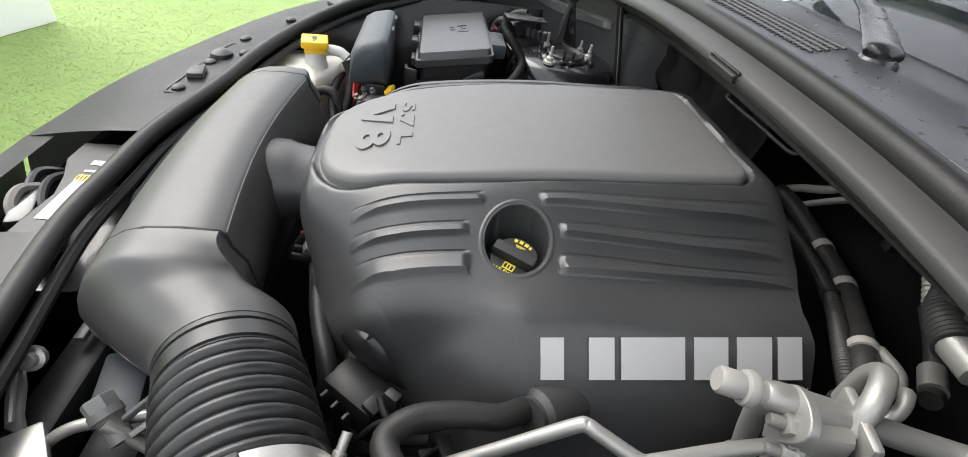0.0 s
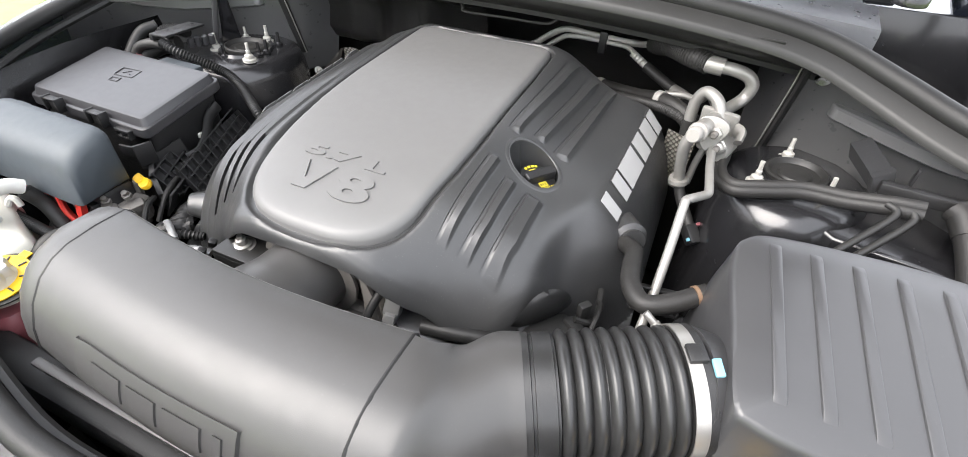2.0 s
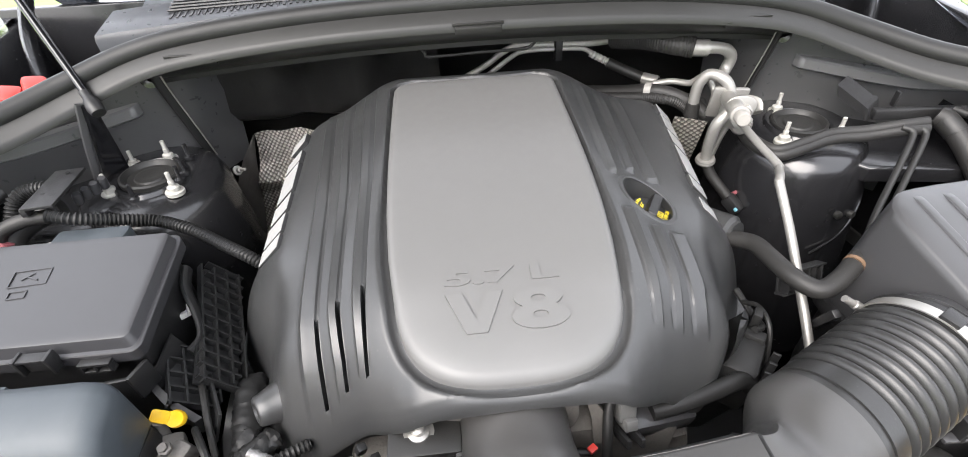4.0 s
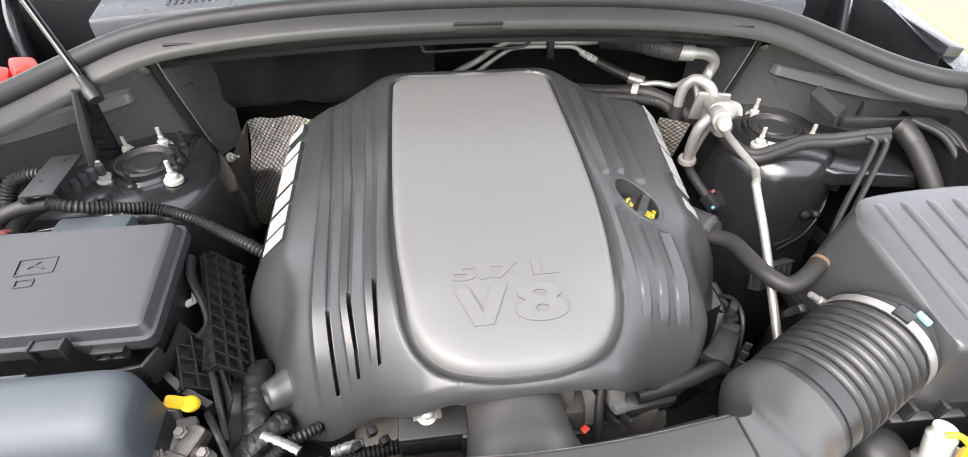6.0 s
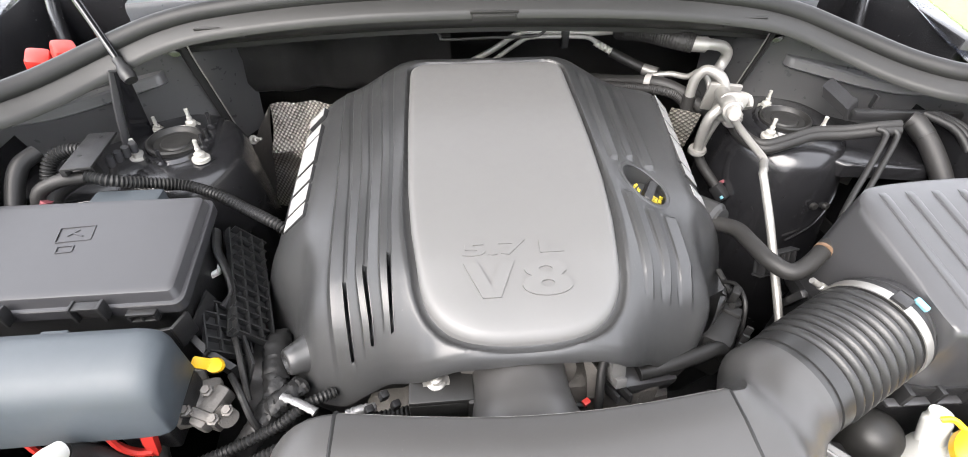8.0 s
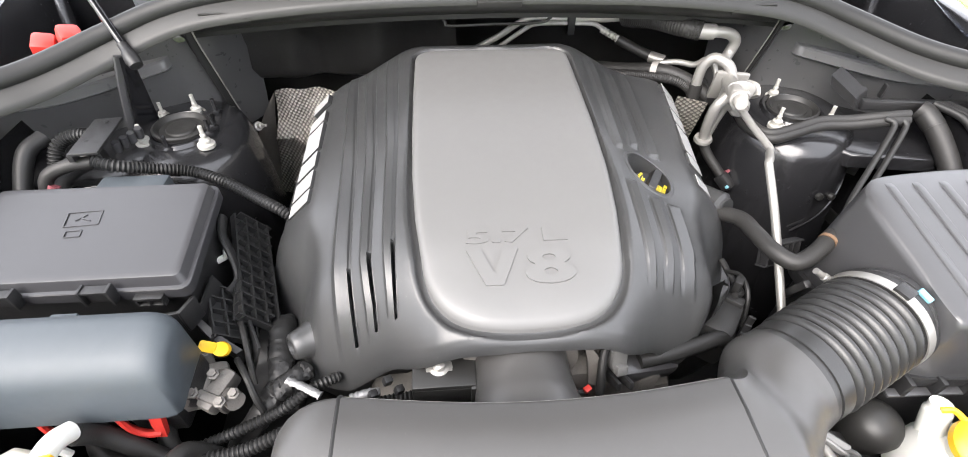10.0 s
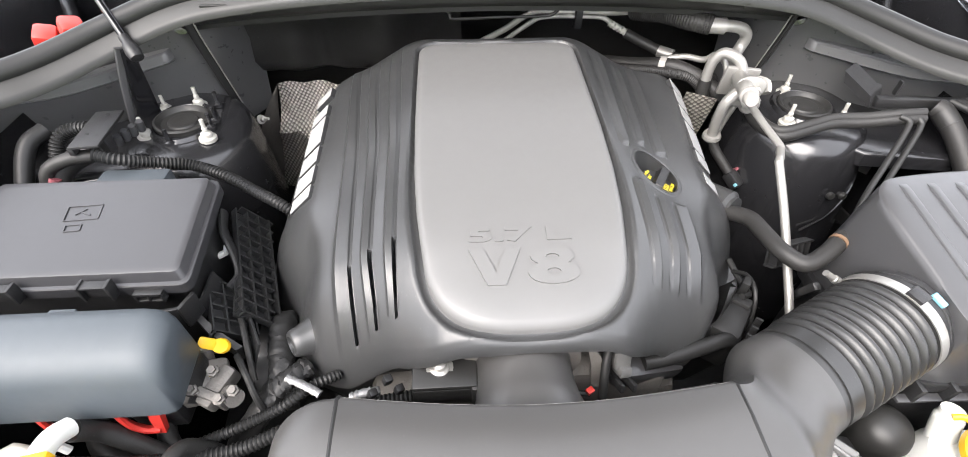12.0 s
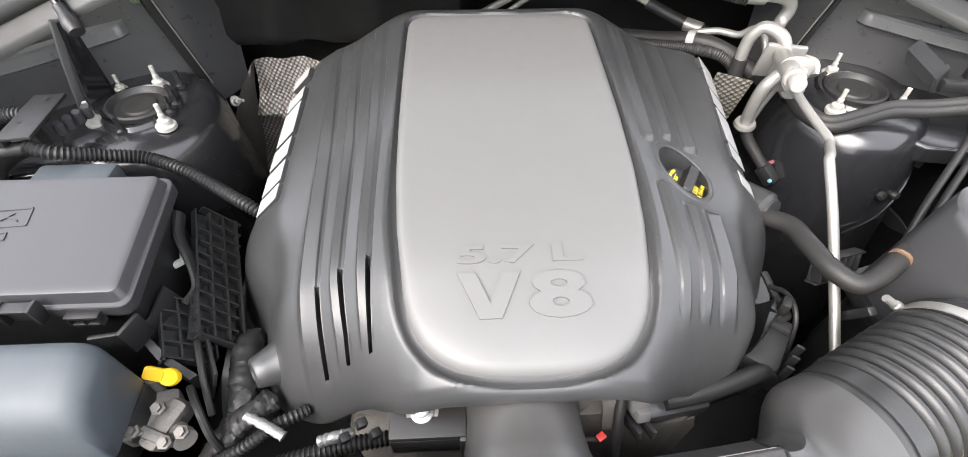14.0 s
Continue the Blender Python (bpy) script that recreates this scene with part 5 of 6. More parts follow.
for x, k in ((-0.480, 1), (-0.568, 0.8)):
    lever = tube([(x - 0.024, -0.385, 0.886), (x - 0.018, -0.390, 0.856), (x - 0.006, -0.390, 0.836), (x + 0.010, -0.388, 0.830)], 0.0045, 8, 5, flat=1.8)
    lever = loft([[(x + 0.006, -0.392, 0.826), (x + 0.016, -0.392, 0.826), (x + 0.016, -0.384, 0.826), (x + 0.006, -0.384, 0.826)],
                  [(x + 0.006, -0.388, 0.853), (x + 0.021, -0.388, 0.856), (x + 0.021, -0.378, 0.856), (x + 0.006, -0.378, 0.853)],
                  [(x + 0.010, -0.380, 0.886), (x + 0.024, -0.380, 0.888), (x + 0.024, -0.372, 0.888), (x + 0.010, -0.372, 0.886)]], bm=lever)
    part("lever", lever, RED, redc, "red lock lever")
    part("plug", box((0.062, 0.034, 0.06), (x, -0.358, 0.835), 0.005), PLASTIC, redc)
    part("plug_lead", tube([(x, -0.372, 0.812), (x + 0.01, -0.395, 0.79), (x + 0.05, -0.41, 0.775)], 0.012, 10, 5), HOSE, redc)

# ribbed tray beside the fuse box
tray = thing("ribbed_tray", (-0.42, -0.19, 0.80), "black plastic tray with a lattice of ribs", "tray")
for cx, cy, cz, ry, rz, w, l in ((-0.403, -0.158, 0.872, 48, 20, 0.056, 0.19), (-0.415, -0.240, 0.868, 36, 22, 0.056, 0.080)):
    m = pose(cx, cy, cz, 10, ry, rz)
    b = box((w, l, 0.004), (0, 0, -0.006), 0)
    n = int(l / 0.018)
    for i in range(4):
        b = box((0.0025, l, 0.012), (-w / 2 + w * i / 3, 0, 0), 0, (0, 0, 5), bm=b)
    for i in range(n + 1):
        b = box((w, 0.0025, 0.012), (0, -l / 2 + l * i / n, 0), 0, (0, 0, -12), bm=b)
    b.transform(m)
    part("lattice", b, PLASTIC, tray)
part("arm", tube([(-0.449, -0.098, 0.928), (-0.444, -0.128, 0.915), (-0.428, -0.155, 0.895), (-0.416, -0.185, 0.880), (-0.424, -0.208, 0.875)], 0.006, 10, 5, flat=2), PLASTIC, tray)
part("arm", loft([[(-0.442, -0.198, 0.908), (-0.436, -0.195, 0.88), (-0.433, -0.197, 0.88), (-0.439, -0.200, 0.908)], [(-0.446, -0.240, 0.900), (-0.441, -0.240, 0.870), (-0.438, -0.241, 0.870), (-0.443, -0.242, 0.900)], [(-0.462, -0.268, 0.900), (-0.462, -0.268, 0.875), (-0.460, -0.271, 0.875), (-0.460, -0.271, 0.900)]]), PLASTIC, tray)
part("rib_arm", loft([[(-0.452, -0.262, 0.885), (-0.444, -0.258, 0.885), (-0.444, -0.258, 0.860), (-0.452, -0.262, 0.860)], [(-0.430, -0.282, 0.878), (-0.420, -0.278, 0.878), (-0.420, -0.278, 0.850), (-0.430, -0.282, 0.850)], [(-0.395, -0.300, 0.860), (-0.388, -0.294, 0.860), (-0.388, -0.294, 0.835), (-0.395, -0.300, 0.835)]]), PLASTIC, tray)
tab = box((0.018, 0.006, 0.010), (-0.450, -0.150, 0.888), 0.002, (0, 0, 40))
tab = box((0.006, 0.006, 0.018), (-0.443, -0.146, 0.894), 0.002, (0, 20, 40), bm=tab)
part("white_tab", tab, WHITEP, tray, "small white tab")

part("tray_web", box((0.004, 0.070, 0.050), (-0.388, -0.272, 0.845), 0.001, (0, 25, 28)), PLASTIC, tray)
part("tray_lead", tube([(-0.41, -0.235, 0.862), (-0.392, -0.268, 0.868), (-0.380, -0.300, 0.858), (-0.372, -0.330, 0.83)], 0.0042, 8, 5), HOSE, tray)

# dipstick and thermostat housing
dip = thing("dipstick", (-0.392, -0.325, 0.85), "yellow plastic dipstick with a loop handle", "dipstick")
d = loft([[(x, y, z) for x, y in rounded(-0.026 * k, -0.0085 * k, 0.002, 0.0085 * k, 0.004, 3)] for k, z in ((0.9, -0.005), (1.0, -0.003), (1.0, 0.003), (0.9, 0.005))])
d = lathe([(0.0045, -0.004), (0.0115, -0.005), (0.0130, 0.0), (0.0115, 0.005), (0.0045, 0.003)], (0.009, 0, 0), (0, 0, 1), 24, bm=d, squash=(1.1, 0.9))
d = lathe([(0.0, -0.002), (0.006, -0.002), (0.006, 0.001), (0.0, 0.001)], (0.009, 0, 0), (0, 0, 1), 16, bm=d)
d.transform(Matrix.Translation((-0.411, -0.305, 0.884)) @ pose(0, 0, 0, 28, 4, -12) @ Matrix.Scale(0.86, 4))
part("handle", d, YELLOW, dip)
part("tube", tube([(-0.424, -0.306, 0.882), (-0.428, -0.309, 0.86), (-0.432, -0.315, 0.80)], 0.0075, 12, 4), CAST, dip)
th = thing("thermostat_housing", (-0.42, -0.33, 0.78), "dusty cast aluminium housing with bolts", "housing")
cs = box((0.060, 0.045, 0.05), (-0.430, -0.335, 0.842), 0.008, (10, 15, 20))
cs = box((0.022, 0.055, 0.04), (-0.408, -0.345, 0.845), 0.006, (10, 15, -25), bm=cs)
cs = box((0.055, 0.012, 0.060), (-0.425, -0.352, 0.840), 0.004, (10, 15, -20), bm=cs)
part("casting", cs, CAST, th)
part("casting_rib", box((0.05, 0.006, 0.012), (-0.440, -0.350, 0.872), 0.002, (0, 20, -30)), CAST, th)
part("spout", lathe([(0.010, 0), (0.010, 0.012), (0.012, 0.014), (0.012, 0.022), (0.0, 0.022)], (-0.395, -0.352, 0.848), (0.6, -0.5, 0.2), 20), CAST, th)
for x, y, z in ((-0.392, -0.372, 0.868), (-0.378, -0.362, 0.868), (-0.425, -0.362, 0.876), (-0.405, -0.340, 0.880)):
    part("bolt", lathe([(0.0075, -0.004), (0.0075, 0.002), (0.005, 0.003), (0.005, 0.009), (0, 0.009)], (x, y, z), (0.2, -0.3, 1), 6), CAST, th)
part("lead", tube([(-0.39, -0.31, 0.862), (-0.372, -0.335, 0.866), (-0.358, -0.36, 0.845), (-0.35, -0.37, 0.81)], 0.0045, 8, 5), RUBBER, th)

# coolant bottle with its pressure cap, and the filler neck with a yellow lid
cool = thing("coolant_bottle", (-0.50, -0.50, 0.70), "cloudy white coolant bottle with a yellow warning disc", "bottle")
tank_line = [(-0.63, -0.412), (-0.55, -0.428), (-0.500, -0.445), (-0.445, -0.462), (-0.428, -0.475), (-0.425, -0.53), (-0.43, -0.575), (-0.53, -0.590), (-0.63, -0.575)]
secs = []
for g, z in ((0.96, 0.70), (1.0, 0.72), (1.0, 0.830), (0.97, 0.852), (0.92, 0.866), (0.82, 0.874), (0.5, 0.879), (0.1, 0.880)):
    secs.append([(-0.53 + (q.x + 0.53) * g, -0.50 + (q.y + 0.50) * g, z + 0.003 * math.sin(40 * q.x)) for q in curve_points([(x, y, 0) for x, y in tank_line], 4, True)])
part("tank", loft(secs), BOTTLE, cool, sharp=70)
fl_line = [(-0.435, -0.462), (-0.40, -0.468), (-0.362, -0.490), (-0.350, -0.525), (-0.355, -0.575), (-0.435, -0.578)]
secs = []
for g, z in ((0.98, 0.70), (1.0, 0.81), (0.96, 0.828), (0.85, 0.838), (0.3, 0.842)):
    secs.append([(-0.395 + (q.x + 0.395) * g, -0.52 + (q.y + 0.52) * g, z) for q in curve_points([(x, y, 0) for x, y in fl_line], 4, True)])
part("fluid_chamber", loft(secs), MAROON, cool, "chamber stained by pink coolant")
disc_m = Matrix.Translation((-0.392, -0.540, 0.872)) @ Vector((0, 0, 1)).rotation_difference(Vector((0.12, -0.10, 1))).to_matrix().to_4x4()


def on_disc(bm):
    bm.transform(disc_m)
    return bm


part("neck", on_disc(lathe([(0.026, -0.05), (0.026, 0.004), (0.022, 0.010)], (0, 0, 0), (0, 0, 1), 24)), BOTTLE, cool)
part("grey_disc", on_disc(lathe([(0.0, -0.003), (0.046, -0.003), (0.046, -0.001), (0.0, -0.001)], (0.004, 0.004, 0), (0, 0, 1), 40)), SHEETGREY, cool, "grey rim of the disc")
yd = lathe([(0.0, 0), (0.042, 0.0), (0.042, 0.002), (0.0, 0.002)], (0, 0, 0), (0, 0, 1), 40)
for a in (100, 200, 290):
    own = box((0.016, 0.014, 0.002), (0.044, 0, 0.001), 0.0005)
    own.transform(Matrix.Rotation(radians(a), 4, "Z"))
    yd = merge(yd, own)
part("warning_disc", on_disc(yd), YELLOW, cool, "yellow warning disc")
for k in range(9):
    b = box((0.010, 0.0022, 0.0012), (0.034, 0, 0.0028), 0)
    b.transform(Matrix.Rotation(radians(40 * k), 4, "Z"))
    part("disc_mark", on_disc(b), INK, cool)
secs = []
for g, z in ((0.92, 0.004), (1.0, 0.006), (1.0, 0.024), (0.95, 0.028), (0.80, 0.030), (0.62, 0.030), (0.60, 0.027), (0.2, 0.027)):
    secs.append([((0.0235 + 0.0019 * math.cos(8 * a)) * g * math.cos(a), (0.0235 + 0.0019 * math.cos(8 * a)) * g * math.sin(a), z * 0.85) for a in np.linspace(0, 2 * math.pi, 64, endpoint=False)])
part("pressure_cap", on_disc(loft(secs)), WHITEP, cool, "white eight-lobed pressure cap")
part("cap_ring", on_disc(tube([(0.0115 * math.cos(t), 0.0115 * math.sin(t), 0.0236) for t in np.linspace(0, 2 * math.pi, 25)], 0.0014, 6, 1)), BLUEGREY, cool)
part("cap_centre", on_disc(lathe([(0.0, 0.022), (0.007, 0.023), (0.006, 0.025), (0.0, 0.0255)], (0, 0, 0), (0, 0, 1), 20)), BLUEGREY, cool)
wash = thing("filler_bottle", (-0.53, -0.47, 0.75), "white filler neck with a square yellow flip lid", "bottle")
part("neck", lathe([(0.030, -0.03), (0.026, -0.005), (0.024, 0.0), (0.022, 0.03)], (-0.530, -0.484, 0.885), (0.0, 0.0, 1), 24), WHITEP, wash)
part("spout", tube([(-0.535, -0.478, 0.908), (-0.532, -0.450, 0.914), (-0.530, -0.428, 0.912), (-0.526, -0.412, 0.902)], lambda f: 0.0125 - 0.001 * f, 14, 5), WHITEP, wash)
part("hook", tube([(-0.555, -0.438, 0.865), (-0.552, -0.428, 0.880), (-0.545, -0.424, 0.880), (-0.540, -0.424, 0.868)], 0.005, 8, 4), WHITEP, wash)
yl = box((0.058, 0.058, 0.016), (-0.530, -0.484, 0.930), 0.003, (0, 0, 10))
yl = box((0.048, 0.048, 0.014), (-0.530, -0.484, 0.916), 0.003, (0, 0, 10), bm=yl)
part("flip_lid", yl, YELLOW, wash, "square yellow flip lid")
sy = box((0.020, 0.010, 0.001), (-0.530, -0.484, 0.9385), 0, (0, 0, 10))
sy = box((0.006, 0.004, 0.001), (-0.511, -0.482, 0.9385), 0, (0, 0, 10), bm=sy)
part("lid_symbol", sy, INK, wash)
part("hose", tube([(-0.526, -0.414, 0.896), (-0.515, -0.402, 0.862), (-0.480, -0.408, 0.815), (-0.445, -0.420, 0.79), (-0.42, -0.44, 0.75)], 0.012, 12, 6), HOSE, wash)
part("hose", tube([(-0.432, -0.480, 0.845), (-0.428, -0.450, 0.862), (-0.420, -0.425, 0.855), (-0.405, -0.415, 0.82), (-0.39, -0.41, 0.76)], 0.0110, 12, 6), HOSE, wash)

wl = thing("washer_bottle", (0.50, -0.50, 0.75), "white washer neck with a round yellow cap", "bottle")
part("tank", lathe([(0.060, 0), (0.060, 0.04), (0.050, 0.062), (0.026, 0.070), (0.024, 0.088)], (0.532, -0.490, 0.755), (0, 0, 1), 28), WHITEP, wl)
part("cap", lathe([(0.0, 0.018), (0.012, 0.018), (0.027, 0.016), (0.033, 0.010), (0.033, 0.0), (0.0, 0.0)], (0.531, -0.487, 0.846), (-0.15, -0.3, 1), 28), YELLOW, wl, "round yellow cap")
sym = tube([(-0.014, -0.004, 0.019), (-0.008, 0.004, 0.0193), (0.0, 0.006, 0.0193), (0.008, 0.004, 0.0193), (0.014, -0.004, 0.019)], 0.0012, 6, 4)
for k in (-0.006, 0.006):
    for h in (0.010, 0.014):
        sym = box((0.005, 0.0015, 0.001), (k, h, 0.0186), 0, bm=sym)
sym.transform(Matrix.Translation((0.531, -0.487, 0.846)) @ Vector((0, 0, 1)).rotation_difference(Vector((-0.15, -0.3, 1))).to_matrix().to_4x4())
part("cap_symbol", sym, RUST, wl)
part("neck_arm", tube([(0.516, -0.468, 0.780), (0.517, -0.446, 0.825), (0.518, -0.436, 0.848), (0.518, -0.434, 0.856)], lambda f: 0.016 if f < 0.9 else 0.013, 16, 5), WHITEP, wl)
part("cap_strap", tube([(0.506, -0.444, 0.860), (0.516, -0.448, 0.866), (0.524, -0.460, 0.862)], 0.004, 8, 4), YELLOW, wl)
dome = thing("horn_dome", (0.467, -0.43, 0.73), "matt dark grey rounded rubber boot", "boot")
part("boot", lathe([(0.034, 0), (0.036, 0.05), (0.034, 0.068), (0.026, 0.080), (0.012, 0.086), (0, 0.087)], (0.470, -0.415, 0.735), (-0.05, -0.25, 1), 28), SHEETGREY, dome)
part("boot_foot", lathe([(0.045, -0.02), (0.045, 0.008), (0.036, 0.012)], (0.470, -0.415, 0.735), (-0.05, -0.25, 1), 28), PLASTIC, dome)

# ---- air-conditioning pipes on the left ----
ac = thing("air_conditioning_lines", (0.42, 0.08, 0.85), "dull aluminium refrigerant pipes and valve block", "pipes")
port = Vector((-0.26, -0.95, 0.10)).normalized()
vb = box((0.036, 0.046, 0.044), (0.434, 0.105, 0.996), 0.008, (6, 0, -15))
vb = box((0.026, 0.036, 0.034), (0.452, 0.117, 0.974), 0.010, (6, 0, -15), bm=vb)
part("valve_block", vb, ALU, ac, "cast aluminium valve block")
part("port_body", lathe([(0.012, -0.070), (0.0135, -0.060), (0.0135, -0.010), (0.0115, -0.002), (0.010, 0.0), (0.0, 0.0)], (0.412, 0.060, 1.020), port, 24), ALU, ac)
part("fitting_body", lathe([(0.017, -0.06), (0.018, -0.055), (0.018, 0.0), (0.015, 0.004), (0.0, 0.004)], (0.448, 0.090, 0.976), port, 22), ALU, ac)
wavy = [(0.021 * math.cos(a) + 0.007 * math.sin(2 * a), 0.028 * math.sin(a)) for a in np.linspace(0, 2 * math.pi, 28, endpoint=False)]
fp = plate(wavy, -0.004, 0.004, 0.0015)
fp.transform(axes((0.429, 0.080, 1.008), (0.95, -0.26, 0.0), (0.2, 0.1, 1)))
part("flange_plate", fp, ALU, ac, "wavy aluminium flange plate")
part("block_plate", box((0.060, 0.010, 0.062), (0.438, 0.136, 0.998), 0.004, (12, 0, -15)), ALU, ac)
part("block_hook", tube([(0.466, 0.120, 1.005), (0.474, 0.106, 1.006), (0.472, 0.094, 0.996)], 0.006, 8, 4, flat=2), ALU, ac)
part("service_port", lathe([(0.010, 0.0), (0.010, 0.008), (0.0145, 0.009), (0.0155, 0.013), (0.0145, 0.017), (0.0105, 0.018), (0.0115, 0.022), (0.0115, 0.036), (0.0095, 0.039), (0.0, 0.039)], (0.412, 0.060, 1.020), port, 24), PALE, ac, "pale service port cap")
for at in ((0.437, 0.078, 1.013), (0.447, 0.082, 0.988)):
    nut = part("nut", lathe([(0.0125, -0.004), (0.0125, 0.0), (0.0095, 0.001), (0.0095, 0.009), (0.007, 0.010)], at, port, 6), STEEL, ac)
    part("stud_tip", lathe([(0.0055, 0.009), (0.0055, 0.020), (0.004, 0.022), (0, 0.022)], at, port, 12), CAST, nut)
part("suction_bend", tube([(0.432, 0.140, 1.012), (0.452, 0.20, 1.008), (0.470, 0.222, 1.020), (0.476, 0.224, 1.042), (0.464, 0.223, 1.058), (0.438, 0.219, 1.066), (0.412, 0.218, 1.067)], 0.0108, 14, 6), ALU, ac)
part("ferrule", tube([(0.422, 0.218, 1.067), (0.390, 0.222, 1.068)], 0.0150, 16, 2), ALU, ac)
part("muffler_hose", corrugated([(0.398, 0.221, 1.068), (0.365, 0.240, 1.070), (0.33, 0.285, 1.066), (0.305, 0.325, 1.054), (0.292, 0.350, 1.046)], 0.019, 0.005, 0.0012, 18), HOSE, ac, "fine ribbed rubber muffler hose")
part("liquid_run", tube([(-0.065, 0.415, 0.93), (-0.021, 0.41, 0.961), (0.027, 0.402, 0.99), (0.065, 0.397, 1.018), (0.096, 0.394, 1.033), (0.143, 0.392, 1.032), (0.184, 0.39, 1.031), (0.25, 0.385, 1.030), (0.298, 0.345, 1.048)], 0.0068, 12, 5), ZINC, ac, "bright bent aluminium line")
part("liquid_run", tube([(-0.021, 0.415, 0.923), (0.028, 0.402, 0.965), (0.084, 0.39, 1.01), (0.108, 0.386, 1.022), (0.163, 0.384, 1.024), (0.226, 0.38, 1.023), (0.244, 0.376, 1.019), (0.257, 0.372, 1.01)], 0.0052, 12, 5), ZINC, ac, "bright bent aluminium line")
part("line_clip", box((0.016, 0.022, 0.046), (0.183, 0.382, 1.023), 0.003), PLASTIC, ac)
part("line_ferrule", corrugated([(0.251, 0.373, 1.013), (0.289, 0.35, 0.998)], 0.0085, 0.008, 0.002), ZINC, ac)
part("rubber_run", tube([(0.284, 0.353, 0.999), (0.321, 0.338, 0.984), (0.365, 0.31, 0.971), (0.384, 0.285, 0.971)], 0.0105, 12, 5), HOSE, ac)
part("line_union", tube([(0.351, 0.315, 0.975), (0.376, 0.295, 0.973)], 0.0125, 14, 2), ALU, ac)
part("heater_hose", tube([(-0.04, 0.395, 0.940), (0.014, 0.388, 0.944), (0.120, 0.364, 0.945), (0.201, 0.341, 0.946), (0.285, 0.286, 0.962), (0.345, 0.232, 0.984), (0.395, 0.20, 0.975), (0.43, 0.17, 0.955)], 0.0135, 14, 5), HOSE, ac)
for u, v in (((0.114, 0.3655, 0.945), (0.127, 0.3625, 0.945)), ((0.195, 0.343, 0.946), (0.207, 0.338, 0.946)), ((0.330, 0.243, 0.982), (0.340, 0.2355, 0.9835))):
    part("hose_band", tube([u, v], 0.0152, 16, 2), PALE, ac, "pale hose band")
part("braided_loom", corrugated([(-0.02, 0.348, 0.935), (0.044, 0.339, 0.944), (0.111, 0.336, 0.945), (0.218, 0.306, 0.947), (0.343, 0.216, 0.976), (0.392, 0.192, 0.965), (0.41, 0.165, 0.93)], 0.0105, 0.004, 0.001), HOSE, ac, "braided wiring sleeve")
part("loom_tie", tube([(0.214, 0.3075, 0.947), (0.222, 0.3045, 0.947)], 0.0122, 12, 2), RUBBER, ac)
part("small_loop", tube([(0.34, 0.25, 0.99), (0.375, 0.235, 1.00), (0.40, 0.21, 1.005), (0.412, 0.195, 1.022), (0.425, 0.18, 1.015), (0.43, 0.16, 0.995)], 0.006, 10, 5), ALU, ac)
part("goose_pipe", tube([(0.440, 0.128, 1.010), (0.428, 0.140, 1.036), (0.408, 0.160, 1.042), (0.396, 0.168, 1.025), (0.394, 0.170, 1.000), (0.396, 0.170, 0.968)], 0.0098, 14, 6), ALU, ac)
part("goose_collar", tube([(0.395, 0.170, 0.985), (0.397, 0.170, 0.955)], 0.0122, 14, 2), HOSE, ac)
part("pressure_pipe", tube([(0.416, 0.088, 1.005), (0.400, 0.086, 0.985), (0.400, 0.092, 0.950), (0.407, 0.100, 0.906)], 0.0098, 14, 6), ALU, ac)
part("pipe_collar", lathe([(0.016, 0), (0.018, 0.004), (0.016, 0.010)], (0.408, 0.101, 0.898), (-0.15, -0.15, 1), 18), ALU, ac)
part("lower_hose", tube([(0.408, 0.101, 0.900), (0.420, 0.090, 0.876), (0.436, 0.072, 0.856), (0.448, 0.058, 0.842)], 0.0095, 12, 5), HOSE, ac)
part("return_pipe", tube([(0.430, 0.100, 0.98), (0.424, 0.106, 0.94), (0.422, 0.112, 0.895)], 0.006, 10, 4), ALU, ac)
part("high_pressure_line", tube([(0.438, 0.082, 0.988), (0.440, 0.030, 0.980), (0.445, -0.024, 0.973), (0.445, -0.036, 0.971), (0.440, -0.044, 0.971), (0.424, -0.070, 0.977), (0.418, -0.078, 0.977), (0.416, -0.088, 0.972), (0.414, -0.150, 0.925), (0.408, -0.23, 0.862), (0.398, -0.31, 0.81), (0.375, -0.42, 0.80), (0.36, -0.50, 0.865)], 0.0065, 12, 5), ALU, ac, "bright thin aluminium line")
part("line_eye", lathe([(0.012, -0.004), (0.012, 0.004), (0.006, 0.005), (0.006, -0.005)], (0.438, 0.080, 0.988), (-0.2, -0.9, 0.2), 18), ALU, ac)
fl = thing("condenser_line", (0.345, -0.521, 0.816), "aluminium condenser pipe with a grey hex service cap", "pipe")
part("pipe", tube([(0.372, -0.575, 0.815), (0.362, -0.556, 0.836), (0.352, -0.535, 0.845), (0.345, -0.50, 0.847), (0.337, -0.455, 0.845), (0.33, -0.40, 0.83)], 0.0062, 12, 5), ALU, fl)
cap_axis = (-0.55, -0.62, 0.55)
part("hex_cap", lathe([(0.0, -0.004), (0.0145, -0.004), (0.0150, 0.009), (0.0142, 0.011), (0.0132, 0.0115), (0.0, 0.0115)], (0.345, -0.509, 0.866), cap_axis, 6), PLASTICGREY, fl, "grey hexagonal service cap")
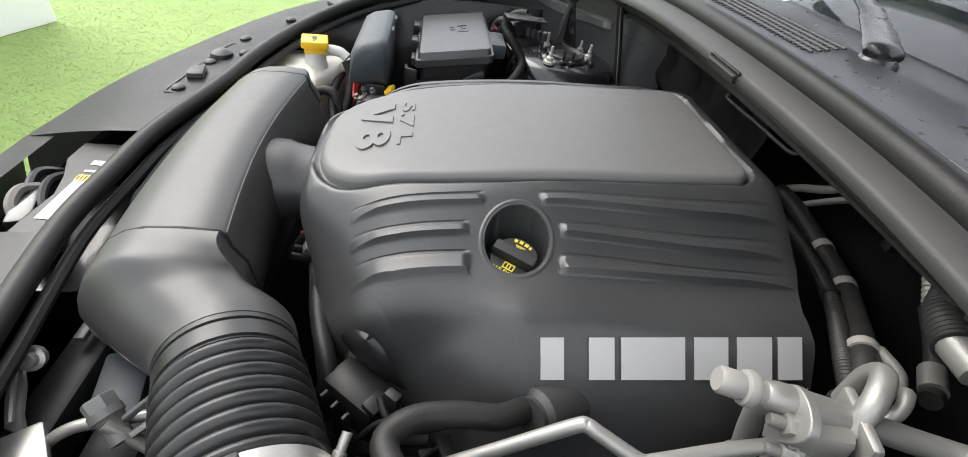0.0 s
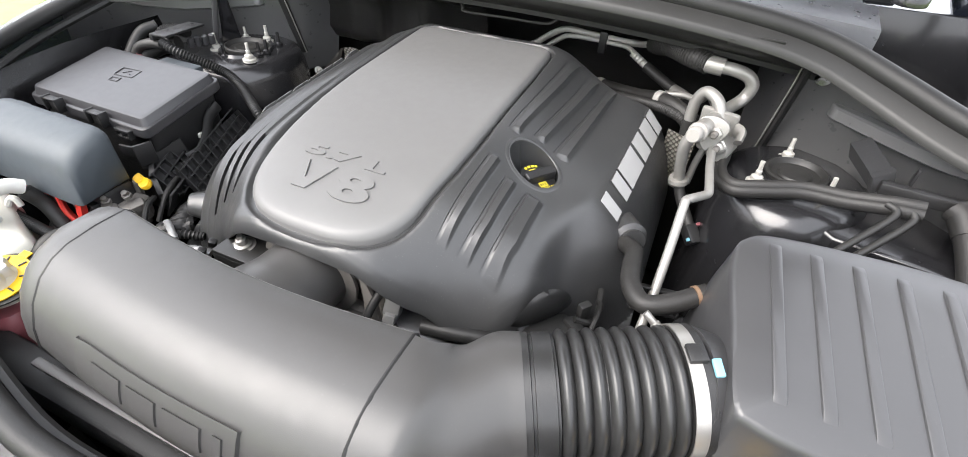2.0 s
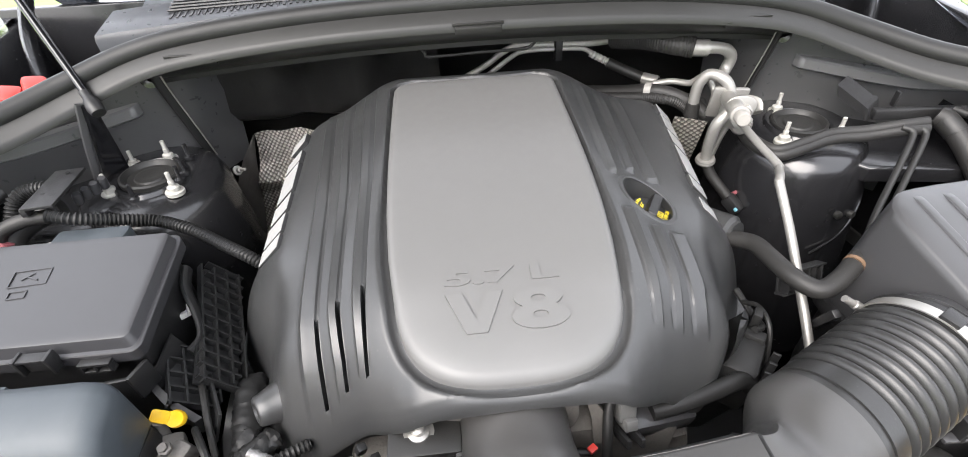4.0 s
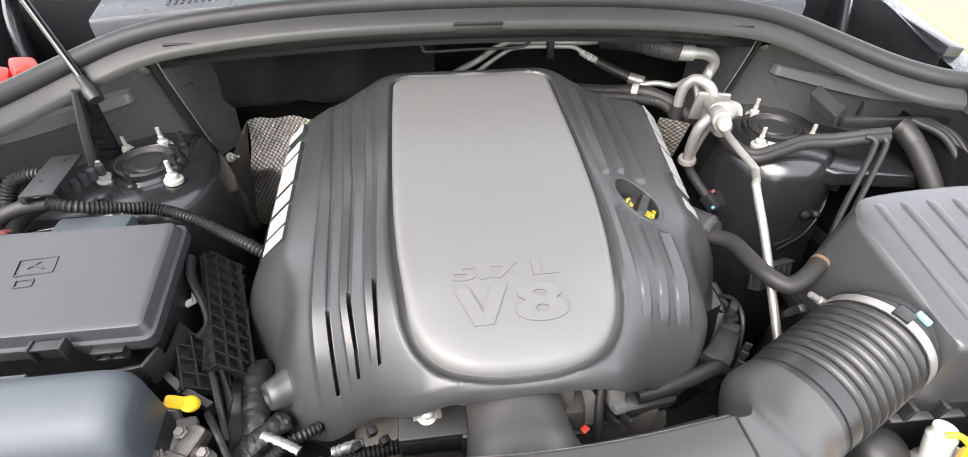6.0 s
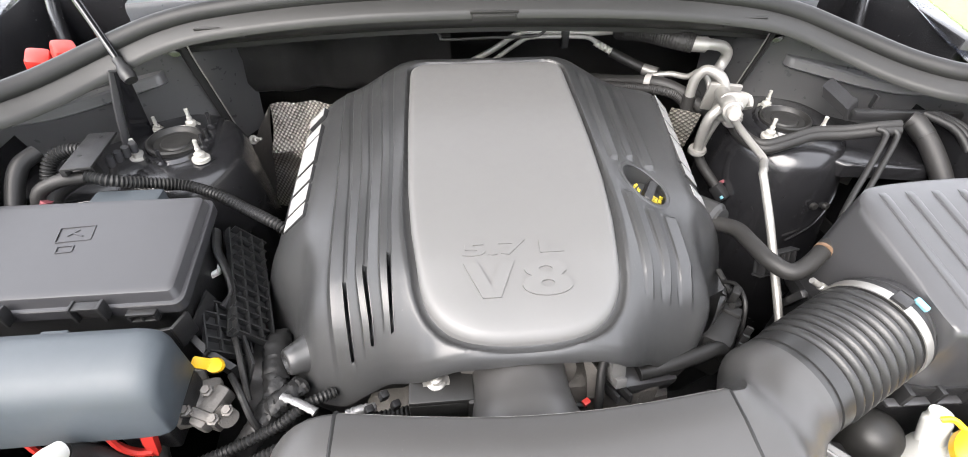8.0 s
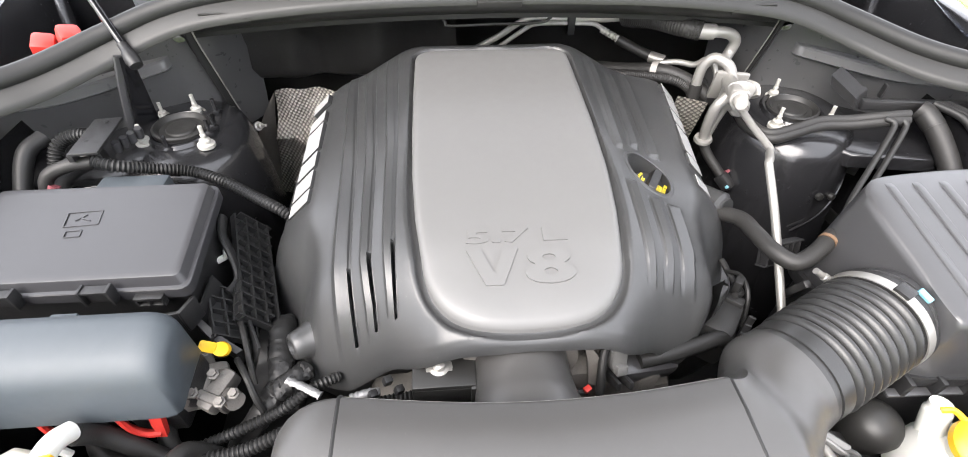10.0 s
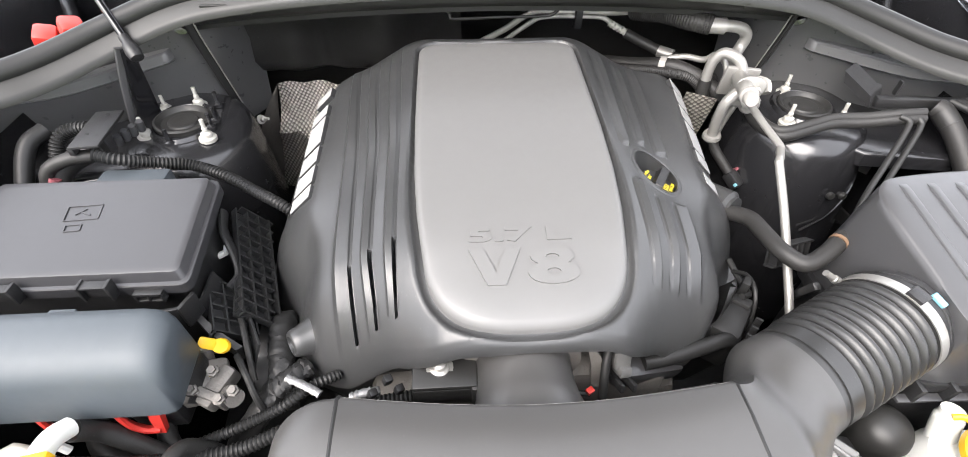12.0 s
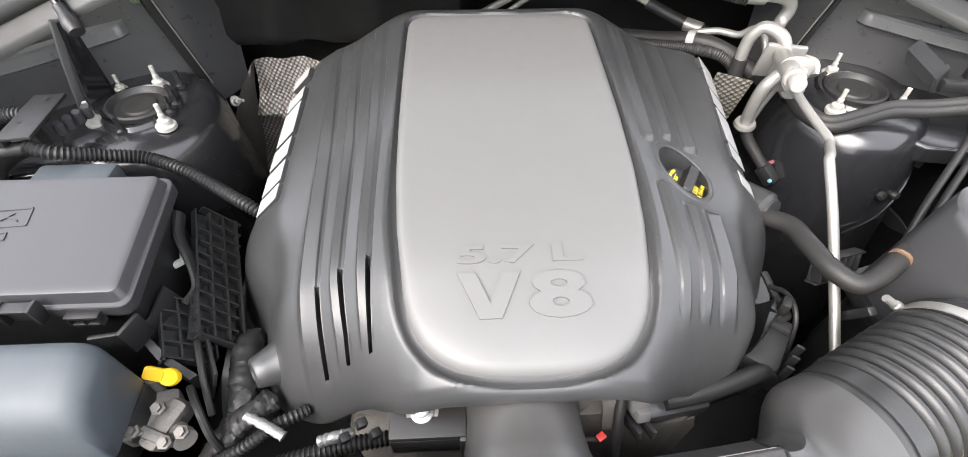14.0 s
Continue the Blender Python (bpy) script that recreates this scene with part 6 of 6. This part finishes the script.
part("cap_skirt", lathe([(0.0, -0.022), (0.0115, -0.022), (0.0130, -0.012), (0.0152, -0.010), (0.0152, -0.002), (0.0, -0.002)], (0.345, -0.509, 0.866), cap_axis, 18), PLASTICGREY, fl)
# dark dot in place of the shaded dimple; the cap itself stays flat
part("dimple_shade_dot", lathe([(0.003, 0), (0.003, 0.0006), (0, 0.0006)], (0.345 - 0.0069, -0.509 - 0.0078, 0.866 + 0.0069), cap_axis, 10), RUBBER, fl)
part("port", tube([(0.367, -0.486, 0.846), (0.355, -0.498, 0.856)], 0.011, 12, 2), PLASTICGREY, fl)
part("tether", tube([(0.357, -0.493, 0.858), (0.333, -0.471, 0.866), (0.317, -0.459, 0.866), (0.313, -0.449, 0.863), (0.323, -0.443, 0.859), (0.345, -0.461, 0.856), (0.365, -0.479, 0.853)], 0.0028, 8, 5, flat=1.8), PLASTICGREY, fl)
part("fitting", box((0.040, 0.026, 0.018), (0.376, -0.582, 0.812), 0.004, (0, 0, 20)), ALU, fl)
hb = thing("latch_bracket", (0.283, -0.611, 0.822), "zinc plated bracket with a hex bolt", "bracket")
strap = loft([[(0.269, -0.631, 0.855), (0.293, -0.613, 0.855), (0.293, -0.611, 0.851), (0.269, -0.629, 0.851)],
              [(0.293, -0.621, 0.855), (0.313, -0.599, 0.855), (0.313, -0.597, 0.851), (0.293, -0.619, 0.851)],
              [(0.328, -0.609, 0.85), (0.341, -0.587, 0.85), (0.341, -0.585, 0.846), (0.328, -0.607, 0.846)],
              [(0.353, -0.597, 0.842), (0.361, -0.575, 0.842), (0.361, -0.573, 0.836), (0.353, -0.595, 0.836)]])
part("strap", strap, STEEL, hb)
part("strap_edge", tube([(0.295, -0.617, 0.858), (0.323, -0.603, 0.856), (0.351, -0.591, 0.848)], 0.0035, 8, 4), STEEL, hb)
part("foot", box((0.05, 0.04, 0.012), (0.377, -0.569, 0.84), 0.004, (0, 0, 35)), STEEL, hb)
part("bolt", lathe([(0.013, -0.006), (0.013, 0.002), (0.0085, 0.003), (0.0085, 0.011), (0.0075, 0.012), (0, 0.012)], (0.287, -0.607, 0.858), (0.8, 0.2, 0.6), 12), STEEL, hb)

# ---- hoses on the left ----
vh = thing("breather_hose", (0.40, -0.18, 0.85), "thick dusty black breather hose", "hose")
part("paint_mark", tube([(0.4535, -0.2175, 0.9349), (0.4575, -0.2150, 0.9359)], 0.0131, 14, 2), RUST, vh, "orange paint mark")
part("hose", tube([(0.355, -0.105, 0.895), (0.372, -0.135, 0.908), (0.374, -0.175, 0.915), (0.380, -0.215, 0.918), (0.400, -0.240, 0.918), (0.430, -0.232, 0.925), (0.468, -0.208, 0.938)], 0.0128, 14, 6), HOSE, vh)
part("stub", lathe([(0.027, 0.0), (0.027, 0.05), (0.020, 0.055), (0.020, 0.06)], (0.337, -0.050, 0.884), (0.45, -0.8, 0.2), 22), COVER, vh, "black moulded stub on the cover")
lm = thing("side_loom", (0.42, 0.0, 0.85), "black wiring leads with a teal locked plug", "wiring")
part("plug", box((0.022, 0.034, 0.022), (0.454, 0.048, 0.834), 0.003, (35, 0, 40)), PLASTIC, lm)
part("plug_lock", box((0.006, 0.006, 0.005), (0.451, 0.031, 0.834), 0.001, (35, 0, 40)), TEAL, lm, "small teal lock")
part("plug_seal", box((0.018, 0.006, 0.018), (0.462, 0.066, 0.846), 0.002, (35, 0, 40)), MAROON, lm, "dull red plug seal")
part("lead", tube([(0.345, -0.19, 0.845), (0.352, -0.215, 0.862), (0.350, -0.25, 0.855), (0.345, -0.28, 0.80)], 0.0035, 8, 5), RUBBER, lm)
vent = box((0.085, 0.004, 0.035), (0, 0, 0), 0.001)
for k in range(6):
    vent = box((0.003, 0.014, 0.032), (-0.036 + 0.0145 * k, -0.007, 0), 0.0005, bm=vent)
vent = box((0.090, 0.016, 0.003), (0, -0.006, 0.018), 0.0008, bm=vent)
vent = box((0.090, 0.016, 0.003), (0, -0.006, -0.014), 0.0008, bm=vent)
vent.transform(pose(0.425, -0.178, 0.872, -25, 10, 18))
part("slatted_bracket", vent, PLASTIC, lm)
part("bracket_leg", box((0.010, 0.012, 0.075), (0.418, -0.252, 0.868), 0.002, (25, -10, 0)), PLASTIC, lm)
hl = thing("tower_hose", (0.55, 0.02, 0.93), "long rubber hose wrapped round the strut tower", "hose")
for k in (0, 1):
    part("hose", tube([(0.468 + 0.004 * k, 0.185, 0.962 + 0.007 * k), (0.462 + 0.004 * k, 0.115, 0.955 + 0.007 * k), (0.457 + 0.004 * k, 0.058, 0.955 + 0.007 * k), (0.478, 0.017 + 0.006 * k, 0.956 + 0.007 * k), (0.52, 0.018 + 0.006 * k, 0.964 + 0.007 * k), (0.57, 0.026 + 0.006 * k, 0.973 + 0.007 * k), (0.62, 0.016 + 0.006 * k, 0.980 + 0.007 * k), (0.668, 0.002 + 0.006 * k, 0.994 + 0.007 * k), (0.70, -0.004 + 0.006 * k, 0.998 + 0.008 * k)], 0.0078, 12, 6, flat=1.2), HOSE, hl)
for k in (0, 1):
    part("steel_line", tube([(0.660 + 0.020 * k, 0.002, 1.000), (0.670 + 0.020 * k, -0.008, 0.998), (0.662 + 0.022 * k, -0.022, 0.988), (0.615 + 0.022 * k, -0.068, 0.957), (0.564 + 0.022 * k, -0.117, 0.925), (0.53 + 0.022 * k, -0.16, 0.88)], 0.0050, 10, 5), SHEETGREY, hl)
part("thick_hose", tube([(0.742, 0.030, 1.000), (0.752, 0.015, 0.995), (0.765, -0.030, 0.965), (0.775, -0.080, 0.92), (0.775, -0.13, 0.86)], 0.0165, 12, 5), HOSE, hl)
part("hose_tape", tube([(0.750, 0.018, 0.996), (0.757, -0.004, 0.984)], 0.0173, 12, 2), SHEETGREY, hl, "grey tape round the hose")
for k in (0, 1, 2):
    part("thin_hose", tube([(0.765 + 0.012 * k, 0.03, 1.010), (0.795 + 0.01 * k, -0.02, 1.000), (0.805 + 0.012 * k, -0.08, 0.955), (0.80 + 0.012 * k, -0.15, 0.88)], 0.0065, 10, 5), RUBBER, hl)
cb = thing("connector_bar", (0.70, 0.05, 0.98), "black connector box on a long trim bar", "connector")
a, b = Vector((0.634, 0.122, 1.020)), Vector((0.672, 0.078, 0.992))
secs = []
for f, k in ((0, 0.9), (0.03, 1), (0.97, 1), (1, 0.9)):
    c = a.lerp(b, f)
    secs.append([c + Vector((0.013, 0.008, 0.004)) * (x * k) + Vector((-0.003, 0.002, 0.010)) * (z * k) for x, z in ((-1, -1), (1, -1), (1, 1), (-1, 1))])
part("connector", loft(secs), PLASTIC, cb)
part("connector_rim", loft([[b + (q - b) * k + (b - a) * e for q in secs[2]] for k, e in ((1.12, -0.10), (1.14, -0.08), (1.14, 0.0), (1.06, 0.03))]), PLASTIC, cb)
part("bar", box((0.190, 0.016, 0.020), (0.760, 0.055, 0.992), 0.004, (0, -2, -10)), PLASTIC, cb)
part("bar_rib", box((0.004, 0.012, 0.026), (0.700, 0.075, 1.012), 0.001, (0, 0, -10)), PLASTIC, cb)

# ---- right side: bracket, conduit, heat shield ----
cond = thing("wiring_conduit", (-0.53, -0.02, 0.92), "ribbed black wiring conduit", "conduit")
part("conduit", corrugated([(-0.625, -0.045, 1.002), (-0.595, -0.045, 0.992), (-0.56, -0.022, 0.968), (-0.520, -0.005, 0.948), (-0.47, -0.018, 0.936), (-0.42, -0.045, 0.925), (-0.371, -0.075, 0.918), (-0.335, -0.085, 0.89)], 0.0100, 0.0055, 0.0026), RUBBER, cond)
part("conduit", corrugated([(-0.645, 0.03, 1.000), (-0.69, 0.03, 1.000), (-0.715, 0.02, 0.99), (-0.725, 0.0, 0.96), (-0.725, -0.02, 0.92)], 0.0115, 0.0055, 0.0026), RUBBER, cond)
part("cable", tube([(-0.64, -0.03, 0.990), (-0.67, -0.04, 0.992), (-0.70, -0.05, 0.98), (-0.71, -0.06, 0.95)], 0.010, 10, 5), HOSE, cond)
part("cable", tube([(-0.64, 0.0, 0.985), (-0.68, -0.02, 0.975), (-0.70, -0.04, 0.96), (-0.70, -0.06, 0.93)], 0.016, 10, 5), HOSE, cond)
part("red_sleeve", tube([(-0.695, -0.054, 0.968), (-0.702, -0.059, 0.957)], 0.0085, 10, 2), MAROON, cond, "red terminal sleeve")
part("thick_cable", tube([(-0.735, 0.03, 1.0), (-0.752, 0.0, 0.99), (-0.758, -0.04, 0.95), (-0.755, -0.08, 0.90)], 0.0125, 12, 5), RUBBER, cond)
hb2 = thing("harness_bracket", (-0.64, 0.0, 0.98), "flat black harness bracket plate", "bracket")
pl = box((0.042, 0.105, 0.005), (0, 0, 0), 0.0015)
pl = box((0.008, 0.105, 0.012), (-0.019, 0, -0.006), 0.0015, bm=pl)
pl.transform(pose(-0.640, 0.008, 1.012, -2, 0, 6))
part("plate", pl, PLASTIC, hb2)
# solid dark dots on the plate, painted for the shade inside its holes
for dx, dy in ((0.0, 0.035), (-0.005, -0.02), (0.012, -0.025)):
    part("hole_shade_dot", lathe([(0.003, 0), (0.003, 0.0008), (0, 0.0008)], (-0.640 + dx, 0.010 + dy, 1.0148), (0, 0, 1), 10), RUBBER, hb2)
for k in range(4):
    part("connector_pin", lathe([(0.0065, 0), (0.0065, 0.016), (0.005, 0.020), (0, 0.020)], (-0.632 + 0.006 * k, 0.022 + 0.013 * k, 0.975), (0.3, -0.2, 1), 12), GREYPLASTIC, hb2)

sh = thing("heat_shield", (-0.42, 0.30, 0.78), "dimpled silver heat shield by the firewall", "heat shield")
rows = []
for f in np.linspace(0, 1, 20):
    row = []
    for g in np.linspace(0, 1, 18):
        x = -0.471 + 0.205 * g - 0.045 * f + 0.03 * f * g
        y = 0.325 - 0.03 * f - 0.02 * g + 0.010 * math.sin(g * 5 + f * 4) - 0.022 * math.exp(-((f - 0.42 - 0.10 * g) / 0.07) ** 2) + 0.006 * math.sin(g * 17 + f * 9)
        row.append((x, y, 0.912 + 0.010 * g - 0.25 * f))
    rows.append(row)
part("shield", sheet(rows, 0.002), FOIL, sh)
outer = curve_points([(-0.470, 0.318, 0.914), (-0.492, 0.275, 0.880), (-0.506, 0.262, 0.850), (-0.528, 0.260, 0.790), (-0.548, 0.250, 0.700)], 5)
rows = []
for i, q in enumerate(outer):
    f = i / (len(outer) - 1)
    p = Vector((-0.470 - 0.045 * f, 0.322 - 0.03 * f, 0.912 - 0.25 * f))
    rows.append([p.lerp(q, k) + Vector((0, -0.008 * math.sin(k * 3.1 + f * 7), 0)) for k in np.linspace(0, 1, 5)])
part("shield_flange", sheet(rows, 0.002), CAST, sh, "plain grey shield flange")
part("shield_bolt", lathe([(0.010, 0), (0.010, 0.003), (0.006, 0.004), (0.006, 0.012), (0.003, 0.013), (0.003, 0.026), (0, 0.026)], (-0.500, 0.250, 0.871), (0.8, -0.4, 0.3), 12), ZINC, sh)
shl = thing("heat_shield", (0.39, 0.16, 0.80), "small dimpled heat shield below the pipes", "heat shield")
rows = [[(0.365 + 0.05 * g, 0.17 - 0.03 * g + 0.03 * f, 0.96 - 0.12 * f) for g in np.linspace(0, 1, 6)] for f in np.linspace(0, 1, 8)]
part("shield", sheet(rows, 0.002), FOIL, shl)

redb = thing("red_cap_block", (-0.77, 0.22, 1.02), "bright red plastic cap in the hinge pocket", "plastic cap")
for k, x in enumerate((-0.795, -0.752)):
    part("cap", box((0.036, 0.04, 0.034), (x, 0.215 + 0.01 * k, 1.066 + 0.010 * k), 0.008, (20, 15, 20 + 20 * k)), RED, redb)
part("post", box((0.09, 0.04, 0.09), (-0.77, 0.235, 1.015), 0.006), PLASTIC, redb)

# wire stay under the cowl beam
stay = thing("wire_stay", (0, 0.26, 1.07), "thin bent steel wire under the cowl beam", "wire")
part("wire", tube([(-0.100, 0.262, 1.088), (-0.092, 0.255, 1.080), (-0.085, 0.252, 1.074), (0.0, 0.252, 1.076), (0.085, 0.252, 1.077), (0.105, 0.250, 1.085), (0.112, 0.256, 1.092)], 0.0028, 8, 3), SHEETGREY, stay)

# wipers
for px in (0.034, 0.66):
    py = 0.345
    w = thing("windscreen_wiper", (px, py, 1.18), "black windscreen wiper arm resting at the glass foot", "wiper", "wipers")
    part("arm_hinge", lathe([(0.026, 0), (0.026, 0.012), (0.020, 0.020), (0, 0.022)], (px, py, 1.176), (0, -0.1, 1), 24), INNER, w)
    part("arm", tube([(px + 0.01, py - 0.005, 1.198), (px - 0.05, py + 0.03, 1.208), (px - 0.11, py + 0.06, 1.220)], lambda f: (0.025 - 0.005 * f) * min(1.0, 0.35 + math.sqrt(f / 0.18)), 16, 8, flat=0.5), WIPER, w)
    part("arm_knuckle", tube([(px - 0.085, py + 0.048, 1.216), (px - 0.125, py + 0.066, 1.224)], 0.018, 14, 2, flat=0.55), WIPER, w)
    part("blade_arm", tube([(px - 0.105, py + 0.058, 1.220), (px - 0.25, py + 0.11, 1.245), (px - 0.45, py + 0.17, 1.27)], lambda f: 0.016 - 0.006 * f, 12, 4, flat=0.5), WIPER, w)
    part("blade", tube([(px + 0.06, py + 0.19, 1.265), (px - 0.20, py + 0.22, 1.29), (px - 0.52, py + 0.22, 1.295)], 0.012, 8, 4, flat=1.5), RUBBER, w)

# ---- front latch opening, label and rail fittings ----
lt = thing("hood_latch", (0.0, -0.74, 0.80), "dark steel hood latch in the front panel opening", "latch")
part("pocket", loft([[(x, y, 0.78) for x, y in rounded(-0.125, -0.815, 0.125, -0.67, 0.02)], [(x, y, 0.70) for x, y in rounded(-0.12, -0.81, 0.12, -0.675, 0.02)]]), INNER, lt)
part("latch_plate", box((0.09, 0.03, 0.07), (0.04, -0.76, 0.83), 0.006, (0, 0, 20)), INNER, lt)
part("latch_claw", tube([(0.0, -0.765, 0.86), (0.02, -0.775, 0.868), (0.05, -0.77, 0.862), (0.07, -0.75, 0.845)], 0.008, 8, 4), CAST, lt)
part("latch_cable", tube([(-0.06, -0.74, 0.85), (-0.02, -0.76, 0.862), (0.03, -0.745, 0.86), (0.06, -0.72, 0.85)], 0.006, 8, 4), RUBBER, lt)
part("latch_spring", tube([(-0.07, -0.775, 0.84), (-0.04, -0.79, 0.858), (0.0, -0.785, 0.85)], 0.007, 8, 4), INNER, lt)
ls = thing("label_shield", (0.03, -0.69, 0.86), "black shield with a white and yellow information label", "shield")
part("shield", plate([(-0.125, -0.680), (0.14, -0.678), (0.145, -0.742), (0.07, -0.738), (0.02, -0.734), (-0.024, -0.746), (-0.07, -0.766), (-0.120, -0.766)], 0.858, 0.866, 0.002), PLASTIC, ls)
part("label", box((0.090, 0.018, 0.0008), (0.032, -0.716, 0.8668), 0, (0, 0, 0)), LABEL, ls, "white paper label")
part("label_yellow", box((0.014, 0.019, 0.0008), (-0.022, -0.717, 0.8668), 0, (0, 0, 0)), YELLOW, ls)
part("label_print", box((0.005, 0.018, 0.0006), (-0.040, -0.716, 0.8668), 0, (0, 0, 0)), LABEL, ls)
part("label_print", box((0.012, 0.020, 0.0008), (-0.063, -0.716, 0.8668), 0, (0, 0, 0)), LABEL, ls)
for j in range(4):
    part("print_bar", box((0.010, 0.002, 0.0005), (-0.022, -0.724 + 0.005 * j, 0.8675), 0, (0, 0, 0)), INK, ls)
rp = thing("rail_recess", (-0.45, -0.68, 0.88), "rimmed dark sheet drawn as a recess in the front panel, with plugs and a connector", "tray")
rim = [(-0.286, -0.675), (-0.284, -0.694), (-0.288, -0.710), (-0.34, -0.706), (-0.44, -0.696), (-0.53, -0.677), (-0.54, -0.660), (-0.46, -0.652), (-0.38, -0.662)]
rim = [(q.x, q.y, 0.8885 + 0.05 * max(0.0, -0.40 - q.x)) for q in curve_points([(x, y, 0) for x, y in rim], 5, True)]
part("rim", tube(rim + [rim[0]], 0.0035, 6, 1), PLASTIC, rp)
# no recess is cut: a dark sheet on the panel stands for its shade
fl2 = bmesh.new()
fl2.faces.new([fl2.verts.new((x, y, z + 0.001)) for x, y, z in rim])
part("recess_shade_sheet", fl2, PLASTIC, rp)
part("connector", box((0.045, 0.030, 0.016), (-0.366, -0.682, 0.897), 0.003, (0, 0, 12)), PLASTIC, rp)
part("connector_rib", box((0.046, 0.031, 0.003), (-0.366, -0.682, 0.898), 0.001, (0, 0, 12)), GREYPLASTIC, rp)
part("connector", box((0.050, 0.034, 0.012), (-0.775, -0.472, 0.948), 0.003, (0, 0, 45)), PLASTIC, rp)
part("dome", lathe([(0.022, 0), (0.020, 0.010), (0.011, 0.015), (0, 0.016)], (-0.822, -0.420, 0.960), (0, 0, 1), 18), PLASTIC, rp)
part("dome", lathe([(0.024, 0), (0.022, 0.012), (0.012, 0.018), (0, 0.019)], (-0.468, -0.668, 0.893), (0, 0, 1), 20), PLASTIC, rp)
for x, y, z in ((-0.300, -0.691, 0.892), (-0.432, -0.680, 0.894), (-0.571, -0.650, 0.902), (-0.475, -0.622, 0.906), (-0.685, -0.573, 0.922), (-0.80, -0.45, 0.955), (-0.865, -0.33, 0.985), (-0.90, -0.18, 1.01)):
    part("plug", lathe([(0.0125, -0.004), (0.0125, 0.003), (0.009, 0.006), (0, 0.007)], (x, y, z), (0, -0.1, 1), 14), PLASTIC, rp)
